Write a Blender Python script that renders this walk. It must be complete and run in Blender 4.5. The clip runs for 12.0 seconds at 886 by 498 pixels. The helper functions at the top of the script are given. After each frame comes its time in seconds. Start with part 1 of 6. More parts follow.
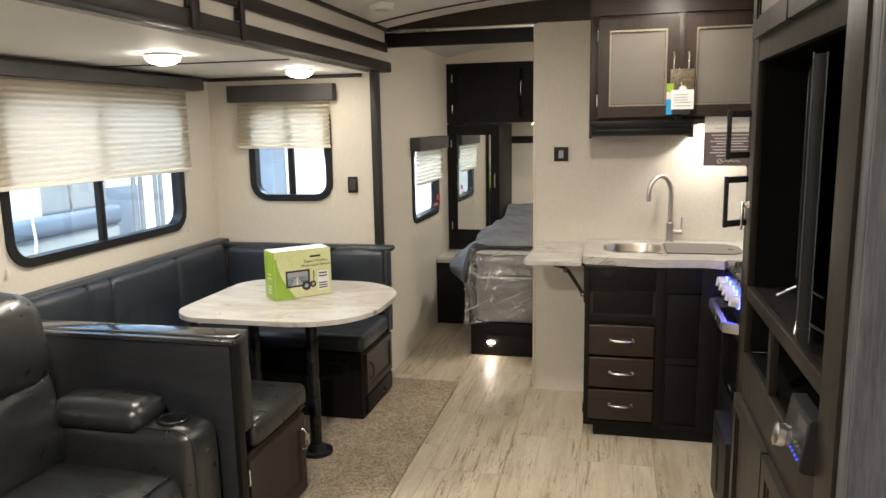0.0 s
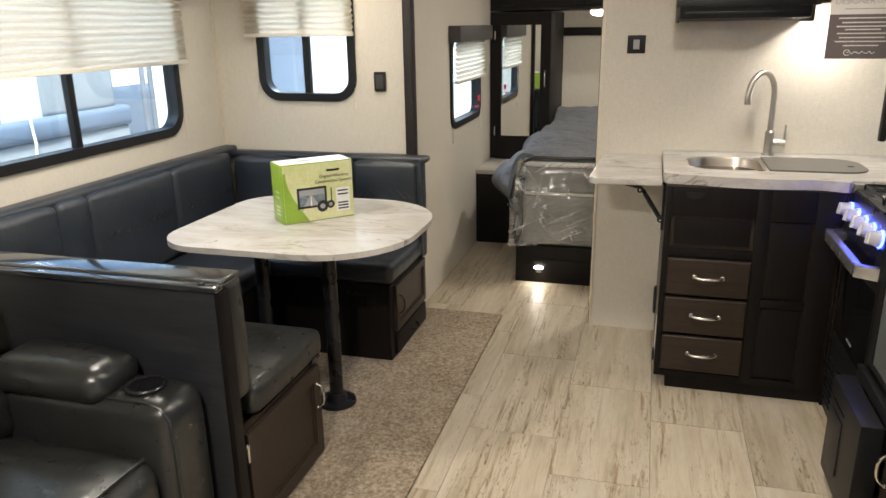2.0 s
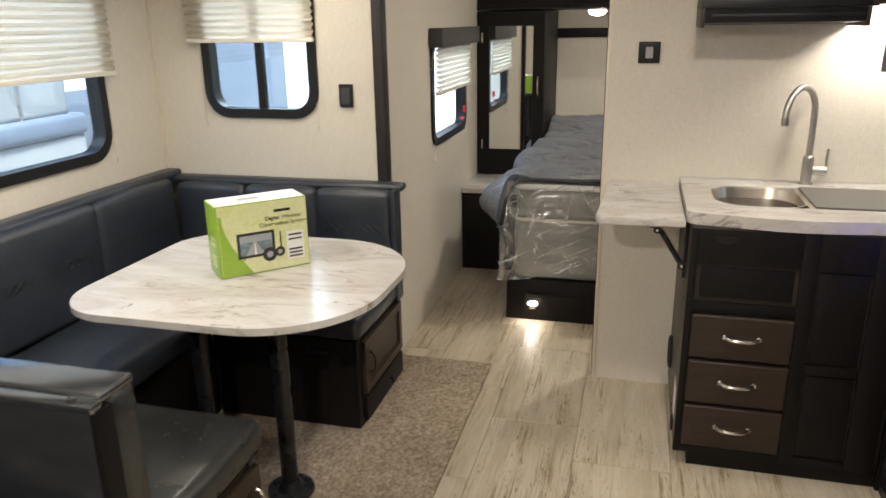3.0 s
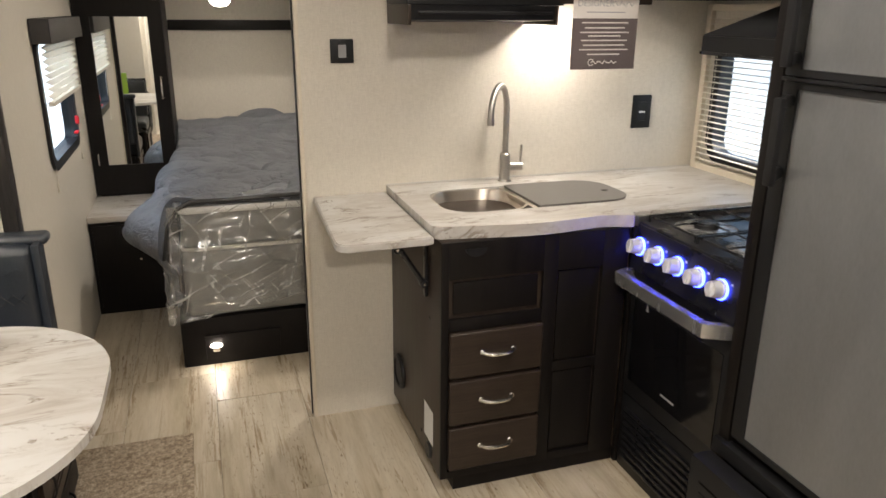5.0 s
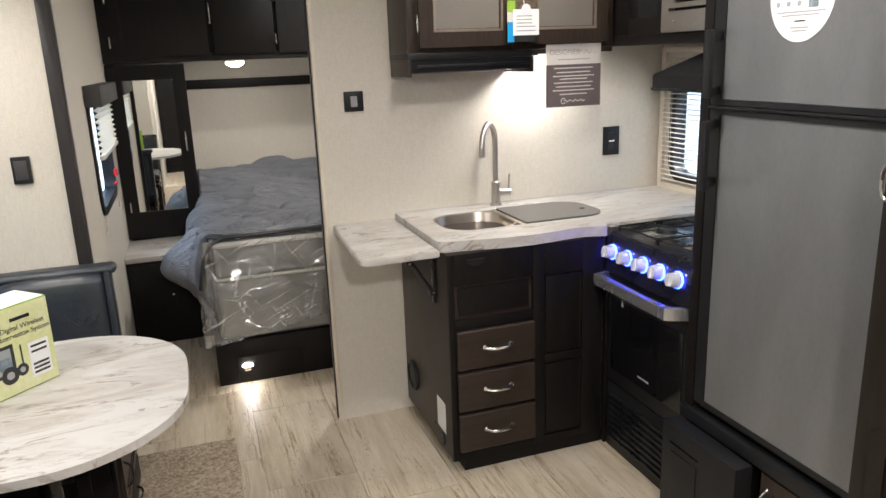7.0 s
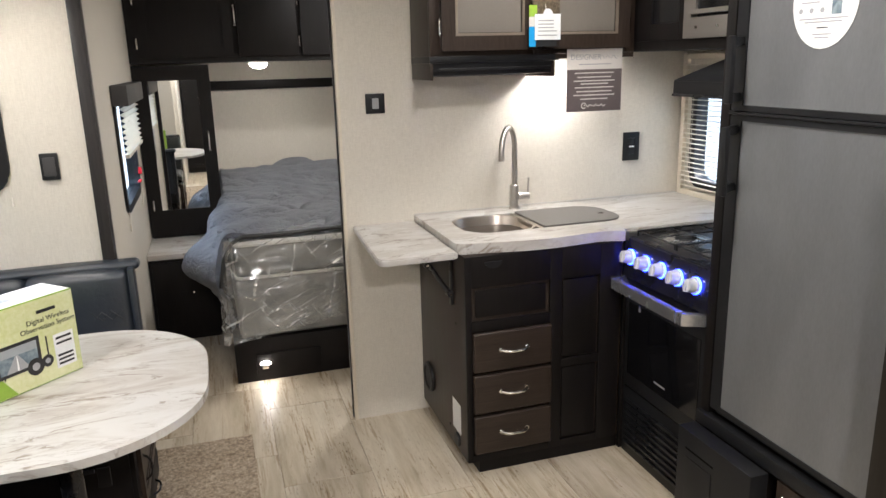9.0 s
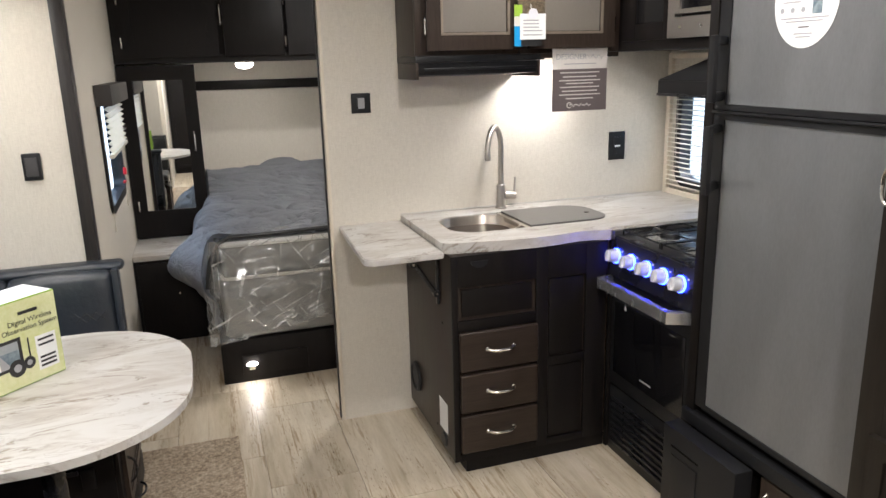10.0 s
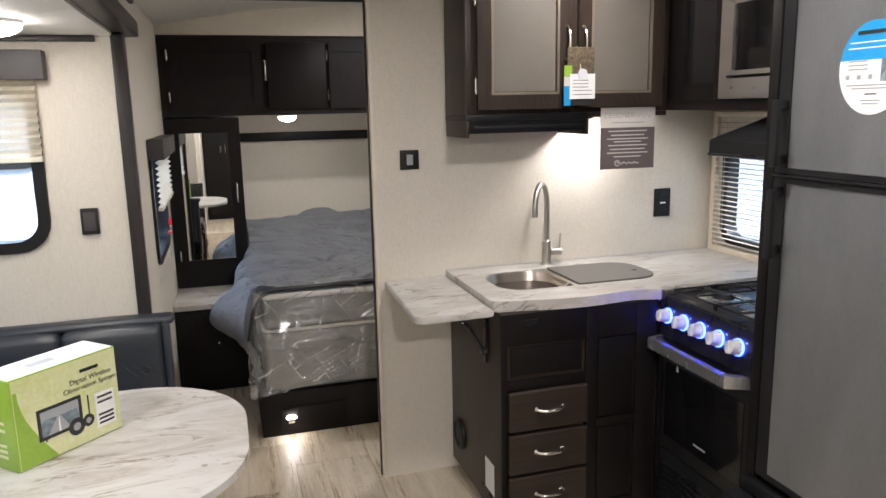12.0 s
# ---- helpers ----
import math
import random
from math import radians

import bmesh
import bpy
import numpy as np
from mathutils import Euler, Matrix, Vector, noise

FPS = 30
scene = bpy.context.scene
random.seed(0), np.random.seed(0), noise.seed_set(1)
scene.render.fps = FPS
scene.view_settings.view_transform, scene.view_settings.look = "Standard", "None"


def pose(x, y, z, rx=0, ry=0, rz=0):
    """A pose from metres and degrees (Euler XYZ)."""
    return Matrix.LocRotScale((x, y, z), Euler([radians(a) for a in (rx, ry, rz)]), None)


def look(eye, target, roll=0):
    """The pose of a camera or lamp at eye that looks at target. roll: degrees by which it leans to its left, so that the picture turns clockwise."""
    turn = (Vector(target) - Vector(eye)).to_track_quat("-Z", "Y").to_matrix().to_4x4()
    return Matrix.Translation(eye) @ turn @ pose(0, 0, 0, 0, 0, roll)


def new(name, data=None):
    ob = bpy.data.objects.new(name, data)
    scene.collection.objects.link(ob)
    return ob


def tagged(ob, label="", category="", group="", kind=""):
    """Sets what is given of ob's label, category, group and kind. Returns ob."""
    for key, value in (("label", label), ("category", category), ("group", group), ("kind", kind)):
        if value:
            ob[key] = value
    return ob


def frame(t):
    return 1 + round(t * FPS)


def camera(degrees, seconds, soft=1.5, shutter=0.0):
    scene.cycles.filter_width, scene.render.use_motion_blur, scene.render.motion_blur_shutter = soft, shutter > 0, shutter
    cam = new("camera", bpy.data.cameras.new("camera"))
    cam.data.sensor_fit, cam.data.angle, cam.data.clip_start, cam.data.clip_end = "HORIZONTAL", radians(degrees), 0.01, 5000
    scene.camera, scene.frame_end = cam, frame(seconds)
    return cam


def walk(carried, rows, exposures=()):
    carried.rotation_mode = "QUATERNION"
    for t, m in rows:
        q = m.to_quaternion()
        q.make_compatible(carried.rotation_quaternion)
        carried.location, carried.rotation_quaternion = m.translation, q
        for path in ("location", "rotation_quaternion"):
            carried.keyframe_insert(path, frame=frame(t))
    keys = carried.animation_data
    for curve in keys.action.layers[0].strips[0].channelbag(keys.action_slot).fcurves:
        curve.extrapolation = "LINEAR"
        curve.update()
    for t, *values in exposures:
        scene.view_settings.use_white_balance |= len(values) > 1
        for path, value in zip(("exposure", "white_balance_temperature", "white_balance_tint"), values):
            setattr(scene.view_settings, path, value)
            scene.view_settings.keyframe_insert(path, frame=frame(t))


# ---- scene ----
cam = camera(62.5, 12.0, shutter=0.35)
PATH = [
    (0, (0.225, -0.093, 1.603), (-0.227, 1.827, 1.27), -1.0),
    (0.5, (0.242, -0.06, 1.579), (-0.26, 1.839, 1.205), -1.4),
    (1, (0.179, 0.078, 1.543), (-0.364, 1.943, 1.068), -1.2),
    (1.5, (0.054, 0.299, 1.533), (-0.485, 2.151, 1.005), -1.1),
    (2, (0.011, 0.553, 1.53), (-0.513, 2.391, 0.943), -0.9),
    (2.5, (-0.032, 0.836, 1.544), (-0.575, 2.665, 0.944), -1.0),
    (4.5, (-0.438, 1.65, 1.577), (-0.156, 3.544, 1.0), 0.3),
    (5, (-0.566, 1.58, 1.57), (0.033, 3.383, 0.947), 0.5),
    (5.5, (-0.601, 1.36, 1.571), (-0.002, 3.161, 0.938), -0.6),
    (6, (-0.601, 1.181, 1.598), (-0.02, 2.995, 0.989), -1.7),
    (6.5, (-0.719, 1.166, 1.602), (-0.098, 2.992, 1.071), -2.1),
    (8.5, (-0.754, 1.144, 1.592), (-0.153, 2.986, 1.097), -1.5),
    (9, (-0.747, 1.144, 1.595), (-0.17, 2.993, 1.096), -1.5),
    (9.5, (-0.746, 1.138, 1.596), (-0.146, 2.98, 1.101), -1.4),
    (10, (-0.736, 1.14, 1.592), (-0.131, 2.98, 1.093), -1.5),
    (10.5, (-0.742, 1.143, 1.599), (-0.101, 2.973, 1.107), -1.6),
    (11, (-0.726, 1.123, 1.602), (-0.098, 2.972, 1.169), -1.7),
    (11.5, (-0.763, 1.155, 1.616), (-0.193, 3.035, 1.242), -1.4),
    (12, (-0.829, 1.188, 1.636), (-0.27, 3.071, 1.26), -1.2),
]
walk(cam, [(t, look(eye, target, roll)) for t, eye, target, roll in PATH],
     exposures=[(0.0, 1.60, 6420, 10), (1.5, 1.58, 6400, 10), (2.5, 1.60, 6320, 10), (4.5, 1.47, 6720, 12), (5.0, 1.60, 6450, 12), (5.5, 1.75, 6200, 12),
                (6.5, 1.75, 5950, 12), (9.5, 1.76, 5830, 12), (11.0, 1.74, 5830, 13), (12.0, 1.56, 5860, 14)])

# ---- world and sun ----
world = bpy.data.worlds.new("sky")
scene.world = world
world.use_nodes = True
wn = world.node_tree.nodes
sky = wn.new("ShaderNodeTexSky")
sky.sky_type, sky.sun_disc = "NISHITA", False
sky.sun_elevation, sky.sun_rotation = radians(57), radians(141)
wn["Background"].inputs["Strength"].default_value = 0.15
world.node_tree.links.new(sky.outputs["Color"], wn["Background"].inputs["Color"])
sun_data = bpy.data.lights.new("sun", "SUN")
sun_data.energy, sun_data.angle, sun_data.color = 5.0, radians(12), (1.0, 0.96, 0.90)
sun = new("sun", sun_data)
sun.matrix_world = look((4, -5, 10), (0, 0, 0))


def lamp(name, at, target, power, size, color=(1.0, 0.86, 0.68), spread=170):
    """A round area lamp, shining from at towards target."""
    data = bpy.data.lights.new(name, "AREA")
    data.shape, data.size, data.energy, data.color, data.spread = "DISK", size, power, color, radians(spread)
    ob = new(name, data)
    ob.matrix_world = look(at, target)
    return ob


WARM = (1.0, 0.92, 0.80)
lamp("puck_lamp", (-1.60, 2.67, 1.862), (-1.60, 2.67, 0), 2.9, 0.06, WARM, 178)
lamp("puck_lamp", (-1.43, 3.65, 1.862), (-1.43, 3.65, 0), 0.5, 0.06, WARM, 178)
# next two: assumed ceiling lamps, unseen, added to brighten aisle and sofa
lamp("puck_lamp", (0.10, 2.60, 2.236), (0.10, 2.60, 0), 4.6, 0.14, WARM, 178)
lamp("puck_lamp", (-0.55, 0.55, 2.179), (-0.55, 0.55, 0), 19.0, 0.14, WARM, 178)
lamp("galley_lamp", (0.50, 3.60, 2.226), (0.50, 3.60, 0), 1.5, 0.12, WARM, 178)
lamp("under_cabinet_lamp", (0.725, 4.05, 1.601), (0.725, 4.09, 0), 0.9, 0.10, (1.0, 0.94, 0.84))
lamp("bedroom_lamp", (-0.40, 6.20, 1.572), (-0.40, 6.20, 0), 0.45, 0.07, WARM)
# unseen bedroom ceiling lamp, added to brighten the bed
lamp("puck_lamp", (0.30, 5.10, 2.236), (0.30, 5.10, 0), 5.5, 0.14, WARM, 178)
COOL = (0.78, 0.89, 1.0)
# added fill lamps, out of view outside, strengthening sky light through the shaded side's windows
lamp("sky_fill_lamp", (-3.05, 3.05, 2.35), (-2.05, 3.05, 0.95), 7.5, 1.2, COOL)
lamp("sky_fill_lamp", (-1.71, 4.85, 2.25), (-1.71, 3.90, 1.10), 2.5, 0.6, COOL)
lamp("sky_fill_lamp", (-1.95, 5.30, 2.00), (-0.75, 5.25, 0.70), 12.0, 0.7, COOL)
lamp("step_lamp", (-0.59, 4.755, 0.085), (-0.59, 4.70, 0), 0.09, 0.03, WARM)

# ---- materials ----


def shader(name):
    m = bpy.data.materials.new(name)
    m.use_nodes = True
    nt = m.node_tree
    return m, nt, nt.nodes["Principled BSDF"]


def coords(nt, scale=(1, 1, 1), rot=(0, 0, 0), space="Object"):
    tc = nt.nodes.new("ShaderNodeTexCoord")
    mp = nt.nodes.new("ShaderNodeMapping")
    mp.inputs["Scale"].default_value, mp.inputs["Rotation"].default_value = scale, rot
    nt.links.new(tc.outputs[space], mp.inputs["Vector"])
    return mp.outputs["Vector"]


def noise_tex(nt, vec, scale, detail=4.0, rough=0.55, dist=0.0):
    n = nt.nodes.new("ShaderNodeTexNoise")
    n.inputs["Scale"].default_value, n.inputs["Detail"].default_value = scale, detail
    n.inputs["Roughness"].default_value, n.inputs["Distortion"].default_value = rough, dist
    nt.links.new(vec, n.inputs["Vector"])
    return n.outputs["Fac"]


def ramp(nt, fac, stops):
    r = nt.nodes.new("ShaderNodeValToRGB")
    while len(r.color_ramp.elements) < len(stops):
        r.color_ramp.elements.new(0.5)
    for e, (p, c) in zip(r.color_ramp.elements, stops):
        e.position, e.color = p, (*c, 1.0)
    nt.links.new(fac, r.inputs["Fac"])
    return r.outputs["Color"]


def mixed(nt, fac, a, b, mode="MIX"):
    m = nt.nodes.new("ShaderNodeMix")
    m.data_type, m.blend_type = "RGBA", mode
    for key, v in ((0, fac), (6, a), (7, b)):
        if isinstance(v, bpy.types.NodeSocket):
            nt.links.new(v, m.inputs[key])
        else:
            m.inputs[key].default_value = v if key == 0 else (*v, 1.0)
    return m.outputs[2]


def bump(nt, bsdf, height, strength, dist=0.002):
    b = nt.nodes.new("ShaderNodeBump")
    b.inputs["Strength"].default_value, b.inputs["Distance"].default_value = strength, dist
    nt.links.new(height, b.inputs["Height"])
    nt.links.new(b.outputs["Normal"], bsdf.inputs["Normal"])


def rough_from(nt, bsdf, fac, lo, hi):
    r = nt.nodes.new("ShaderNodeMapRange")
    r.inputs["To Min"].default_value, r.inputs["To Max"].default_value = lo, hi
    nt.links.new(fac, r.inputs["Value"])
    nt.links.new(r.outputs["Result"], bsdf.inputs["Roughness"])


def speckled(name, c0, c1, rough=0.5, scale=6.0, fine=120.0, metal=0.0, bump_s=0.15, stretch=(1, 1, 1), spec=0.5, bump_d=0.001):
    """A surface that varies at two scales: broad clouds between c0 and c1, and a fine grain."""
    m, nt, b = shader(name)
    v = coords(nt, stretch)
    broad, grain = noise_tex(nt, v, scale), noise_tex(nt, v, fine, 3.0)
    col = mixed(nt, 0.35, ramp(nt, broad, [(0.3, c0), (0.7, c1)]), ramp(nt, grain, [(0.3, c0), (0.7, c1)]))
    nt.links.new(col, b.inputs["Base Color"])
    b.inputs["Metallic"].default_value, b.inputs["Specular IOR Level"].default_value = metal, spec
    rough_from(nt, b, broad, max(rough - 0.07, 0.02), rough + 0.07)
    bump(nt, b, grain, bump_s, bump_d)
    return m


def wood(name, dark, light, rough=0.4, axis=2, spec=0.28):
    m, nt, b = shader(name)
    st = [14.0, 14.0, 14.0]
    st[axis] = 1.2
    v = coords(nt, tuple(st))
    a, f = noise_tex(nt, v, 3.0, 6.0, 0.6, 0.4), noise_tex(nt, v, 14.0, 3.0)
    col = mixed(nt, 0.4, ramp(nt, a, [(0.3, dark), (0.72, light)]), ramp(nt, f, [(0.35, dark), (0.7, light)]))
    nt.links.new(col, b.inputs["Base Color"])
    b.inputs["Specular IOR Level"].default_value = spec
    rough_from(nt, b, a, rough - 0.08, rough + 0.1)
    bump(nt, b, f, 0.12, 0.0008)
    return m


def linen(name, base, thread):
    """Wall board printed as a woven cloth."""
    m, nt, b = shader(name)
    h = noise_tex(nt, coords(nt, (40, 40, 420)), 1.0, 3.0, 0.7)
    w = noise_tex(nt, coords(nt, (420, 420, 40)), 1.0, 3.0, 0.7)
    add = nt.nodes.new("ShaderNodeMath")
    add.operation = "ADD"
    nt.links.new(h, add.inputs[0]), nt.links.new(w, add.inputs[1])
    half = nt.nodes.new("ShaderNodeMath")
    half.operation = "MULTIPLY"
    half.inputs[1].default_value = 0.5
    nt.links.new(add.outputs[0], half.inputs[0])
    cloud = noise_tex(nt, coords(nt), 1.6, 3.0)
    col = mixed(nt, 0.12, ramp(nt, half.outputs[0], [(0.36, thread), (0.6, base)]), ramp(nt, cloud, [(0.3, thread), (0.7, base)]))
    nt.links.new(col, b.inputs["Base Color"])
    b.inputs["Roughness"].default_value, b.inputs["Specular IOR Level"].default_value = 0.55, 0.25
    bump(nt, b, half.outputs[0], 0.12, 0.0006)
    return m


def marble(name):
    m, nt, b = shader(name)
    v = coords(nt, (1.3, 4.2, 1.6), (0, 0, 0.75))
    n1 = noise_tex(nt, v, 2.0, 8.0, 0.66, 1.0)
    n2, n3 = noise_tex(nt, v, 2.0, 9.0, 0.62, 1.3), noise_tex(nt, v, 4.6, 9.0, 0.68, 1.6)
    base = ramp(nt, n1, [(0.30, (0.34, 0.30, 0.26)), (0.44, (0.46, 0.43, 0.395)), (0.57, (0.545, 0.53, 0.505))])
    vein = ramp(nt, n2, [(0.470, (1, 1, 1)), (0.494, (0.50, 0.42, 0.35)), (0.501, (0.34, 0.27, 0.21)), (0.520, (1, 1, 1))])
    thin = ramp(nt, n3, [(0.484, (1, 1, 1)), (0.498, (0.42, 0.35, 0.29)), (0.512, (1, 1, 1))])
    mask, mask2 = noise_tex(nt, v, 3.1, 5.0), noise_tex(nt, v, 4.3, 5.0)
    col = mixed(nt, ramp(nt, mask, [(0.48, (0.0, 0.0, 0.0)), (0.60, (1, 1, 1))]), base, mixed(nt, 1.0, base, vein, "MULTIPLY"))
    col = mixed(nt, ramp(nt, mask2, [(0.50, (0.0, 0.0, 0.0)), (0.62, (0.9, 0.9, 0.9))]), col, mixed(nt, 1.0, col, thin, "MULTIPLY"))
    nt.links.new(col, b.inputs["Base Color"])
    b.inputs["Roughness"].default_value = 0.3
    bump(nt, b, noise_tex(nt, v, 160.0, 2.0), 0.04, 0.0005)
    return m


def travertine(name):
    """Floor tiles in the look of vein-cut travertine, each tile a little different."""
    m, nt, b = shader(name)
    info = nt.nodes.new("ShaderNodeObjectInfo")
    shift = nt.nodes.new("ShaderNodeVectorMath")
    shift.operation = "MULTIPLY_ADD"
    tc = nt.nodes.new("ShaderNodeTexCoord")
    comb = nt.nodes.new("ShaderNodeCombineXYZ")
    for k in range(3):
        nt.links.new(info.outputs["Random"], comb.inputs[k])
    shift.inputs[1].default_value = (37.0, 53.0, 11.0)
    nt.links.new(comb.outputs[0], shift.inputs[0])
    nt.links.new(tc.outputs["Object"], shift.inputs[2])
    def along(scale):
        mp = nt.nodes.new("ShaderNodeMapping")
        mp.inputs["Scale"].default_value = scale
        nt.links.new(shift.outputs[0], mp.inputs["Vector"])
        return mp.outputs["Vector"]

    broad = noise_tex(nt, along((9.0, 1.0, 9.0)), 1.0, 5.0, 0.6, 0.5)
    fine = noise_tex(nt, along((34.0, 5.0, 34.0)), 1.0, 6.0, 0.7, 0.3)
    bands = noise_tex(nt, along((11.0, 0.7, 11.0)), 1.0, 3.0, 0.5, 0.3)
    pits = noise_tex(nt, along((120.0, 30.0, 120.0)), 1.0, 4.0, 0.66, 0.5)
    streaks = noise_tex(nt, along((60.0, 3.5, 60.0)), 1.0, 5.0, 0.65, 0.4)
    c = ramp(nt, broad, [(0.32, (0.37, 0.305, 0.21)), (0.5, (0.50, 0.43, 0.325)), (0.66, (0.585, 0.525, 0.425))])
    c = mixed(nt, 0.22, c, ramp(nt, fine, [(0.34, (0.26, 0.21, 0.145)), (0.52, (0.50, 0.44, 0.35)), (0.66, (0.66, 0.61, 0.52))]))
    holes = ramp(nt, pits, [(0.34, (0.34, 0.24, 0.15)), (0.42, (1, 1, 1))])
    lines = ramp(nt, streaks, [(0.36, (0.50, 0.39, 0.26)), (0.49, (1, 1, 1))])
    where = ramp(nt, bands, [(0.44, (0.08, 0.08, 0.08)), (0.58, (0.95, 0.95, 0.95))])
    c = mixed(nt, where, c, mixed(nt, 1.0, mixed(nt, 1.0, c, holes, "MULTIPLY"), lines, "MULTIPLY"))
    tone = nt.nodes.new("ShaderNodeMapRange")
    tone.inputs["To Min"].default_value, tone.inputs["To Max"].default_value = 0.92, 1.05
    nt.links.new(info.outputs["Random"], tone.inputs["Value"])
    hsv = nt.nodes.new("ShaderNodeHueSaturation")
    nt.links.new(tone.outputs["Result"], hsv.inputs["Value"])
    nt.links.new(c, hsv.inputs["Color"])
    nt.links.new(hsv.outputs["Color"], b.inputs["Base Color"])
    rough_from(nt, b, fine, 0.30, 0.5)
    bump(nt, b, fine, 0.08, 0.0008)
    return m


def glassy(name, tint=(0.9, 0.95, 0.95), gloss=0.08, rough=0.0):
    """A thin pane: mostly clear, with a mirror-like sheen."""
    m, nt, b = shader(name)
    out = nt.nodes["Material Output"]
    tr, gl, mx = nt.nodes.new("ShaderNodeBsdfTransparent"), nt.nodes.new("ShaderNodeBsdfGlossy"), nt.nodes.new("ShaderNodeMixShader")
    tr.inputs["Color"].default_value = (*tint, 1)
    gl.inputs["Roughness"].default_value = rough
    mx.inputs[0].default_value = gloss
    nt.links.new(tr.outputs[0], mx.inputs[1]), nt.links.new(gl.outputs[0], mx.inputs[2])
    nt.links.new(mx.outputs[0], out.inputs["Surface"])
    nt.nodes.remove(b)
    return m


def wrap_film(name):
    """Thin clear plastic: see-through, shiny, whitish along its creases."""
    m, nt, b = shader(name)
    out = nt.nodes["Material Output"]
    tr, gl, mx, mz = (nt.nodes.new(k) for k in ("ShaderNodeBsdfTransparent", "ShaderNodeBsdfGlossy", "ShaderNodeMixShader", "ShaderNodeMixShader"))
    tr.inputs["Color"].default_value = (0.92, 0.92, 0.92, 1)
    gl.inputs["Roughness"].default_value = 0.17
    mx.inputs[0].default_value = 0.095
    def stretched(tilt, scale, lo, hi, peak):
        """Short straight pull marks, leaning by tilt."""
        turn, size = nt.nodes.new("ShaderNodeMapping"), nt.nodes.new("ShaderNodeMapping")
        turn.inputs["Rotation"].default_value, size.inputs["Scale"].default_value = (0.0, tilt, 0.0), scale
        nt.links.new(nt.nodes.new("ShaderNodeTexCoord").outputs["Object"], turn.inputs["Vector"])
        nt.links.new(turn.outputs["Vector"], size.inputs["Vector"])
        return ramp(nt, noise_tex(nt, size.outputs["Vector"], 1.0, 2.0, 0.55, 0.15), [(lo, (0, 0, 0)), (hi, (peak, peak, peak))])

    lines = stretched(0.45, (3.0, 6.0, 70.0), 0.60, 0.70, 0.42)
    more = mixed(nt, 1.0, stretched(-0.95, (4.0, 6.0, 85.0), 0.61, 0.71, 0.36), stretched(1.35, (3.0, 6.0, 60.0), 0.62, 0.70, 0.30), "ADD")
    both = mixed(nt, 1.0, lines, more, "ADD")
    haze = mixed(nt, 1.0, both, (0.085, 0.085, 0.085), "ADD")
    b.inputs["Base Color"].default_value, b.inputs["Roughness"].default_value = (0.72, 0.72, 0.70, 1), 0.3
    nt.links.new(tr.outputs[0], mx.inputs[1]), nt.links.new(gl.outputs[0], mx.inputs[2])
    nt.links.new(haze, mz.inputs[0])
    nt.links.new(mx.outputs[0], mz.inputs[1]), nt.links.new(b.outputs[0], mz.inputs[2])
    nt.links.new(mz.outputs[0], out.inputs["Surface"])
    return m


def pleated(name):
    m, nt, b = shader(name)
    out = nt.nodes["Material Output"]
    tl, mx = nt.nodes.new("ShaderNodeBsdfTranslucent"), nt.nodes.new("ShaderNodeMixShader")
    v = coords(nt, (1, 1, 1))
    col = ramp(nt, noise_tex(nt, v, 240.0, 2.0), [(0.3, (0.72, 0.65, 0.54)), (0.7, (0.82, 0.76, 0.66))])
    nt.links.new(col, b.inputs["Base Color"]), nt.links.new(col, tl.inputs["Color"])
    b.inputs["Roughness"].default_value = 0.8
    mx.inputs[0].default_value = 0.62
    nt.links.new(b.outputs[0], mx.inputs[1]), nt.links.new(tl.outputs[0], mx.inputs[2])
    nt.links.new(mx.outputs[0], out.inputs["Surface"])
    return m


def glow(name, color, strength):
    m, nt, b = shader(name)
    b.inputs["Base Color"].default_value = (*color, 1)
    b.inputs["Emission Color"].default_value, b.inputs["Emission Strength"].default_value = (*color, 1), strength
    return m


def crumpled(name, c0, c1):
    """Soft quilted cotton with sharp small creases across it."""
    m, nt, b = shader(name)
    v = coords(nt, (1.0, 3.2, 2.0))
    broad, weave = noise_tex(nt, v, 5.0, 4.0), noise_tex(nt, coords(nt), 260.0, 2.0)
    crease = ramp(nt, noise_tex(nt, v, 4.2, 3.0, 0.5, 1.1), [(0.44, (1, 1, 1)), (0.497, (0, 0, 0)), (0.55, (1, 1, 1))])
    small = ramp(nt, noise_tex(nt, v, 9.0, 3.0, 0.5, 0.9), [(0.45, (1, 1, 1)), (0.499, (0.2, 0.2, 0.2)), (0.54, (1, 1, 1))])
    nt.links.new(mixed(nt, 0.3, ramp(nt, broad, [(0.3, c0), (0.7, c1)]), ramp(nt, weave, [(0.3, c0), (0.7, c1)])), b.inputs["Base Color"])
    b.inputs["Roughness"].default_value, b.inputs["Specular IOR Level"].default_value = 0.85, 0.15
    h = mixed(nt, 0.12, mixed(nt, 0.4, crease, small), ramp(nt, weave, [(0.3, (0, 0, 0)), (0.7, (1, 1, 1))]))
    bump(nt, b, h, 0.75, 0.012)
    return m


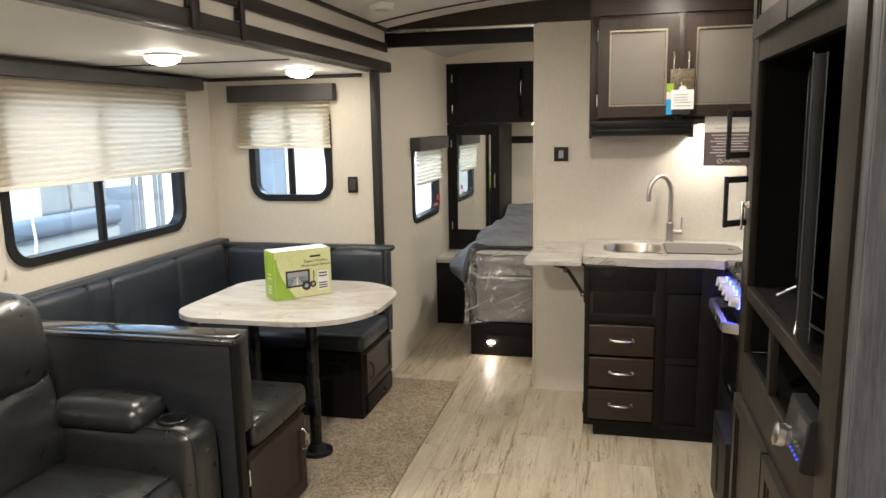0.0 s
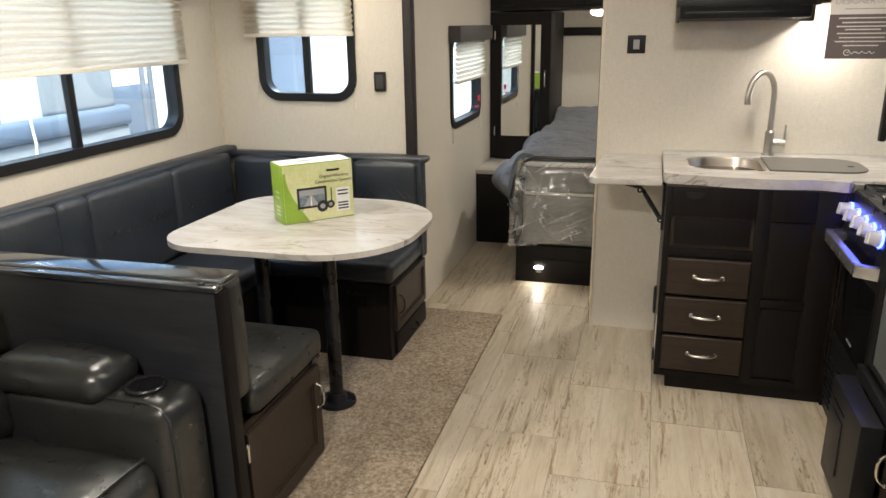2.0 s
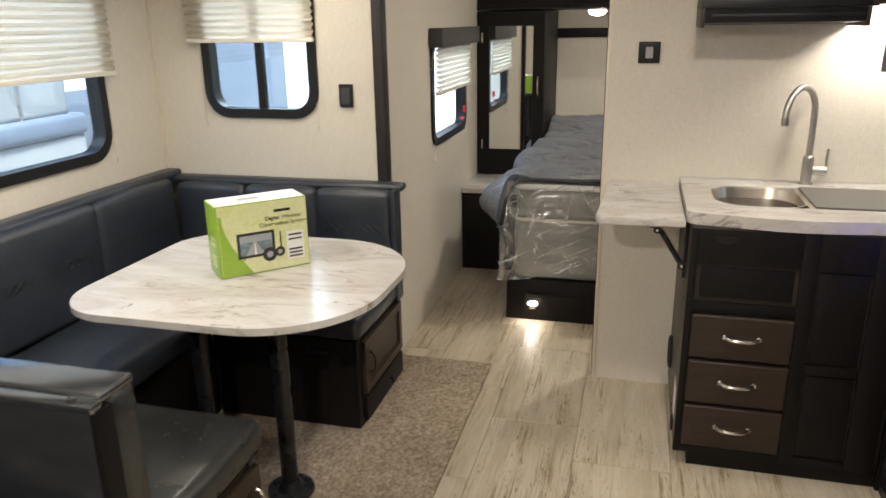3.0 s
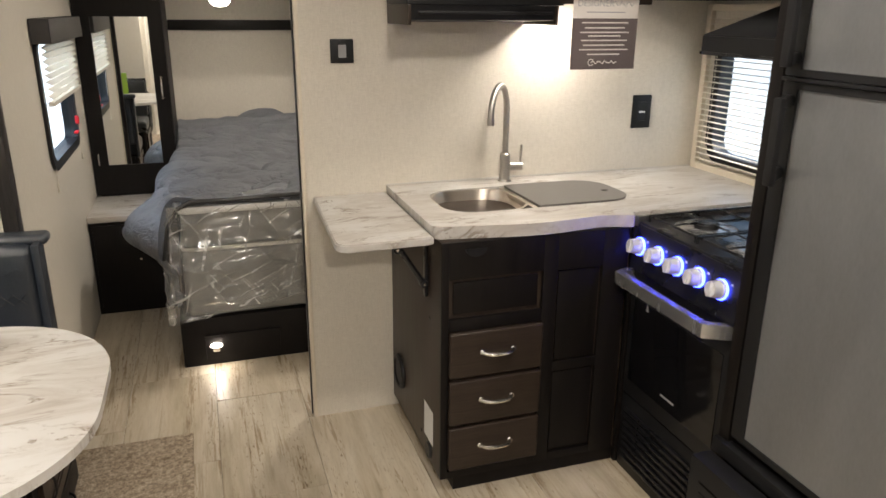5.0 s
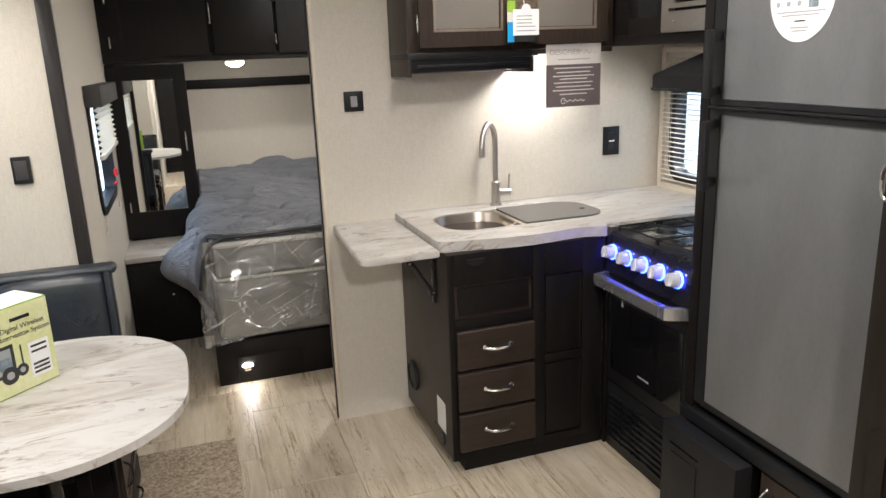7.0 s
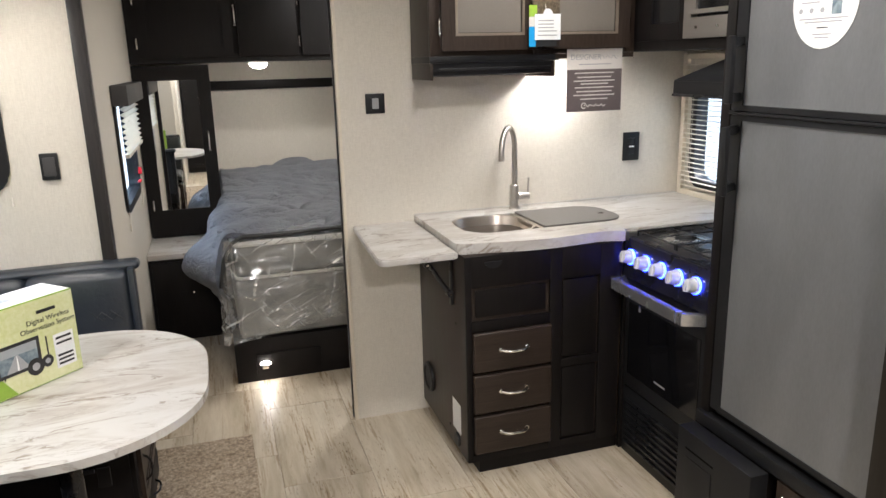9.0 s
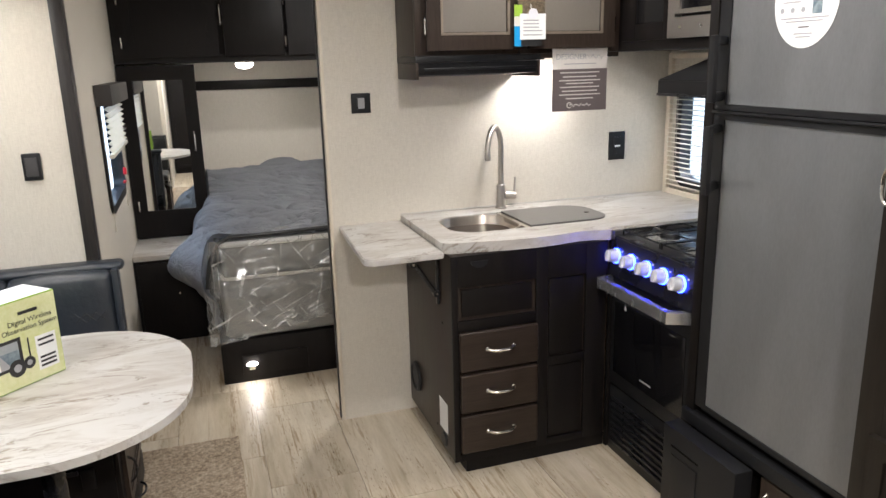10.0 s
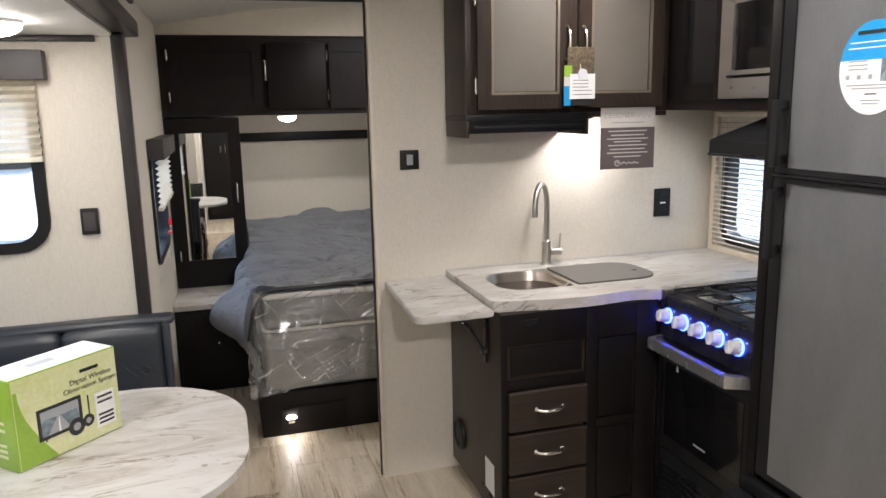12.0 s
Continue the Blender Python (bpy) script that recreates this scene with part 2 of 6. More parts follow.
def leather(name, c0, c1, rough=0.38):
    m, nt, b = shader(name)
    v = coords(nt)
    vor = nt.nodes.new("ShaderNodeTexVoronoi")
    vor.inputs["Scale"].default_value = 420.0
    nt.links.new(v, vor.inputs["Vector"])
    broad, mid = noise_tex(nt, v, 3.0, 4.0), noise_tex(nt, v, 22.0, 4.0)
    nt.links.new(ramp(nt, broad, [(0.3, c0), (0.7, c1)]), b.inputs["Base Color"])
    rough_from(nt, b, mid, rough - 0.07, rough + 0.08)
    h = nt.nodes.new("ShaderNodeMath")
    h.operation = "MULTIPLY_ADD"
    h.inputs[1].default_value = 0.06
    nt.links.new(vor.outputs["Distance"], h.inputs[0]), nt.links.new(mid, h.inputs[2])
    g = nt.nodes.new("ShaderNodeMath")
    g.operation = "MULTIPLY_ADD"
    g.inputs[1].default_value = 0.6
    nt.links.new(noise_tex(nt, v, 8.0, 3.0, 0.5, 0.8), g.inputs[0]), nt.links.new(h.outputs[0], g.inputs[2])
    b.inputs["Specular IOR Level"].default_value = 0.65
    bump(nt, b, g.outputs[0], 0.38, 0.006)
    return m


def carpet_mat(name):
    m, nt, b = shader(name)
    v = coords(nt)
    f, g, c = noise_tex(nt, v, 75.0, 4.0, 0.8), noise_tex(nt, v, 32.0, 3.0), noise_tex(nt, v, 5.0, 3.0)
    col = mixed(nt, 0.25, ramp(nt, f, [(0.36, (0.12, 0.085, 0.055)), (0.5, (0.38, 0.295, 0.21)), (0.62, (0.70, 0.58, 0.44))]),
                ramp(nt, g, [(0.3, (0.18, 0.14, 0.10)), (0.7, (0.46, 0.39, 0.31))]))
    col = mixed(nt, 0.22, col, ramp(nt, c, [(0.35, (0.20, 0.155, 0.11)), (0.65, (0.46, 0.39, 0.31))]))
    nt.links.new(col, b.inputs["Base Color"])
    b.inputs["Roughness"].default_value, b.inputs["Specular IOR Level"].default_value = 0.95, 0.1
    bump(nt, b, f, 1.0, 0.012)
    return m


M_WALL = linen("linen_wall_board", (0.68, 0.635, 0.555), (0.56, 0.515, 0.445))
M_CEIL = speckled("ceiling_board", (0.70, 0.685, 0.65), (0.76, 0.745, 0.71), 0.6, 3.0, 150.0, bump_s=0.08)
M_FLOOR = travertine("travertine_tile")
M_JOINT = speckled("tile_joint", (0.26, 0.22, 0.17), (0.33, 0.29, 0.23), 0.8)
M_ESP = wood("espresso_wood", (0.0045, 0.0037, 0.0037), (0.0100, 0.0078, 0.0070), 0.48, 2, 0.2)
M_ESPX = wood("espresso_wood_level", (0.0055, 0.0045, 0.0045), (0.0125, 0.0098, 0.0088), 0.48, 0, 0.22)
M_MOCHA = wood("mocha_wood", (0.019, 0.0128, 0.0095), (0.046, 0.0325, 0.0245), 0.38)
M_MOCHAX = wood("mocha_wood_level", (0.019, 0.0128, 0.0095), (0.046, 0.0325, 0.0245), 0.38, 0)
M_MOCHAY = wood("mocha_wood_long", (0.019, 0.0128, 0.0095), (0.046, 0.0325, 0.0245), 0.38, 1)
M_TRIM = wood("dark_trim", (0.018, 0.014, 0.013), (0.042, 0.034, 0.030), 0.42, 1)
M_TRIMZ = wood("dark_trim_upright", (0.014, 0.012, 0.012), (0.034, 0.029, 0.027), 0.42, 2)
M_TRIMX = wood("dark_trim_level", (0.011, 0.0118, 0.014), (0.027, 0.0282, 0.0325), 0.34, 0, 0.6)
M_GREYWOOD = wood("grey_plank", (0.030, 0.031, 0.035), (0.105, 0.107, 0.112), 0.5, 2)
M_UMBER = wood("umber_wood", (0.0075, 0.0060, 0.0045), (0.020, 0.0155, 0.0115), 0.40)
M_CREAM = speckled("cream_moulding", (0.62, 0.55, 0.44), (0.68, 0.61, 0.50), 0.45)
M_LEATHER = leather("black_vinyl", (0.015, 0.0200, 0.029), (0.028, 0.034, 0.045), 0.36)
M_LEATHER_G = leather("charcoal_vinyl", (0.0105, 0.0112, 0.0112), (0.024, 0.0247, 0.0235), 0.29)
M_CAP = speckled("glossy_piped_vinyl", (0.018, 0.020, 0.024), (0.030, 0.033, 0.038), 0.12, 6.0, 60.0, bump_s=0.0, spec=1.0)
M_CAP.node_tree.nodes["Principled BSDF"].inputs["IOR"].default_value = 1.9
M_MARBLE = marble("marble_laminate")
M_BLACK = speckled("black_plastic", (0.008, 0.008, 0.009), (0.016, 0.016, 0.017), 0.42, 8.0, 300.0, bump_s=0.05, spec=0.28)
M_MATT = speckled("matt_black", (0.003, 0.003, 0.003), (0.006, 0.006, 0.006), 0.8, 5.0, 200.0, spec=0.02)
M_VALANCE = speckled("charcoal_vinyl_board", (0.035, 0.033, 0.034), (0.055, 0.052, 0.052), 0.5, 5.0, 260.0)
M_BLKMETAL = speckled("black_steel", (0.008, 0.008, 0.010), (0.016, 0.016, 0.018), 0.28, 8.0, 200.0, bump_s=0.04, spec=0.4)
M_STEEL = speckled("brushed_steel", (0.60, 0.58, 0.56), (0.70, 0.68, 0.66), 0.28, 4.0, 90.0, 1.0, 0.03, (1, 3, 1))
M_NICKEL = speckled("satin_nickel", (0.60, 0.57, 0.52), (0.70, 0.67, 0.62), 0.24, 9.0, 150.0, 1.0, 0.03)
M_FRIDGE = speckled("brushed_grey_steel", (0.170, 0.173, 0.180), (0.218, 0.221, 0.229), 0.34, 2.6, 60.0, 0.42, 0.05, (3, 3, 1))
M_GLASS = glassy("window_glass", (0.86, 0.92, 0.94), 0.07)
M_DARKGLASS = speckled("black_glass", (0.004, 0.004, 0.005), (0.007, 0.007, 0.008), 0.10, 3.0, 60.0, bump_s=0.01)
M_FROST = speckled("smoked_frosted_panel", (0.135, 0.120, 0.102), (0.17, 0.152, 0.130), 0.34, 3.0, 200.0, bump_s=0.04)
M_MIRROR, _nt, _b = shader("mirror")
_b.inputs["Base Color"].default_value, _b.inputs["Metallic"].default_value, _b.inputs["Roughness"].default_value = (0.86, 0.88, 0.87, 1), 1.0, 0.01
M_PLEAT = pleated("pleated_cloth")
M_SLAT = speckled("ivory_slat", (0.68, 0.64, 0.55), (0.74, 0.70, 0.61), 0.4)
M_CARPET = carpet_mat("taupe_carpet")
M_COMFORT = crumpled("slate_cotton", (0.27, 0.278, 0.298), (0.375, 0.383, 0.405))
M_MATTRESS = speckled("grey_ticking", (0.18, 0.18, 0.175), (0.23, 0.23, 0.225), 0.8, 12.0, 160.0)
M_WHITE = speckled("white_card", (0.72, 0.72, 0.71), (0.79, 0.79, 0.78), 0.5)
M_PIPING = speckled("pale_piping", (0.52, 0.50, 0.46), (0.60, 0.58, 0.54), 0.5)
M_WRAP = wrap_film("clear_wrap")
M_BOARD = speckled("grey_cutting_board", (0.10, 0.092, 0.085), (0.14, 0.13, 0.12), 0.45, 5.0, 200.0)
M_PUCK = glow("lamp_lens", (1.0, 0.90, 0.74), 20.0)
M_BLUE = glow("blue_ring_light", (0.03, 0.05, 1.0), 9.0)
M_BLUEDIM = glow("button_light", (0.05, 0.08, 0.9), 0.08)
M_BEZEL = speckled("wrapped_bezel", (0.05, 0.06, 0.062), (0.09, 0.10, 0.105), 0.25, 20.0, 200.0, 0.0, 0.05)
M_SINK = speckled("satin_basin", (0.50, 0.445, 0.385), (0.60, 0.545, 0.475), 0.32, 3.0, 120.0, 0.95, 0.02, (1, 1, 0.2))
M_TAP = speckled("brushed_nickel", (0.42, 0.39, 0.35), (0.50, 0.47, 0.43), 0.36, 9.0, 150.0, 0.95, 0.03)
M_KNOB = speckled("silver_knob", (0.70, 0.70, 0.74), (0.80, 0.80, 0.83), 0.3, 20.0, 200.0, 0.3, 0.03)
M_PURPLEGREY = speckled("sign_taupe", (0.115, 0.09, 0.09), (0.14, 0.115, 0.112), 0.5)
M_SIGNTOP = speckled("sign_pale", (0.58, 0.54, 0.50), (0.64, 0.60, 0.56), 0.5)
M_STEELSOFT = speckled("soft_steel", (0.36, 0.335, 0.305), (0.43, 0.40, 0.365), 0.30, 2.0, 120.0, 0.9, 0.02, (1, 1, 6))
M_BAR = speckled("satin_steel_bar", (0.40, 0.40, 0.405), (0.47, 0.47, 0.475), 0.26, 3.0, 90.0, 0.8, 0.02, (1, 6, 1))
M_BEAD = speckled("bronze_bead", (0.22, 0.18, 0.14), (0.28, 0.235, 0.185), 0.35, 6.0, 120.0, 0.5, 0.03)
M_GREEN = speckled("lime_card", (0.22, 0.36, 0.03), (0.30, 0.46, 0.06), 0.3, 5.0, 90.0)
M_BOXFACE = speckled("pale_lime_card", (0.52, 0.55, 0.20), (0.72, 0.72, 0.48), 0.3, 6.0, 90.0)
M_INK = speckled("black_ink", (0.015, 0.015, 0.015), (0.03, 0.03, 0.03), 0.4)
M_GREYINK = speckled("grey_ink", (0.30, 0.30, 0.31), (0.36, 0.36, 0.37), 0.5)
M_SKYBLUE = speckled("sky_blue_print", (0.02, 0.26, 0.58), (0.03, 0.32, 0.66), 0.35)
M_SCREEN = speckled("printed_screen", (0.03, 0.06, 0.10), (0.30, 0.36, 0.38), 0.3, 30.0, 90.0)
M_STONE = speckled("granite_print", (0.012, 0.009, 0.006), (0.20, 0.155, 0.10), 0.35, 90.0, 240.0)
M_RED = speckled("red_plastic", (0.55, 0.01, 0.02), (0.65, 0.02, 0.03), 0.4)
M_GROUND = speckled("lot_gravel", (0.28, 0.27, 0.26), (0.40, 0.39, 0.37), 0.9, 0.6, 30.0)
M_RVWHITE = speckled("white_fibreglass", (0.70, 0.71, 0.72), (0.78, 0.78, 0.79), 0.3, 1.0, 30.0)
M_CANVAS = speckled("grey_canvas", (0.27, 0.29, 0.30), (0.36, 0.38, 0.39), 0.85, 2.0, 60.0)
M_RAIL = speckled("grey_painted_steel", (0.14, 0.15, 0.17), (0.20, 0.21, 0.23), 0.4, 3.0, 60.0)
M_RVBLUE = speckled("blue_grey_cover", (0.11, 0.15, 0.21), (0.17, 0.21, 0.27), 0.6, 2.0, 30.0)

# ---- building helpers ----


def bx(bm, x0, x1, y0, y1, z0, z1, bev=0.0, seg=2):
    """A box, its edges rounded by bev."""
    r = bmesh.ops.create_cube(bm, size=1.0)
    for v in r["verts"]:
        v.co = Vector(((x0 + x1) / 2 + v.co.x * (x1 - x0), (y0 + y1) / 2 + v.co.y * (y1 - y0), (z0 + z1) / 2 + v.co.z * (z1 - z0)))
    if bev > 0:
        es = list({e for v in r["verts"] for e in v.link_edges})
        bmesh.ops.bevel(bm, geom=es, offset=bev, segments=seg, profile=0.6, affect="EDGES")
    return bm


def box(*a, **k):
    return bx(bmesh.new(), *a, **k)


def cyl(bm, p0, p1, r0, r1=None, n=24, cap=True):
    p0, p1 = Vector(p0), Vector(p1)
    d = p1 - p0
    m = Matrix.Translation((p0 + p1) / 2) @ d.to_track_quat("Z", "Y").to_matrix().to_4x4()
    bmesh.ops.create_cone(bm, cap_ends=cap, segments=n, radius1=r0, radius2=r0 if r1 is None else r1, depth=d.length, matrix=m)
    return bm


def tube(bm, pts, r, n=10):
    """A round rod swept along pts."""
    pts = [Vector(p) for p in pts]
    rings, up = [], None
    for i, p in enumerate(pts):
        d = (pts[min(i + 1, len(pts) - 1)] - pts[max(i - 1, 0)]).normalized()
        if up is None:
            up = d.orthogonal().normalized()
        up = (up - d * up.dot(d)).normalized()
        side = d.cross(up)
        rings.append([bm.verts.new(p + (up * math.cos(a) + side * math.sin(a)) * r) for a in (2 * math.pi * k / n for k in range(n))])
    for a, b in zip(rings, rings[1:]):
        for k in range(n):
            bm.faces.new((a[k], a[(k + 1) % n], b[(k + 1) % n], b[k]))
    bm.faces.new(rings[0][::-1]), bm.faces.new(rings[-1])
    return bm


def arc(c, r, a0, a1, n, plane="xz"):
    out = []
    for k in range(n + 1):
        a = radians(a0 + (a1 - a0) * k / n)
        u, v = r * math.cos(a), r * math.sin(a)
        out.append({"xz": (c[0] + u, c[1], c[2] + v), "yz": (c[0], c[1] + u, c[2] + v), "xy": (c[0] + u, c[1] + v, c[2])}[plane])
    return out


def on(axis, a, u, v):
    return {"x": (a, u, v), "y": (u, a, v), "z": (u, v, a)}[axis]


def rrect(u0, u1, v0, v1, r, n=6):
    """The outline of a rectangle with round corners, anticlockwise."""
    r = max(min(r, (u1 - u0) / 2 - 1e-4, (v1 - v0) / 2 - 1e-4), 1e-4)
    pts = []
    for cu, cv, a0 in ((u1 - r, v1 - r, 0), (u0 + r, v1 - r, 90), (u0 + r, v0 + r, 180), (u1 - r, v0 + r, 270)):
        for k in range(n + 1):
            a = radians(a0 + 90 * k / n)
            pts.append((cu + r * math.cos(a), cv + r * math.sin(a)))
    return pts


def slab(bm, outline, axis, a0, a1, bev=0.0):
    """An outline given depth along an axis."""
    lo = [bm.verts.new(on(axis, a0, u, v)) for u, v in outline]
    hi = [bm.verts.new(on(axis, a1, u, v)) for u, v in outline]
    n = len(outline)
    faces = [bm.faces.new(lo), bm.faces.new(hi)]
    for k in range(n):
        bm.faces.new((lo[k], lo[(k + 1) % n], hi[(k + 1) % n], hi[k]))
    if bev > 0:
        bmesh.ops.bevel(bm, geom=[e for f in faces for e in f.edges], offset=bev, segments=2, affect="EDGES")
    return bm


def hoop(bm, outer, inner, axis, a0, a1):
    """A flat ring between two outlines of equal length, given depth."""
    n = len(outer)
    vo = [[bm.verts.new(on(axis, a, u, v)) for u, v in outer] for a in (a0, a1)]
    vi = [[bm.verts.new(on(axis, a, u, v)) for u, v in inner] for a in (a0, a1)]
    for k in range(n):
        j = (k + 1) % n
        for q in ((vo[0][k], vo[0][j], vi[0][j], vi[0][k]), (vo[1][k], vo[1][j], vi[1][j], vi[1][k]),
                  (vo[0][k], vo[0][j], vo[1][j], vo[1][k]), (vi[0][k], vi[0][j], vi[1][j], vi[1][k])):
            if all((a.co - b.co).length > 1e-6 for a, b in zip(q, q[1:] + q[:1])):
                bm.faces.new(q)
            else:
                u = []
                for w in q:
                    if not any((w.co - z.co).length <= 1e-6 for z in u):
                        u.append(w)
                if len(u) >= 3:
                    bm.faces.new(u)
    return bm


def hole_wall(bm, axis, a0, a1, rect, hole, r):
    """A rectangle of wall (u0, u1, v0, v1) with a round-cornered hole through it."""
    inner = rrect(*hole, r)
    n = len(inner) // 4
    u0, u1, v0, v1 = rect
    outer = [(u1, v1)] * n + [(u0, v1)] * n + [(u0, v0)] * n + [(u1, v0)] * n
    hoop(bm, outer, inner, axis, a0, a1)


def mesh_ob(name, bm, material, smooth=True):
    bmesh.ops.recalc_face_normals(bm, faces=bm.faces)
    me = bpy.data.meshes.new(name)
    bm.to_mesh(me)
    bm.free()
    n = len(me.vertices)
    co = np.empty(n * 3)
    me.vertices.foreach_get("co", co)
    co = co.reshape(-1, 3)
    c = (co.min(0) + co.max(0)) / 2
    me.vertices.foreach_set("co", (co - c).ravel())
    if material:
        me.materials.append(material)
    if smooth:
        me.polygons.foreach_set("use_smooth", [True] * len(me.polygons))
        me.set_sharp_from_angle(angle=radians(38))
    me.update()
    ob = new(name, me)
    ob.location = Vector(c)
    return ob


def world_at(ob):
    p = Vector(ob.location)
    while ob.parent:
        ob = ob.parent
        p += ob.location
    return p


def part(name, bm, material, parent, label="", smooth=True):
    """One mesh, built in world places, as a child of a thing or of a part."""
    ob = mesh_ob(name, bm, material, smooth)
    ob.parent = parent
    ob.location -= world_at(parent)
    if label:
        ob["label"] = label
    return ob


def thing(name, at, label, category, group="", kind=""):
    ob = new(name)
    ob.location = at
    ob.empty_display_size = 0.05
    return tagged(ob, label, category, group, kind)


def single(name, bm, material, label, category, group="", kind="", smooth=True):
    return tagged(mesh_ob(name, bm, material, smooth), label, category, group, kind)


def words(text, size, at, rot, material, parent, depth=0.0008, name="lettering"):
    """Raised lettering in the built-in font, as a mesh part."""
    cu = bpy.data.curves.new(name, "FONT")
    cu.body, cu.size, cu.extrude, cu.align_x = text, size, depth, "LEFT"
    tmp = bpy.data.objects.new(name, cu)
    scene.collection.objects.link(tmp)
    me = bpy.data.meshes.new_from_object(tmp.evaluated_get(bpy.context.evaluated_depsgraph_get()))
    bpy.data.objects.remove(tmp)
    bm = bmesh.new()
    bm.from_mesh(me)
    bmesh.ops.transform(bm, matrix=Matrix.Translation(at) @ rot, verts=bm.verts)
    return part(name, bm, material, parent, smooth=False)


FACE_S = Euler((radians(90), 0, 0)).to_matrix().to_4x4()      # reads on a face that looks towards -y
FACE_W = Euler((radians(90), 0, radians(-90))).to_matrix().to_4x4()  # reads on a face that looks towards -x


def pull(name, parent, c, axis, length, out, r=0.005, material=None):
    """A bowed bar handle centred at c, along an axis, standing out by the vector out."""
    bm = bmesh.new()
    c, out = Vector(c), Vector(out)
    along = Vector({"x": (1, 0, 0), "y": (0, 1, 0), "z": (0, 0, 1)}[axis])
    pts = []
    for k in range(13):
        s = -1 + 2 * k / 12
        pts.append(c + along * (s * length / 2) + out * (max(0.0, 1 - abs(s) ** 4) * 0.85 + 0.15 * (1 - s * s)))
    tube(bm, pts, r, 8)
    for s in (-1, 1):
        p = c + along * (s * length / 2)
        cyl(bm, p - out * 0.02, p + out * 0.12, r * 1.6, r * 1.2, 10)
    return part(name, bm, material or M_NICKEL, parent, "bowed satin nickel handle")


def panel_door(name, parent, axis, a, u0, u1, v0, v1, depth, material, inset=None, rail=0.045, panel_name="panel"):
    """A framed door: rails with a bevelled inner edge and a recessed panel. a: the plane of its face; depth points inwards."""
    bm = bmesh.new()
    outer = [(u0, v0), (u1, v0), (u1, v1), (u0, v1)]
    r = rail
    inner = [(u0 + r, v0 + r), (u1 - r, v0 + r), (u1 - r, v1 - r), (u0 + r, v1 - r)]
    hoop(bm, outer, inner, axis, a, a + depth)
    r2 = rail + 0.010
    lip = [(u0 + r2, v0 + r2), (u1 - r2, v0 + r2), (u1 - r2, v1 - r2), (u0 + r2, v1 - r2)]
    hoop(bm, inner, lip, axis, a + depth * 0.30, a + depth * 0.9)
    door = part(name, bm, material, parent)
    bm = bmesh.new()
    u, v = (u0 + r2 - 0.002, u1 - r2 + 0.002), (v0 + r2 - 0.002, v1 - r2 + 0.002)
    slab(bm, [(u[0], v[0]), (u[1], v[0]), (u[1], v[1]), (u[0], v[1])], axis, a + depth * 0.55, a + depth * 0.85)
    part(panel_name, bm, inset or material, door)
    return door


def hinge(parent, c, axis_out):
    bm = bmesh.new()
    c = Vector(c)
    cyl(bm, c - Vector((0, 0, 0.028)), c + Vector((0, 0, 0.028)), 0.006, None, 12)
    cyl(bm, c + Vector((0, 0, 0.028)), c + Vector((0, 0, 0.034)), 0.006, 0.002, 12)
    cyl(bm, c - Vector((0, 0, 0.034)), c - Vector((0, 0, 0.028)), 0.002, 0.006, 12)
    part("hinge", bm, M_NICKEL, parent, "satin nickel hinge")


def cushion(x0, x1, y0, y1, z0, z1, r=0.03, puff=0.012, cuts=5, seed=0):
    """A padded block: soft edges, faces that swell, and slight wrinkles."""
    bm = bmesh.new()
    r0 = bmesh.ops.create_cube(bm, size=1.0)
    lo, hi = Vector((x0, y0, z0)), Vector((x1, y1, z1))
    size, mid = hi - lo, (hi + lo) / 2
    for v in r0["verts"]:
        v.co = Vector([mid[k] + v.co[k] * size[k] for k in range(3)])
    bmesh.ops.bevel(bm, geom=bm.edges[:], offset=r, segments=4, profile=0.5, affect="EDGES")
    long_edges = [e for e in bm.edges if e.calc_length() > r * 2.2]
    bmesh.ops.subdivide_edges(bm, edges=long_edges, cuts=cuts, use_grid_fill=True)
    for v in bm.verts:
        q = [(v.co[k] - mid[k]) / (size[k] / 2) for k in range(3)]
        n = noise.noise(v.co * 9.0 + Vector((seed, seed * 2, 0))) * 0.003
        for k in range(3):
            o = [abs(q[j]) for j in range(3) if j != k]
            v.co[k] += math.copysign(1, q[k]) * abs(q[k]) ** 3 * (puff * max(0, 1 - o[0] ** 2) * max(0, 1 - o[1] ** 2) + n)
    return bm

# ---- plan: the body runs along y; the slide-out opens on its -x side ----
XL, XR = -1.168, 1.442         # side walls
XB = -1.12                     # face of the wall over the slide
YB, YF = -1.60, 6.80           # rear and front walls
GY = 4.205                     # face of the galley partition
SX, SY0, SY1 = -2.232, 0.45, 4.084   # slide: back wall, ends
SZ = 1.915                     # slide ceiling
T = 0.05


def roof_z(x):
    return 2.175 + 0.125 * (1 - ((x - 0.16) / 1.28) ** 2)


# ---- floor ----
floor = single("floor", box(XL - 0.05, XR + 0.05, YB - 0.05, YF + 0.05, -0.08, -0.004), M_JOINT,
               "pale travertine-look tile floor with thin joints", "floor", kind="structure")
slide_floor = single("slide_floor", box(SX - 0.05, XL - 0.052, SY0 - 0.05, SY1 + 0.05, -0.08, -0.004), M_CARPET,
                     "taupe carpeted floor of the slide-out", "floor", kind="structure")
# carpet: one cut-pile piece that reaches out of the slide-out into the aisle
bm = bmesh.new()
slab(bm, rrect(SX + 0.002, -0.70, SY0 + 0.002, 4.082, 0.02), "z", 0.001, 0.014, 0.004)
bx(bm, XL + 0.003, -0.70, 4.0822, 4.205, 0.001, 0.014, 0.003)
carpet = single("carpet", bm, M_CARPET, "taupe cut-pile carpet piece lying on the tile floor", "carpet", kind="structure")

# ---- walls ----
tag_wall = "cream wall board with a linen weave"
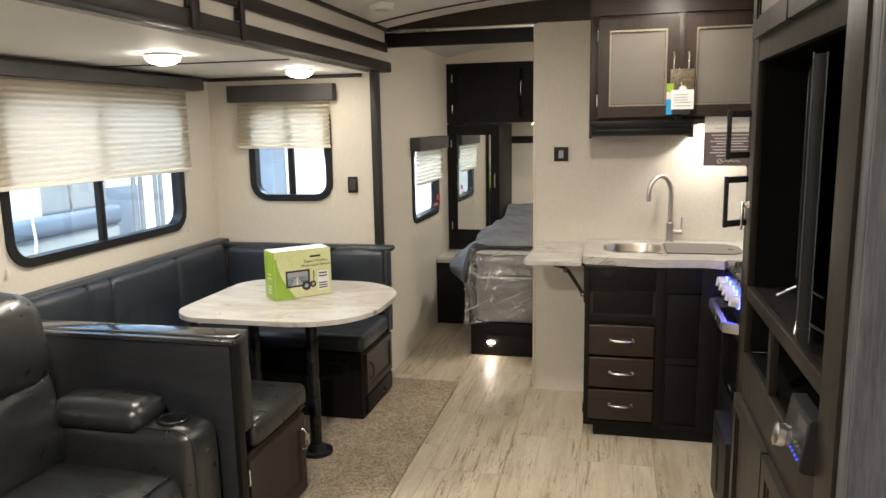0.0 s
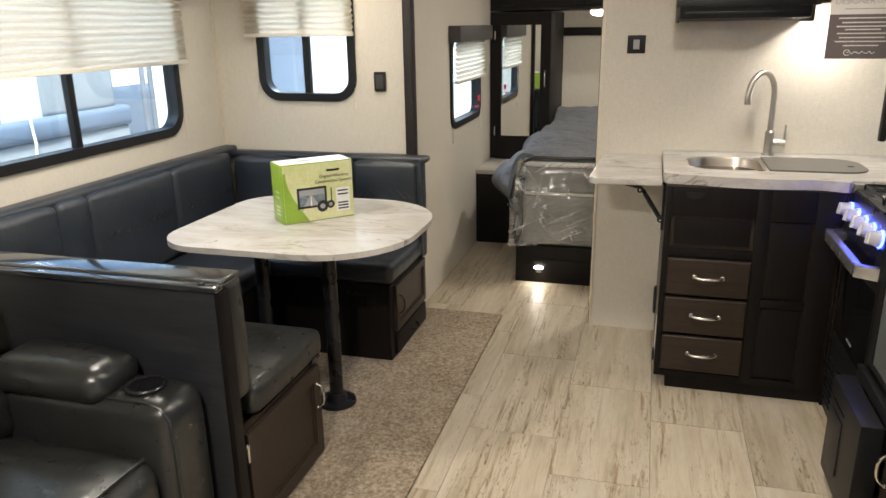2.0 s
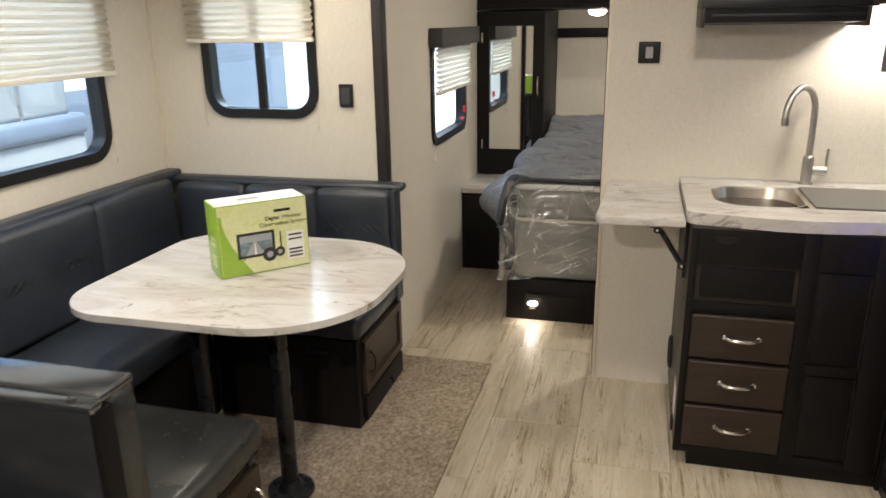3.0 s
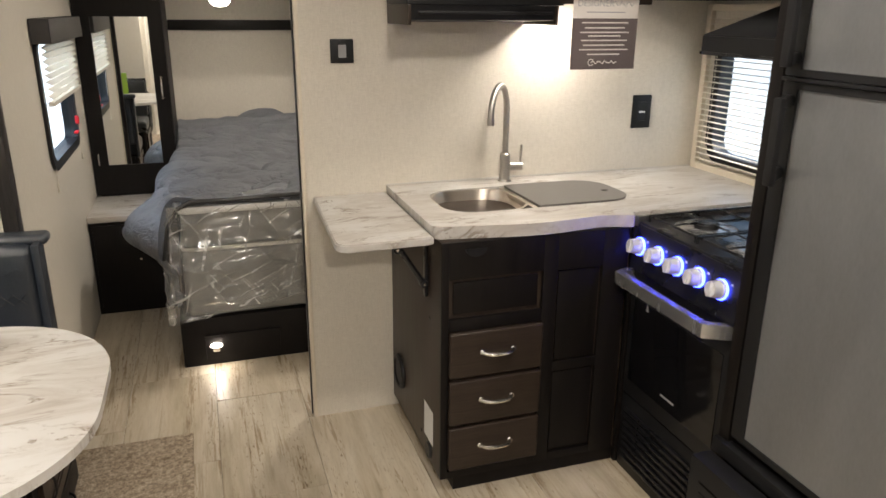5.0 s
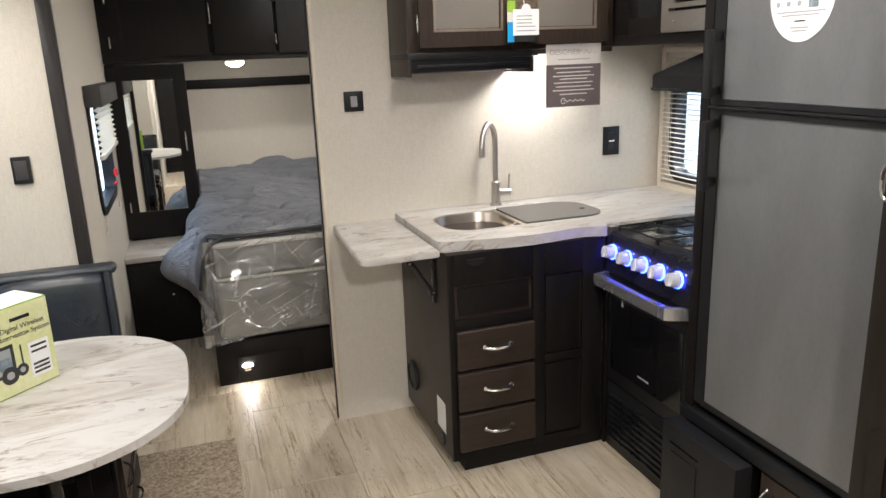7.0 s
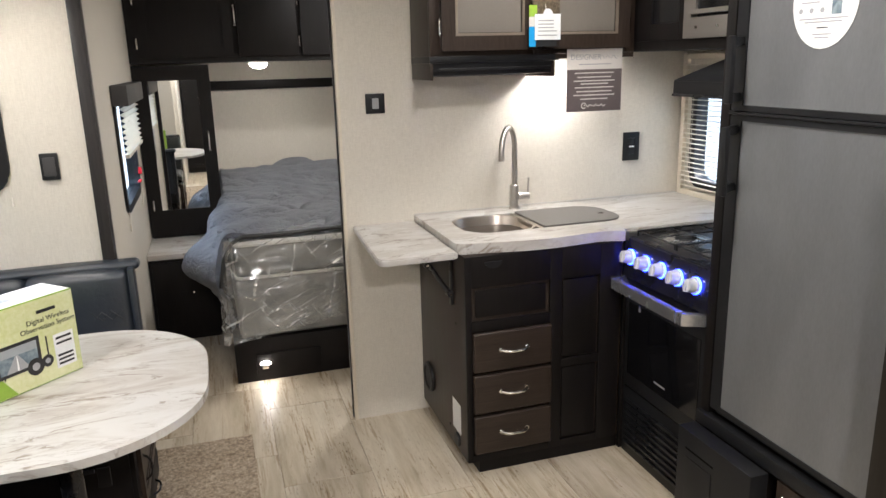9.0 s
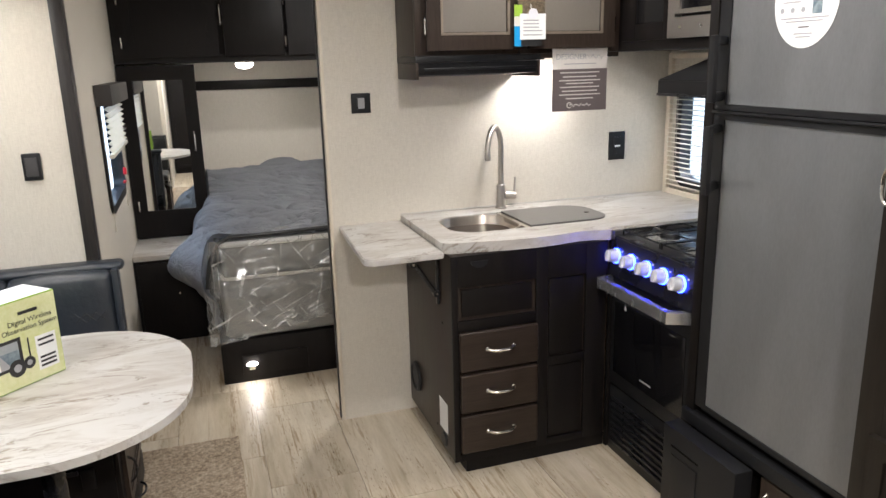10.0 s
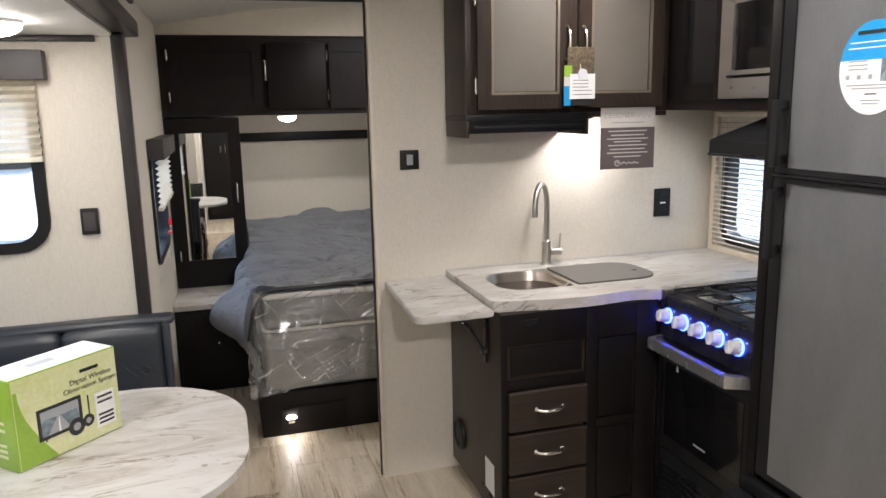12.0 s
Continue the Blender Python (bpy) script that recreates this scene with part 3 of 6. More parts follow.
# slide back wall with the large window
W1 = (2.43, 3.705, 1.052, 1.78)
bm = bmesh.new()
hole_wall(bm, "x", SX - T, SX, (W1[0] - 0.15, W1[1] + 0.15, W1[2] - 0.1, W1[3] + 0.08), W1, 0.10)
bx(bm, SX - T, SX, SY0 - T, W1[0] - 0.15, 0, SZ)
bx(bm, SX - T, SX, W1[1] + 0.15, SY1 + T, 0, SZ)
bx(bm, SX - T, SX, W1[0] - 0.15, W1[1] + 0.15, 0, W1[2] - 0.1)
bx(bm, SX - T, SX, W1[0] - 0.15, W1[1] + 0.15, W1[3] + 0.08, SZ)
single("wall_slide_back", bm, M_WALL, tag_wall, "wall", kind="structure", smooth=False)
# slide end wall with the small window
W2 = (-1.957, -1.458, 1.183, 1.74)
bm = bmesh.new()
hole_wall(bm, "y", SY1, SY1 + T, (W2[0] - 0.1, W2[1] + 0.1, W2[2] - 0.1, W2[3] + 0.08), W2, 0.09)
bx(bm, SX, W2[0] - 0.1, SY1, SY1 + T, 0, SZ)
bx(bm, W2[1] + 0.1, -1.1785, SY1, SY1 + T, 0, SZ)
bx(bm, W2[0] - 0.1, W2[1] + 0.1, SY1, SY1 + T, 0, W2[2] - 0.1)
bx(bm, W2[0] - 0.1, W2[1] + 0.1, SY1, SY1 + T, W2[3] + 0.08, SZ)
single("wall_slide_front", bm, M_WALL, tag_wall, "wall", kind="structure", smooth=False)
single("wall_slide_rear", box(SX, XL - 0.002, SY0 - T, SY0, 0, SZ), M_WALL, tag_wall, "wall", kind="structure")
# left side wall in front of the slide, with the bedroom window
W3 = (4.915, 5.66, 0.930, 1.45)
bm = bmesh.new()
hole_wall(bm, "x", XL - T, XL, (W3[0] - 0.1, W3[1] + 0.1, W3[2] - 0.1, W3[3] + 0.08), W3, 0.07)
Y0 = SY1 + T + 0.002
bx(bm, XL - T, XL, Y0, W3[0] - 0.1, 0, 2.2)
bx(bm, XL - T, XL, W3[1] + 0.1, YF + T, 0, 2.2)
bx(bm, XL - T, XL, W3[0] - 0.1, W3[1] + 0.1, 0, W3[2] - 0.1)
bx(bm, XL - T, XL, W3[0] - 0.1, W3[1] + 0.1, W3[3] + 0.08, 2.2)
single("wall_left_front", bm, M_WALL, tag_wall, "wall", kind="structure", smooth=False)
single("wall_left_rear", box(XL - T, XB, YB - T, SY0 - 0.05, 0, 2.2), M_WALL, tag_wall, "wall", kind="structure")
# face of the slide opening above the slide
single("wall_over_slide", box(XB - T, XB, SY0 - 0.048, GY - 0.006, SZ + 0.012, 2.2), M_WALL, tag_wall, "wall", kind="structure")
# right side wall with the galley window
W4 = (3.42, 4.10, 1.00, 1.47)
bm = bmesh.new()
hole_wall(bm, "x", XR, XR + T, (W4[0] - 0.1, W4[1] + 0.08, W4[2] - 0.08, W4[3] + 0.08), W4, 0.07)
bx(bm, XR, XR + T, YB - T, 0.28, 0, 2.2)
bx(bm, XR, XR + T, 0.28, 0.96, 1.96, 2.2)          # assumed entry doorway, unseen, added open to the lot to let daylight in
bx(bm, XR, XR + T, 0.96, W4[0] - 0.1, 0, 2.2)
bx(bm, XR, XR + T, W4[1] + 0.08, YF + T, 0, 2.2)
bx(bm, XR, XR + T, W4[0] - 0.1, W4[1] + 0.08, 0, W4[2] - 0.08)
bx(bm, XR, XR + T, W4[0] - 0.1, W4[1] + 0.08, W4[3] + 0.08, 2.2)
single("wall_right", bm, M_WALL, tag_wall, "wall", kind="structure", smooth=False)
# galley partition, with its end trims
single("wall_galley", box(-0.222, XR, GY, GY + 0.04, 0, 2.168), M_WALL, tag_wall, "wall", kind="structure")
bm = bmesh.new()
bx(bm, -0.236, -0.222, GY - 0.006, GY + 0.022, 0, 2.16, 0.003)
single("trim_partition_end", bm, M_CREAM, "slim cream corner moulding", "moulding", kind="structure")
bm = bmesh.new()
bx(bm, -0.240, -0.2225, GY + 0.0225, GY + 0.05, 0, 2.075, 0.002)
single("door_track", bm, M_BLACK, "black edge of a folding door at the partition", "door edge", kind="structure")
single("wall_front", box(XL, XR, YF, YF + T, 0, 2.3), M_WALL, tag_wall, "wall", kind="structure")
single("wall_rear", box(XL, XR, YB - T, YB, 0, 2.3), M_WALL, tag_wall, "wall", kind="structure")


def arch_fascia(bm, x0, x1, y0, y1, z0, n=16):
    xs = [x0 + (x1 - x0) * k / n for k in range(n + 1)]
    slab(bm, [(x0, z0)] + [(x1, z0)] + [(x, roof_z(x) + 0.004) for x in xs[::-1]], "y", y0, y1)


# dark arched fascia over the partition and a header over the doorway
bm = bmesh.new()
arch_fascia(bm, XL, XR, GY - 0.004, GY + 0.044, 2.1685)
single("trim_arch", bm, M_MOCHAX, "dark wood arched fascia under the ceiling", "fascia", kind="structure")
bm = bmesh.new()
bx(bm, XL + 0.001, -0.2375, GY + 0.03, GY + 0.075, 2.072, 2.152, 0.004)
single("trim_header", bm, M_ESPX, "dark wood header over the bedroom doorway", "header", kind="structure")
bm = bmesh.new()
bx(bm, XL + 0.001, -0.2375, GY + 0.005, GY + 0.028, 2.150, 2.168, 0.003)
single("trim_curtain_rail", bm, M_STEEL, "grey metal rail over the doorway", "rail", kind="structure")

# ---- ceilings ----
bm = bmesh.new()
n = 24
xs = [XL - T + (XR - XL + 2 * T) * k / n for k in range(n + 1)]
slab(bm, [(x, roof_z(x)) for x in xs] + [(x, roof_z(x) + 0.05) for x in xs[::-1]], "y", YB - T, YF + T)
ceiling = single("ceiling", bm, M_CEIL, "pale vaulted ceiling board", "ceiling", kind="structure")
bm = bmesh.new()
for yy in (1.45, 3.95):
    slab(bm, [(x, roof_z(x) - 0.006) for x in xs[1:-1]] + [(x, roof_z(x) - 0.0005) for x in xs[1:-1][::-1]], "y", yy, yy + 0.022)
single("trim_ceiling", bm, M_TRIM, "dark batten across the ceiling", "batten", kind="structure")
bm = bmesh.new()
bx(bm, SX - T, XB - T - 0.001, SY0 - T, GY - 0.006, SZ, SZ + 0.04)
single("ceiling_slide", bm, M_CEIL, "pale ceiling of the slide-out", "ceiling", kind="structure")
bm = bmesh.new()
bx(bm, SX + 0.02, XL - 0.06, 3.07, 3.09, SZ - 0.005, SZ - 0.0005)
bx(bm, SX + 0.002, XL - 0.06, SY1 - 0.022, SY1 - 0.002, SZ - 0.022, SZ - 0.001, 0.003)
bx(bm, SX + 0.002, SX + 0.022, SY0, SY1 - 0.023, SZ - 0.022, SZ - 0.001, 0.003)
single("trim_slide_ceiling", bm, M_TRIM, "slim dark edging round the slide ceiling", "moulding", kind="structure")

# ---- slide opening trim ----
bm = bmesh.new()
bx(bm, XB - 0.06, XB + 0.020, SY0, 4.262, 1.926, 1.985, 0.008)
single("trim_slide_lower", bm, M_TRIM, "dark moulded rail along the slide opening", "rail", kind="structure")
bm = bmesh.new()
bx(bm, XB + 0.001, XB + 0.020, SY0, GY - 0.006, 2.038, 2.090, 0.008)
single("trim_slide_upper", bm, M_TRIM, "dark moulded rail above the slide opening", "rail", kind="structure")
bm = bmesh.new()
bx(bm, XB + 0.001, XB + 0.018, SY0, GY - 0.006, 2.160, 2.182, 0.004)
single("trim_cove", bm, M_TRIM, "dark cove moulding below the ceiling", "moulding", kind="structure")
for yy, w in ((2.10, 0.046), (2.412, 0.030)):
    bm = bmesh.new()
    bx(bm, XB + 0.0205, XB + 0.032, yy - w / 2, yy + w / 2, 1.918, 2.125, 0.004)
    bx(bm, XB + 0.001, XB + 0.0205, yy - w / 2, yy + w / 2, 1.99, 2.033, 0.002)
    single("trim_strap", bm, M_TRIMZ, "dark upright strap joining two rails", "strap", kind="structure")
bm = bmesh.new()
bx(bm, -1.178, -1.134, 4.062, 4.130, 0.0, 1.924, 0.006)
single("trim_slide_post", bm, M_TRIMZ, "dark upright moulding at the slide opening", "post", kind="structure")
bm = bmesh.new()
bx(bm, XL + 0.0005, XL + 0.012, 4.146, 4.166, 0.0, 1.924, 0.003)
single("trim_slide_seal", bm, M_BLACK, "black rubber seal beside the slide-out", "seal", kind="structure")
single("trim_corner", box(XL + 0.0005, XL + 0.006, 4.170, 4.205, 0.0, 2.03, 0.002), M_CREAM, "slim cream cover strip", "moulding", kind="structure")
single("trim_slide_corner", box(SX + 0.001, SX + 0.010, SY1 - 0.010, SY1 - 0.001, 0.9, SZ - 0.03, 0.002), M_CREAM, "slim cream corner bead", "moulding", kind="structure")


# ---- windows and blinds ----
def window(name, axis, a, inward, rect, r, split, label):
    """A black framed sliding window in a wall. a: the wall's inner face; inward: +1 or -1."""
    win = thing(name, Vector(on(axis, a, (rect[0] + rect[1]) / 2, rect[2])), label, "window", kind="structure")
    u0, u1, v0, v1 = rect
    bm = bmesh.new()
    hoop(bm, rrect(u0 - 0.022, u1 + 0.022, v0 - 0.022, v1 + 0.022, r + 0.022), rrect(u0 + 0.018, u1 - 0.018, v0 + 0.018, v1 - 0.018, r - 0.012),
         axis, a + inward * 0.001, a + inward * 0.014)
    hoop(bm, rrect(u0 + 0.002, u1 - 0.002, v0 + 0.002, v1 - 0.002, r), rrect(u0 + 0.018, u1 - 0.018, v0 + 0.018, v1 - 0.018, r - 0.012),
         axis, a - inward * 0.048, a + inward * 0.0008)
    part("window_frame", bm, M_BLACK, win, "black rounded window frame")
    if split:
        bm = bmesh.new()
        s = on(axis, 0, split - 0.017, v0 + 0.016), on(axis, 0, split + 0.017, v1 - 0.016)
        k = "xyz".index(axis)
        lo, hi = list(s[0]), list(s[1])
        lo[k], hi[k] = sorted((a - inward * 0.034, a - inward * 0.004))
        bx(bm, lo[0], hi[0], lo[1], hi[1], lo[2], hi[2], 0.003)
        part("mullion", bm, M_BLACK, win)
    bounds = [(u0 + 0.017, (split or u1) - 0.016)] + ([(split + 0.016, u1 - 0.017)] if split else [])
    for p0, p1 in bounds:
        bm = bmesh.new()
        d = -0.020 * inward
        slab(bm, rrect(p0, p1, v0 + 0.017, v1 - 0.017, 0.02), axis, a + d, a + d + 0.004)
        pane = part("pane", bm, M_GLASS, win, "clear window glass")
        pane.visible_shadow = False
    return win


window("window_1", "x", SX, 1, W1, 0.10, 3.03, "black framed sliding window with rounded corners")
window("window_2", "y", SY1, -1, W2, 0.09, -1.712, "small black framed window beside the dinette")
window("window_3", "x", XL, 1, W3, 0.07, None, "small black framed bedroom window")
window("window_4", "x", XR, -1, W4, 0.07, None, "black framed galley window behind the stove")


def pleat_blind(axis, a, inward, u0, u1, v0, v1, val, label):
    """A pleated shade, half lowered, under a boxed valance. val: (u0, u1, v0, v1, depth)."""
    b = thing("pleated_blind", Vector(on(axis, a + inward * 0.03, (u0 + u1) / 2, v0)), label, "window blind", "pleated blinds")
    n = max(4, round((v1 - v0) / 0.027))
    bm = bmesh.new()
    rows = []
    m = 10
    for i in range(2 * n + 1):
        z = v1 - (v1 - v0) * i / (2 * n)
        off = 0.028 + (0.021 if i % 2 else 0.0)
        row = []
        for k in range(m + 1):
            u = u0 + (u1 - u0) * k / m
            sag = 0.004 * math.sin(k * 1.7 + i * 0.6) * (i / (2 * n))
            row.append(bm.verts.new(on(axis, a + inward * (off + 0.0015 * math.sin(k * 2.1 + i)), u, z + sag * 0.5)))
        rows.append(row)
    for r0, r1 in zip(rows, rows[1:]):
        for k in range(m):
            bm.faces.new((r0[k], r0[k + 1], r1[k + 1], r1[k]))
    part("pleats", bm, M_PLEAT, b, "cream pleated cloth", smooth=False)
    lo, hi = list(on(axis, a + inward * 0.026, u0, v0 - 0.016)), list(on(axis, a + inward * 0.050, u1, v0 + 0.002))
    k = "xyz".index(axis)
    lo[k], hi[k] = sorted((lo[k], hi[k]))
    part("bottom_rail", box(lo[0], hi[0], lo[1], hi[1], lo[2], hi[2], 0.004), M_SLAT, b, "cream bottom rail")
    lo, hi = list(on(axis, a + inward * 0.002, val[0], val[2])), list(on(axis, a + inward * val[4], val[1], val[3]))
    lo[k], hi[k] = sorted((lo[k], hi[k]))
    part("valance", box(lo[0], hi[0], lo[1], hi[1], lo[2], hi[2], 0.004), M_VALANCE, b, "charcoal padded valance")
    for u in (u0 + 0.03, u1 - 0.02):
        bm = bmesh.new()
        tube(bm, [on(axis, a + inward * 0.012, u, v0 + 0.1), on(axis, a + inward * 0.012, u + 0.006, v0 - 0.20), on(axis, a + inward * 0.010, u + 0.004, v0 - 0.34)], 0.0012, 6)
        cyl(bm, on(axis, a + inward * 0.010, u + 0.004, v0 - 0.375), on(axis, a + inward * 0.010, u + 0.004, v0 - 0.34), 0.006, 0.003, 10)
        part("cord", bm, M_SLAT, b, "thin cord with a small toggle")
    return b


pleat_blind("x", SX, 1, 2.36, 3.760, 1.385, 1.85, (2.20, 3.88, 1.832, 1.892, 0.09), "wide cream pleated blind, half lowered over the dinette window")
pleat_blind("y", SY1, -1, -2.025, -1.430, 1.500, 1.77, (-2.075, -1.392, 1.763, 1.862, 0.07), "small cream pleated blind, half lowered beside the dinette")
pleat_blind("x", XL, 1, 4.90, 5.70, 1.200, 1.44, (4.875, 5.78, 1.428, 1.524, 0.075), "small cream pleated blind over the bedroom window")

# galley window: mini blind inside a cream casing
b = thing("mini_blind", (XR - 0.02, 3.80, 0.95), "ivory mini blind with open slats in a cream casing", "window blind")
for y0, y1, z0, z1 in ((4.165, 4.195, 0.935, 1.60), (3.40, 4.1645, 0.935, 0.965), (3.40, 4.1645, 1.575, 1.60)):
    part("casing", box(XR - 0.022, XR - 0.001, y0, y1, z0, z1, 0.004), M_CREAM, b, "cream painted casing")
slat_src = None
for i in range(26):
    z = 0.985 + i * 0.0225
    if slat_src is None:
        bm = bmesh.new()
        prof = [(-0.0075, -0.0018), (-0.0025, 0.0004), (0.0025, 0.0008), (0.0075, -0.0004)]
        pts = [(XR - 0.026 + p, z + q) for p, q in prof] + [(XR - 0.026 + p, z + q + 0.0010) for p, q in prof[::-1]]
        lo = [bm.verts.new((p, 3.42, q)) for p, q in pts]
        hi = [bm.verts.new((p, 4.155, q)) for p, q in pts]
        for k in range(8):
            bm.faces.new((lo[k], lo[(k + 1) % 8], hi[(k + 1) % 8], hi[k]))
        bm.faces.new(lo), bm.faces.new(hi)
        slat_src = part("slat", bm, M_SLAT, b)
    else:
        o = slat_src.copy()
        scene.collection.objects.link(o)
        o.location.z += i * 0.0225
for y in (3.62, 4.08, 4.115):
    part("ladder_cord", tube(bmesh.new(), [(XR - 0.038, y, 0.97), (XR - 0.038, y, 1.57)], 0.001, 5), M_SLAT, b)

# ---- galley: base cabinet, worktop, sink ----
cab = thing("base_cabinet", (0.42, 3.88, 0), "espresso wood galley base cabinet with three mocha drawers", "cabinet")
bm = box(0.095, 0.760, 3.592, GY - 0.004, 0.055, 0.896, 0.002)
part("body", bm, M_MOCHA, cab)
part("plinth", box(0.145, 0.760, 3.590, GY - 0.004, 0.0, 0.0545), M_ESP, cab, "recessed dark plinth")
bm = bmesh.new()
for x0, x1, z0, z1 in ((0.094, 0.118, 0.057, 0.895), (0.440, 0.490, 0.057, 0.895), (0.655, 0.745, 0.057, 0.895)):
    bx(bm, x0, x1, 3.576, 3.5918, z0, z1, 0.0015)
for x0, x1, z0, z1 in ((0.1182, 0.4398, 0.057, 0.085), (0.1182, 0.4398, 0.600, 0.640), (0.1182, 0.4398, 0.775, 0.895),
                       (0.4902, 0.6548, 0.770, 0.895), (0.4902, 0.6548, 0.405, 0.440), (0.4902, 0.6548, 0.057, 0.085)):
    bx(bm, x0, x1, 3.5762, 3.5918, z0, z1, 0.001)
part("face_frame", bm, M_ESP, cab)
for z0, z1 in ((0.442, 0.599), (0.270, 0.429), (0.098, 0.257)):
    bm = bmesh.new()
    bx(bm, 0.117, 0.440, 3.554, 3.5755, z0, z1, 0.008, 3)
    d = part("drawer", bm, M_MOCHAX, cab, "mocha wood drawer front")
    pull("handle", d, (0.281, 3.554, (z0 + z1) / 2 + 0.004), "x", 0.108, (0, -0.026, 0), 0.0065)
bm = box(0.135, 0.425, 3.5835, 3.5915, 0.655, 0.762, 0.003)
part("false_front", bm, M_ESP, cab)
for z0, z1 in ((0.445, 0.765), (0.090, 0.400)):
    bm = bmesh.new()
    bx(bm, 0.497, 0.648, 3.5825, 3.5915, z0, z1, 0.004)
    part("side_panel", bm, M_ESP, cab)
bm = bmesh.new()
slab(bm, [(0.205 + 0.035 * math.cos(radians(a)), 0.872 + 0.026 * math.sin(radians(a))) for a in range(180, 361, 15)], "y", 3.570, 3.577)
part("vent_scoop", bm, M_BLACK, cab, "small black vent scoop")
bm = bmesh.new()
tube(bm, arc((0.0915, 4.085, 0.215), 0.060, 0, 345, 24, "yz") + arc((0.0915, 4.085, 0.215), 0.060, 345, 360, 1, "yz"), 0.010, 8)
cyl(bm, (0.0945, 4.085, 0.215), (0.088, 4.085, 0.215), 0.052, None, 24)
part("heat_outlet", bm, M_BLACK, cab, "round black furnace outlet")
part("paper_label", box(0.0935, 0.0948, 3.660, 3.760, 0.135, 0.265), M_WHITE, cab, "white paper label")
bm = bmesh.new()
cyl(bm, (0.0945, 3.70, 0.100), (0.086, 3.70, 0.100), 0.032, 0.028, 20)
part("cover_cap", bm, M_BLACK, cab, "small black round cap")
for y, z in ((3.70, 0.60), (4.10, 0.80), (3.80, 0.12)):
    part("screw_cap", cyl(bmesh.new(), (0.0948, y, z), (0.0925, y, z), 0.006, 0.005, 10), M_BLACK, cab)

# stove bay panel behind: dark filler between cabinet and stove
single("filler_panel", box(0.7605, 0.778, 3.570, 3.590, 0.0, 0.896, 0.001), M_ESP, "narrow espresso filler strip beside the stove", "panel")

# worktop: an L that runs to the right wall, front edge gently waved
def front_edge(x):
    """A soft S: full at the sink, drawn in beside the stove, flared at the corner."""
    s = min(1.0, max(0.0, (x - 0.11) / 0.63))
    return 3.612 - 0.034 * math.sin(math.pi * min(1.0, s * 1.05)) ** 1.5 - 0.014 * s - 0.034 * max(0.0, (s - 0.80) / 0.20) ** 2


SK = (0.175, 0.880, 3.745, 4.068)   # sink cut-out
top = thing("worktop", (0.75, 3.9, 0.898), "white marble-look laminate worktop with grey veins", "worktop")
bm = bmesh.new()
zb, zt = 0.898, 0.938
xs = [0.118 + (0.750 - 0.118) * k / 24 for k in range(25)]
outline = [(0.078, GY - 0.003), (0.078, 3.650)] + [(0.078 + 0.04 * (1 - math.cos(radians(a))), 3.650 - 0.04 * math.sin(radians(a))) for a in (20, 40, 60, 78)]
outline += [(x, front_edge(x)) for x in xs]
outline += [(0.760, 3.572), (0.764, 3.600), (XR - 0.001, 3.600), (XR - 0.001, GY - 0.003)]
# top face with the sink hole: strips around the hole
inner = rrect(*SK, 0.115, 6)
edge = bmesh.new()
ring_o = [edge.verts.new((u, v, zt)) for u, v in outline]
ring_i = [edge.verts.new((u, v, zt)) for u, v in inner]
es = [edge.edges.new((ring_o[k], ring_o[(k + 1) % len(ring_o)])) for k in range(len(ring_o))]
es += [edge.edges.new((ring_i[k], ring_i[(k + 1) % len(ring_i)])) for k in range(len(ring_i))]
bmesh.ops.triangle_fill(edge, edges=es, use_beauty=True)
ext = bmesh.ops.extrude_face_region(edge, geom=edge.faces[:])
for v in [g for g in ext["geom"] if isinstance(g, bmesh.types.BMVert)]:
    v.co.z = zb
rim = [e for e in edge.edges if e.calc_face_angle(0) > 1.2 and all(v.co.z == zt for v in e.verts) and all(v.co.y < 3.66 or v.co.x < 0.08 for v in e.verts)]
bmesh.ops.bevel(edge, geom=rim, offset=0.006, segments=3, profile=0.5, affect="EDGES")
part("top", edge, M_MARBLE, top)
part("wall_bead", box(0.080, XR - 0.024, GY - 0.0065, GY - 0.001, zt + 0.0005, zt + 0.006, 0.0015), M_PIPING, top, "pale sealant bead along the wall")
flap = thing("counter_flap", (-0.06, 3.92, 0.888), "hinged marble-look counter flap, raised on a black bracket", "counter flap")
bm = bmesh.new()
slab(bm, [(0.074, GY - 0.004), (-0.198, GY - 0.004)] + [(-0.222 + 0.045 * (1 - math.cos(radians(a))), 3.632 - 0.045 * math.sin(radians(a))) for a in range(0, 91, 18)] + [(0.074, 3.596)],
     "z", 0.888, 0.914, 0.004)
part("board", bm, M_MARBLE, flap)
bm = bmesh.new()
bx(bm, 0.082, 0.0935, 3.716, 3.734, 0.672, 0.886, 0.002)
bx(bm, -0.100, 0.092, 3.713, 3.737, 0.870, 0.8875, 0.002)
part("bracket_rail", bm, M_BLKMETAL, flap, "black steel folding bracket")
bm = bmesh.new()
tube(bm, [(-0.075, 3.725, 0.868), (-0.020, 3.724, 0.856), (0.002, 3.722, 0.838), (0.080, 3.722, 0.716)], 0.010, 8)
for p in ((-0.012, 3.722, 0.846), (0.078, 3.722, 0.720)):
    cyl(bm, (p[0], 3.704, p[2]), (p[0], 3.738, p[2]), 0.013, None, 14)
strut = part("bracket_strut", bm, M_BLKMETAL, flap)
for p in ((-0.012, 3.703, 0.846), (0.078, 3.703, 0.720)):
    part("rivet", cyl(bmesh.new(), p, (p[0], p[1] - 0.003, p[2]), 0.006, 0.005, 12), M_NICKEL, strut, "bright rivet head")

sink = thing("sink", (0.56, 3.95, 0.74), "double stainless sink set in the worktop", "sink")


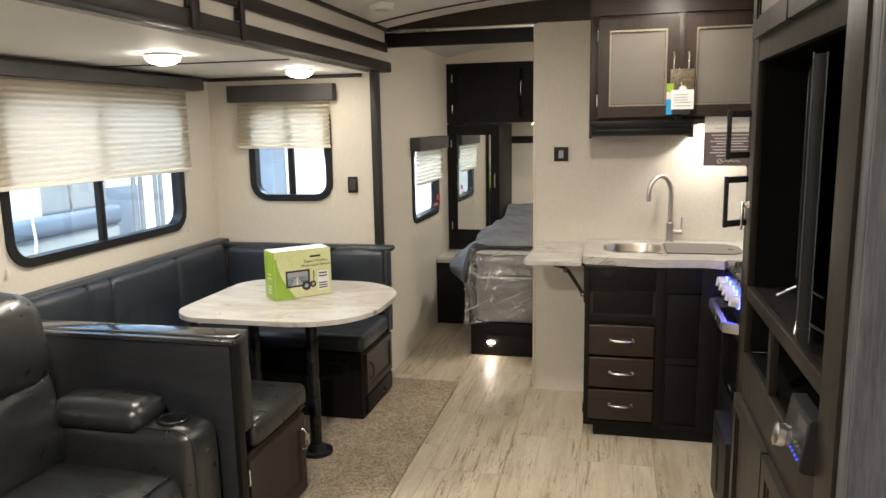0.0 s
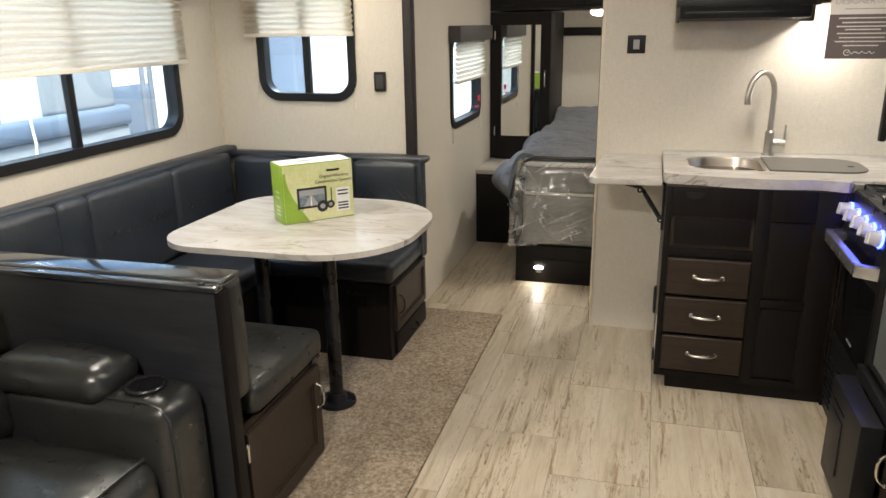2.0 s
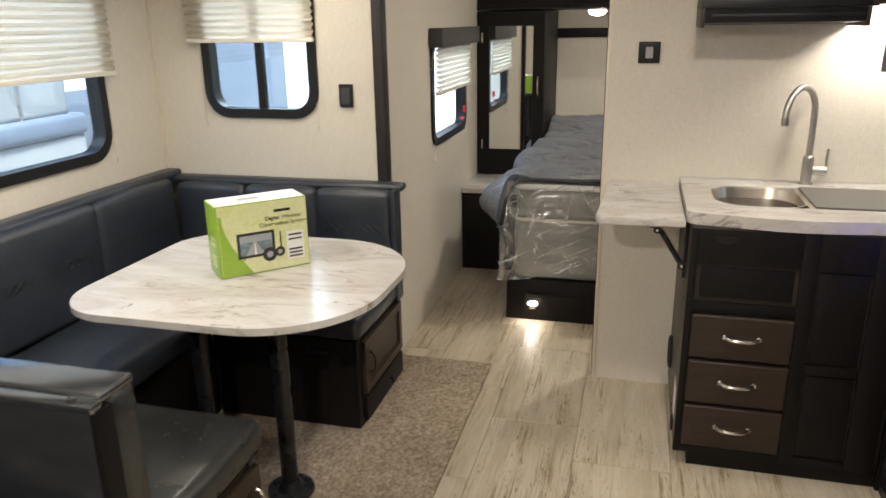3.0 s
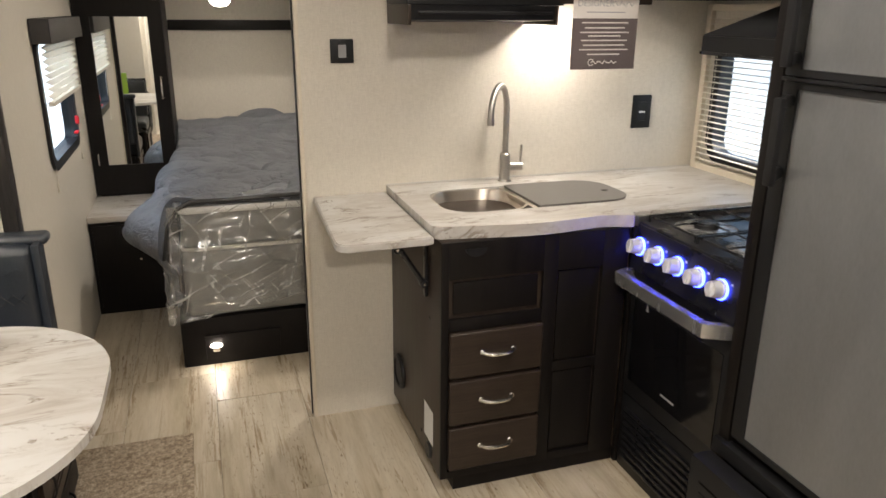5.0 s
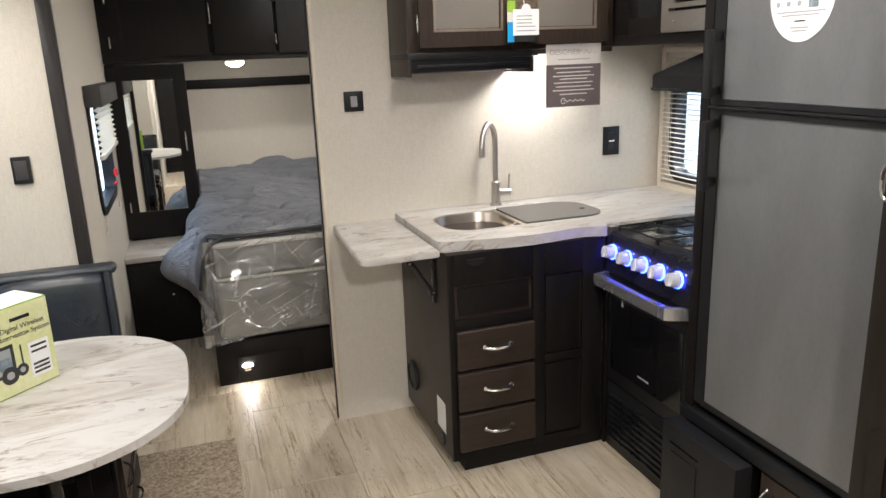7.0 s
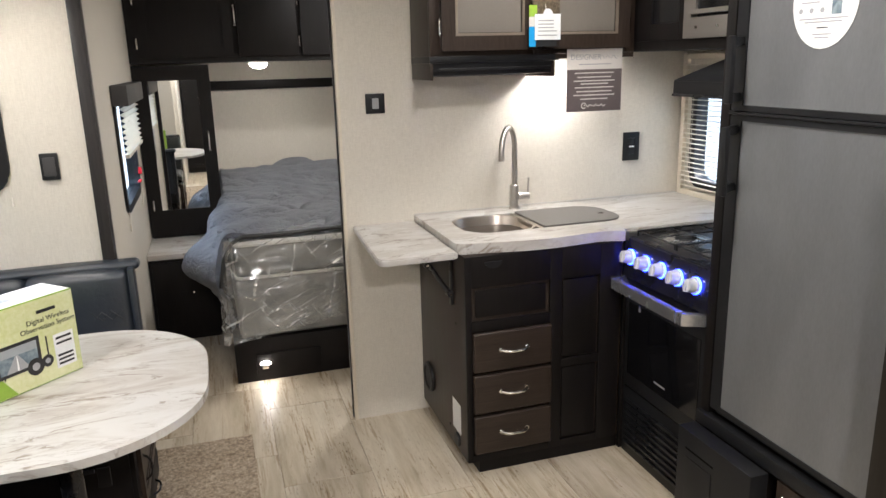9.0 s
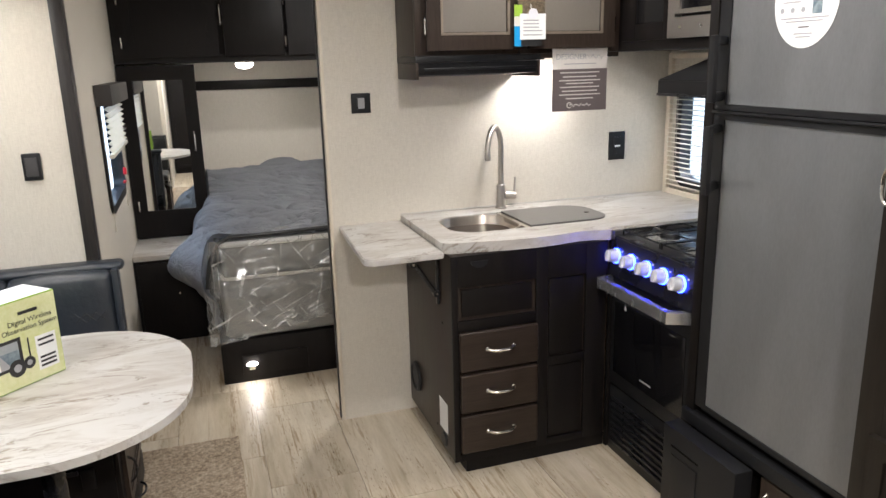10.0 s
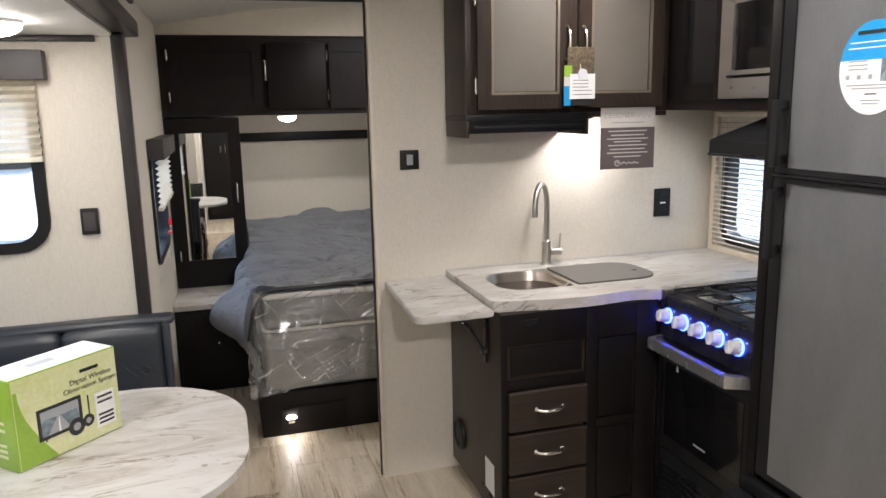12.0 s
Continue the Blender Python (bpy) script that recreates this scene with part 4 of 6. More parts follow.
def basin(u0, u1, v0, v1, r, depth):
    bm = bmesh.new()
    prev = None
    for z, ins in ((zt - 0.003, -0.009), (zt - 0.0025, -0.003), (zt - 0.010, 0.0), (zt - depth * 0.8, 0.006), (zt - depth, 0.03)):
        ring = [bm.verts.new((u, v, z)) for u, v in rrect(u0 + ins, u1 - ins, v0 + ins, v1 - ins, r, 6)]
        if prev:
            for k in range(len(ring)):
                bm.faces.new((prev[k], prev[(k + 1) % len(ring)], ring[(k + 1) % len(ring)], ring[k]))
        prev = ring
    bm.faces.new(prev)
    return bm


part("basin", basin(SK[0] + 0.010, 0.482, SK[2] + 0.010, SK[3] - 0.010, 0.105, 0.16), M_SINK, sink, "brushed stainless basin")
part("basin", basin(0.502, SK[1] - 0.010, SK[2] + 0.010, SK[3] - 0.010, 0.105, 0.16), M_SINK, sink, "brushed stainless basin")
part("divider", box(0.478, 0.4995, SK[2] + 0.002, SK[3] - 0.002, zt - 0.022, zt - 0.002, 0.004), M_SINK, sink, "steel bar between the basins")
part("drain", cyl(bmesh.new(), (0.33, 3.91, 0.780), (0.33, 3.91, 0.784), 0.045, 0.04, 24), M_NICKEL, sink)
bm = bmesh.new()
hole = [(0.822 + 0.014 * math.cos(2 * math.pi * k / 28), 3.880 + 0.011 * math.sin(2 * math.pi * k / 28)) for k in range(28)]
board_edge = []
for cx, cy, rr, a0 in ((SK[1] - 0.004, SK[3] - 0.004, 0.115, 0), (0.497, SK[3] - 0.004, 0.008, 90), (0.497, SK[2] + 0.004, 0.008, 180), (SK[1] - 0.004, SK[2] + 0.004, 0.095, 270)):
    ux, uy = (cx - rr if cx > 0.6 else cx + rr), (cy - rr if cy > 3.9 else cy + rr)
    board_edge += [(ux + rr * math.cos(radians(a0 + 15 * k)), uy + rr * math.sin(radians(a0 + 15 * k))) for k in range(7)]
hoop(bm, board_edge, hole, "z", zt - 0.006, zt + 0.006)
single("sink_cover", bm, M_BOARD, "grey cutting board cover with a finger hole over the sink", "sink cover")

FA = Vector((0.536, 4.148, zt))
fau = thing("faucet", FA, "brushed nickel gooseneck kitchen faucet", "faucet")
bm = bmesh.new()
cyl(bm, FA + Vector((0, 0, 0.0005)), FA + Vector((0, 0, 0.008)), 0.027, 0.025, 24)
cyl(bm, FA + Vector((0, 0, 0.008)), FA + Vector((0, 0, 0.105)), 0.020, None, 24)
cyl(bm, FA + Vector((0, 0, 0.105)), FA + Vector((0, 0, 0.112)), 0.020, 0.0135, 24)
part("base", bm, M_TAP, fau)
sd = Vector((-0.63, -0.777, 0)).normalized()
neck = FA + Vector((0, 0, 0.272))
pts = [FA + Vector((0, 0, 0.108)), FA + Vector((0, 0, 0.20)), neck]
for k in range(1, 17):
    a = math.pi * k / 16
    pts.append(neck + sd * (0.100 * (1 - math.cos(a))) + Vector((0, 0, 0.100 * math.sin(a))))
pts.append(pts[-1] + Vector((0, 0, -0.006)))
part("spout", tube(bmesh.new(), pts, 0.0118, 16), M_TAP, fau)
tip = pts[-1]
bm = bmesh.new()
cyl(bm, tip + Vector((0, 0, 0.002)), tip + Vector((0, 0, -0.024)), 0.0135, 0.0125, 18)
part("nozzle", bm, M_TAP, fau)
bm = bmesh.new()
cyl(bm, FA + Vector((0.018, -0.004, 0.058)), FA + Vector((0.066, -0.013, 0.058)), 0.017, 0.016, 18)
tube(bm, [FA + Vector((0.060, -0.012, 0.062)), FA + Vector((0.061, -0.012, 0.105)), FA + Vector((0.063, -0.012, 0.140))], 0.0048, 8)
part("lever", bm, M_TAP, fau)

# ---- things on the galley wall ----


def wall_plate(label, x0, x1, z0, z1, face, y=GY, inner=None):
    p = thing("wall_plate", ((x0 + x1) / 2, y - 0.002, z0), label, "wall plate")
    part("plate", box(x0, x1, y - 0.010, y - 0.001, z0, z1, 0.003), M_BLACK, p)
    mx, mz = (x0 + x1) / 2, (z0 + z1) / 2
    iw, ih = inner
    bm = bmesh.new()
    hoop(bm, rrect(mx - iw, mx + iw, mz - ih, mz + ih, 0.004), rrect(mx - iw + 0.004, mx + iw - 0.004, mz - ih + 0.004, mz + ih - 0.004, 0.003), "y", y - 0.013, y - 0.0095)
    part("bezel", bm, M_BLACK, p)
    part("face", box(mx - iw + 0.004, mx + iw - 0.004, y - 0.0118, y - 0.0096, mz - ih + 0.004, mz + ih - 0.004), face, p)
    return p


wall_plate("square black wall thermostat with a grey screen", -0.116, -0.034, 1.388, 1.470, M_GREYINK, inner=(0.018, 0.026))
pl = wall_plate("black wall outlet plate above the worktop", 1.114, 1.200, 1.112, 1.246, M_BLACK, inner=(0.020, 0.040))
part("button", box(1.143, 1.171, GY - 0.0135, GY - 0.012, 1.175, 1.182), M_WHITE, pl, "white button")
pl = thing("wall_switch", (-1.307, SY1 - 0.01, 1.216), "black wall switch box beside the dinette window", "light switch")
part("plate", box(-1.338, -1.278, SY1 - 0.016, SY1 - 0.001, 1.214, 1.310, 0.004), M_BLACK, pl)
part("rocker", box(-1.328, -1.288, SY1 - 0.020, SY1 - 0.0165, 1.228, 1.296, 0.002), M_VALANCE, pl)

SGY = 3.9296                   # the sign hangs from the light rail, in front of the lit wall
sign = thing("paper_sign", (0.802, SGY, 1.374), "taupe printed paper sign with a pale header, hung under the cabinet", "sign")
part("sheet", box(0.675, 0.930, SGY - 0.0015, SGY, 1.374, 1.5455), M_PURPLEGREY, sign)
part("header_band", box(0.675, 0.930, SGY - 0.0015, SGY, 1.546, 1.628), M_SIGNTOP, sign, "pale top band of the sheet")
words("DESIGNER", 0.031, (0.690, SGY - 0.0016, 1.585), FACE_S, M_GREYINK, sign, 0.0004)
bm = bmesh.new()
tube(bm, [(0.828 + 0.0082 * k, SGY - 0.0022, 1.594 + 0.009 * math.sin(k * 1.9)) for k in range(11)], 0.0011, 5)
part("script_line", bm, M_GREYINK, sign)
part("text_line", box(0.728, 0.878, SGY - 0.0021, SGY - 0.0016, 1.564, 1.568), M_GREYINK, sign)
for i, (w, z) in enumerate(((0.091, 1.529), (0.078, 1.512), (0.096, 1.497), (0.064, 1.485), (0.091, 1.470), (0.082, 1.454), (0.096, 1.439), (0.064, 1.423))):
    part("text_line", box(0.802 - w, 0.802 + w, SGY - 0.0021, SGY - 0.0016, z, z + 0.0045), M_SIGNTOP, sign)
bm = bmesh.new()
tube(bm, [(0.755 + 0.0091 * k, SGY - 0.0022, 1.398 + 0.0055 * math.sin(k * 2.3)) for k in range(12)], 0.002, 5)
tube(bm, arc((0.755, SGY - 0.0022, 1.398), 0.011, 40, 320, 10), 0.0018, 5)
part("emblem", bm, M_SIGNTOP, sign)

# ---- upper cabinet over the sink ----
up = thing("upper_cabinet", (0.53, 4.07, 1.61), "mocha wood upper cabinet with two framed smoked panels", "cabinet")
bm = bmesh.new()
bx(bm, 0.090, 0.985, 3.946, GY - 0.003, 1.612, 2.166, 0.002)
part("body", bm, M_MOCHA, up)
bm = bmesh.new()
for x0, x1, z0, z1 in ((0.090, 0.140, 1.612, 2.150), (0.530, 0.568, 1.612, 2.150), (0.945, 0.985, 1.612, 2.150)):
    part("stile", box(x0, x1, 3.930, 3.9458, z0, z1, 0.0015), M_MOCHA, up)
bm = bmesh.new()
slab(bm, [(0.090, 2.1505), (1.44, 2.1505)] + [(x, roof_z(x) - 0.003) for x in (1.44, 1.2, 1.0, 0.8, 0.6, 0.4, 0.2, 0.090)], "y", 3.930, 3.9455)
part("fascia", bm, M_MOCHAX, up)
for x0, x1, hx, hg in ((0.134, 0.534, 0.512, 0.130), (0.562, 0.952, 0.584, 0.955)):
    d = panel_door("door", up, "y", 3.911, x0, x1, 1.630, 2.128, 0.019, M_MOCHA, M_FROST, 0.058, "smoked_panel")
    d["label"] = "framed door with a smoked frosted panel"
    part("bead", hoop(bmesh.new(), [(x0 + 0.056, 1.686), (x1 - 0.056, 1.686), (x1 - 0.056, 2.072), (x0 + 0.056, 2.072)],
                      [(x0 + 0.066, 1.696), (x1 - 0.066, 1.696), (x1 - 0.066, 2.062), (x0 + 0.066, 2.062)], "y", 3.9095, 3.9195), M_BEAD, d, "bronze bead round the panel")
    for z in (1.72, 2.05):
        hinge(up, (hg, 3.922, z), None)
    pull("handle", d, (hx, 3.911, 1.885), "z", 0.125, (0, -0.026, 0), 0.0055)
bm = bmesh.new()
bx(bm, 0.0895, 0.640, 3.932, GY - 0.004, 1.586, 1.6115, 0.001)
slab(bm, [(3.944, 1.538), (GY - 0.005, 1.528), (GY - 0.005, 1.585), (3.936, 1.585)], "x", 0.102, 0.610)
part("vent_box", bm, M_BLACK, up, "black box below the cabinet")
for x in (0.0905, 0.6105):
    part("end_cap", box(x, x + 0.011, 3.930, GY - 0.0045, 1.522, 1.5855, 0.002), M_MOCHA, up)
part("light_rail", box(0.6235, 0.985, 3.9302, 3.9456, 1.592, 1.6118, 0.002), M_MOCHAX, up)
part("lip", box(0.125, 0.60, 3.926, 3.935, 1.556, 1.566, 0.002), M_BLACK, up)
ul = thing("under_cabinet_light", (0.725, 4.05, 1.59), "round lit light under the cabinet", "light fixture")
part("rim", cyl(bmesh.new(), (0.725, 4.05, 1.6115), (0.725, 4.05, 1.607), 0.062, 0.058, 28), M_NICKEL, ul)
part("lens", cyl(bmesh.new(), (0.725, 4.05, 1.6068), (0.725, 4.05, 1.604), 0.050, 0.045, 28), M_PUCK, ul, "glowing lens")
# leaflets and a stone sample hung on the handles
lf = thing("hang_tag", (0.60, 3.880, 1.64), "printed leaflets and a stone sample hung on the door handles", "leaflet")
part("stone_sample", box(0.495, 0.610, 3.868, 3.878, 1.755, 1.865, 0.004), M_STONE, lf, "brown speckled stone sample")
part("leaflet", box(0.500, 0.610, 3.862, 3.8645, 1.665, 1.762), M_WHITE, lf, "white printed leaflet")
bm = bmesh.new()
bx(bm, 0.477, 0.511, 3.866, 3.8675, 1.640, 1.715)
part("leaflet", bm, M_SKYBLUE, lf, "blue printed leaflet")
part("leaflet", box(0.477, 0.511, 3.866, 3.8675, 1.7155, 1.752), M_SIGNTOP, lf, "pale printed leaflet")
part("leaflet", box(0.477, 0.511, 3.866, 3.8675, 1.7525, 1.795), M_GREEN, lf, "green printed leaflet")
part("leaflet", box(0.505, 0.595, 3.8648, 3.8658, 1.640, 1.6645), M_INK, lf, "black strip of a leaflet")
bm = bmesh.new()
tube(bm, [(0.550, 3.866, 1.765), (0.545, 3.872, 1.83), (0.539, 3.884, 1.87)], 0.0015, 6)
part("string", bm, M_WHITE, lf)
part("badge", cyl(bmesh.new(), (0.555, 3.8618, 1.762), (0.555, 3.860, 1.762), 0.020, None, 20), M_KNOB, lf)
for z in (1.735, 1.722, 1.709, 1.696, 1.680):
    part("text_line", box(0.513, 0.580 if z > 1.7 else 0.595, 3.8612, 3.8618, z, z + 0.004), M_GREYINK, lf)

# ---- right-hand cabinet with microwave ----
mc = thing("microwave_cabinet", (1.2, 3.4, 1.61), "espresso wood upper cabinet around a built-in microwave", "cabinet")
bm = bmesh.new()
bx(bm, 1.000, XR - 0.001, 2.97, GY - 0.003, 1.612, 2.160, 0.002)
part("body", bm, M_ESP, mc)
bm = bmesh.new()
bx(bm, 0.986, 0.9998, 2.97, 3.9105, 1.612, 1.650, 0.001)
bx(bm, 0.986, 0.9998, 3.815, 3.9105, 1.651, 2.2, 0.001)
bx(bm, 0.986, 0.9998, 3.580, 3.625, 1.651, 2.2, 0.001)
bx(bm, 0.986, 0.9998, 2.97, 3.030, 1.651, 2.2, 0.001)
bx(bm, 0.986, 0.9998, 3.0305, 3.5795, 2.05, 2.2, 0.001)
bx(bm, 0.986, 0.9998, 3.6255, 3.8145, 1.651, 1.715, 0.001)
part("face_frame", bm, M_ESP, mc)
part("dark_panel", box(0.994, 0.9995, 3.626, 3.8145, 1.7155, 2.2), M_DARKGLASS, mc, "dark glass panel")
mw = thing("microwave", (1.0, 3.3, 1.65), "stainless built-in microwave with a black glass door", "microwave")
bm = bmesh.new()
hoop(bm, rrect(3.032, 3.578, 1.652, 2.048, 0.006), rrect(3.075, 3.535, 1.725, 2.005, 0.006), "x", 0.972, 0.9995)
part("trim_kit", bm, M_STEELSOFT, mw, "stainless surround")
bm = bmesh.new()
hoop(bm, rrect(3.083, 3.527, 1.736, 1.998, 0.005), rrect(3.10, 3.50, 1.752, 1.985, 0.004), "x", 0.966, 0.990)
door = part("door", bm, M_STEELSOFT, mw, "stainless door frame")
part("glass", box(0.974, 0.985, 3.098, 3.502, 1.750, 1.987), M_DARKGLASS, door, "black glass")
pull("handle", mw, (0.966, 3.20, 1.87), "z", 0.16, (-0.028, 0, 0), 0.006)
part("display", box(0.9635, 0.9655, 3.17, 3.30, 1.757, 1.790), M_BLACK, mw)
for y in (3.50, 3.38, 3.26, 3.14):
    part("screw", cyl(bmesh.new(), (0.972, y, 1.690), (0.969, y, 1.690), 0.006, 0.005, 10), M_NICKEL, mw)

# range hood
hood = thing("range_hood", (1.18, 3.3, 1.44), "black sloping range hood over the stove", "range hood")
bm = bmesh.new()
lo = [bm.verts.new((x, 3.03, z)) for x, z in ((0.930, 1.444), (0.930, 1.503), (1.15, 1.606), (1.40, 1.606), (1.40, 1.444))]
hi = [bm.verts.new((x, y, z)) for x, y, z in ((0.930, 3.560, 1.444), (0.930, 3.560, 1.503), (1.15, 3.44, 1.606), (1.40, 3.44, 1.606), (1.40, 3.560, 1.444))]
for k in range(5):
    bm.faces.new((lo[k], lo[(k + 1) % 5], hi[(k + 1) % 5], hi[k]))
bm.faces.new(lo), bm.faces.new(hi)
bmesh.ops.bevel(bm, geom=bm.edges[:], offset=0.003, segments=2, affect="EDGES")
part("shell", bm, M_BLACK, hood)
part("lip", box(0.926, 0.932, 3.03, 3.56, 1.446, 1.454, 0.001), M_BLKMETAL, hood)

# ---- stove ----
st = thing("gas_stove", (1.05, 3.30, 0), "black gas stove with five blue-lit silver knobs", "stove")
SY = (3.048, 3.564)
part("body", box(0.790, 1.40, SY[0], SY[1], 0.06, 0.868, 0.003), M_BLACK, st)
part("cooktop", box(0.775, 1.405, SY[0] - 0.002, SY[1] + 0.006, 0.8685, 0.916, 0.006), M_BLKMETAL, st, "black enamel cooktop")
part("rear_strip", box(0.772, 1.405, SY[1] + 0.0065, 3.599, 0.885, 0.930, 0.003), M_STEEL, st, "steel strip between stove and worktop")
bm = bmesh.new()
v0 = [bm.verts.new((x, SY[0], z)) for x, z in ((0.748, 0.762), (0.7895, 0.762), (0.7895, 0.867), (0.7745, 0.867), (0.7745, 0.908), (0.770, 0.908))]
v1 = [bm.verts.new((x, SY[1], z)) for x, z in ((0.748, 0.762), (0.7895, 0.762), (0.7895, 0.867), (0.7745, 0.867), (0.7745, 0.908), (0.770, 0.908))]
for k in range(6):
    bm.faces.new((v0[k], v0[(k + 1) % 6], v1[(k + 1) % 6], v1[k]))
bm.faces.new(v0), bm.faces.new(v1)
panel = part("control_panel", bm, M_BLKMETAL, st, "black control panel")
for i in range(5):
    y = 3.527 - i * (3.527 - 3.124) / 4
    c, d = Vector((0.758, y, 0.842)), Vector((-1, 0, 0.15)).normalized()
    bm = bmesh.new()
    cyl(bm, c, c + d * 0.006, 0.030, 0.030, 28)
    ring = part("light_ring", bm, M_BLUE, st, "glowing blue ring")
    bm = bmesh.new()
    cyl(bm, c + d * 0.0062, c + d * 0.014, 0.0275, 0.027, 28)
    cyl(bm, c + d * 0.014, c + d * 0.040, 0.025, 0.022, 28)
    u = Vector((0, 1, 0))
    w = d.cross(u)
    m = Matrix((u, w, d)).transposed().to_4x4()
    m.translation = c + d * 0.041
    g = bmesh.ops.create_cube(bm, size=1.0)
    for v in g["verts"]:
        v.co = m @ Vector((v.co.x * 0.010, v.co.y * 0.042, v.co.z * 0.010))
    part("knob", bm, M_KNOB, st, "silver knob")
    part("mark", box(0.7555, 0.7572, y - 0.045, y - 0.038, 0.866, 0.872), M_WHITE, st)
bm = bmesh.new()
oy = (SY[0] + 0.006, SY[1] - 0.004)
bx(bm, 0.764, 0.7895, oy[0], oy[1], 0.300, 0.752, 0.004)
od = part("oven_door", bm, M_BLACK, st, "black oven door")
part("glass", box(0.760, 0.7638, oy[0] + 0.03, oy[1] - 0.03, 0.360, 0.660, 0.001), M_DARKGLASS, od, "black oven glass")
bm = bmesh.new()
hz0, hz1, hx = 0.717, 0.760, 0.684
pts = [(0.764, oy[0]), (0.764, oy[0] + 0.022), (0.706, oy[0] + 0.055), (0.706, oy[1] - 0.030), (0.764, oy[1] - 0.010), (0.764, oy[1] + 0.003),
       (0.758, oy[1] + 0.005), (hx, oy[1] - 0.015), (hx, oy[0] + 0.040), (0.758, oy[0])]
slab(bm, pts, "z", hz0, hz1, 0.002)
part("door_handle", bm, M_BAR, od, "brushed steel bar handle with bent ends")
part("badge", box(0.7592, 0.7600, 3.27, 3.34, 0.395, 0.402), M_GREYINK, od)
part("emblem", slab(bmesh.new(), [(3.447, 0.640), (3.463, 0.640), (3.455, 0.668)], "x", 0.7592, 0.760), M_GREYINK, od)
bm = bmesh.new()
bx(bm, 0.770, 0.7895, SY[0], SY[1], 0.0, 0.292, 0.002)
part("lower_panel", bm, M_BLACK, st, "black lower panel")
for i in range(8):
    z = 0.045 + i * 0.027
    bm = bmesh.new()
    bx(bm, 0.759, 0.7696, SY[0] + 0.03, SY[1] - 0.03, z, z + 0.011, 0.003)
    part("louvre", bm, M_BLKMETAL, st)
for cx, cy in ((0.93, 3.18), (0.93, 3.43), (1.22, 3.18), (1.22, 3.43)):
    bm = bmesh.new()
    cyl(bm, (cx, cy, 0.9165), (cx, cy, 0.9195), 0.098, 0.094, 32)
    cyl(bm, (cx, cy, 0.9195), (cx, cy, 0.9215), 0.070, 0.064, 32)
    bn = part("burner_bowl", bm, M_BAR, st, "steel burner bowl")
    bm = bmesh.new()
    cyl(bm, (cx, cy, 0.9212), (cx, cy, 0.932), 0.040, 0.038, 24)
    cyl(bm, (cx, cy, 0.932), (cx, cy, 0.938), 0.033, 0.030, 24)
    part("burner_cap", bm, M_BLACK, bn)
for y0, y1 in ((3.065, 3.300), (3.312, 3.550)):
    bm = bmesh.new()
    z = 0.936
    tube(bm, [(0.80, y0, z), (1.37, y0, z), (1.37, y1, z), (0.80, y1, z), (0.80, y0, z)], 0.0038, 6)
    for x in (0.93, 1.22):
        tube(bm, [(x, y0, z), (x, y1, z)], 0.0032, 6)
    ym = (y0 + y1) / 2
    tube(bm, [(0.80, ym, z), (1.37, ym, z)], 0.0032, 6)
    tube(bm, [(1.075, y0, z), (1.075, y1, z)], 0.0032, 6)
    for x in (0.80, 1.37):
        for y in (y0, y1):
            cyl(bm, (x, y, 0.9165), (x, y, z), 0.0038, None, 8)
    part("grate", bm, M_BLKMETAL, st, "black wire pan grate")

# ---- refrigerator in its dark surround ----
fr = thing("refrigerator", (1.08, 2.68, 0.45), "grey steel two-door refrigerator with black frames", "refrigerator")
FX = 0.735
part("body", box(FX + 0.03, 1.42, 2.328, 2.990, 0.440, 2.055, 0.003), M_BLACK, fr)
for nm, z0, z1 in (("freezer_door", 1.432, 2.045), ("main_door", 0.469, 1.419)):
    bm = bmesh.new()
    y0, y1 = 2.334, 2.984
    hoop(bm, rrect(y0, y1, z0, z1, 0.006), rrect(y0 + 0.022, y1 - 0.046, z0 + 0.016, z1 - 0.016, 0.003), "x", FX, FX + 0.0295)
    d = part(nm, bm, M_BLACK, fr, "black door frame")
    part("steel_panel", box(FX + 0.004, FX + 0.02, y0 + 0.0225, y1 - 0.0465, z0 + 0.0165, z1 - 0.0165), M_FRIDGE, d, "brushed grey steel panel")
    hz = (1.458, 1.642) if nm == "freezer_door" else (1.194, 1.392)
    h = part("handle", box(0.640, 0.656, 2.880, 2.904, hz[0], hz[1], 0.004), M_BLACK, d, "black upright grip")
    for za in (hz[0] + 0.002, hz[1] - 0.026):
        arm = slab(bmesh.new(), [(0.650, 2.884), (FX + 0.002, 2.946), (FX + 0.002, 2.978), (0.650, 2.902)], "z", za, za + 0.024, 0.003)
        part("handle_arm", arm, M_BLACK, h)
part("hinge_bar", box(FX - 0.006, FX + 0.025, 2.330, 2.988, 1.4205, 1.4295, 0.003), M_BLACK, fr, "black bar between the doors")
bm = bmesh.new()
cyl(bm, (FX - 0.012, 2.345, 1.395), (FX - 0.012, 2.345, 1.455), 0.010, None, 14)
part("hinge_cap", bm, M_BLACK, fr)
# oval printed sticker on the freezer door
stk = thing("sticker", (FX, 2.645, 1.60), "oval blue and white printed sticker on the refrigerator door", "sticker")
cy, cz, ry, rz = 2.670, 1.716, 0.104, 0.116
lowp = [(cy + ry * math.cos(radians(a)), cz + rz * math.sin(radians(a))) for a in range(170, 371, 10)]
upp = [(cy + ry * math.cos(radians(a)), cz + rz * math.sin(radians(a))) for a in range(10, 171, 8)]
part("lower_field", slab(bmesh.new(), lowp, "x", FX + 0.0022, FX + 0.0036), M_WHITE, stk, "white lower field")
part("upper_field", slab(bmesh.new(), upp, "x", FX + 0.0022, FX + 0.0036), M_SKYBLUE, stk, "sky blue upper field")
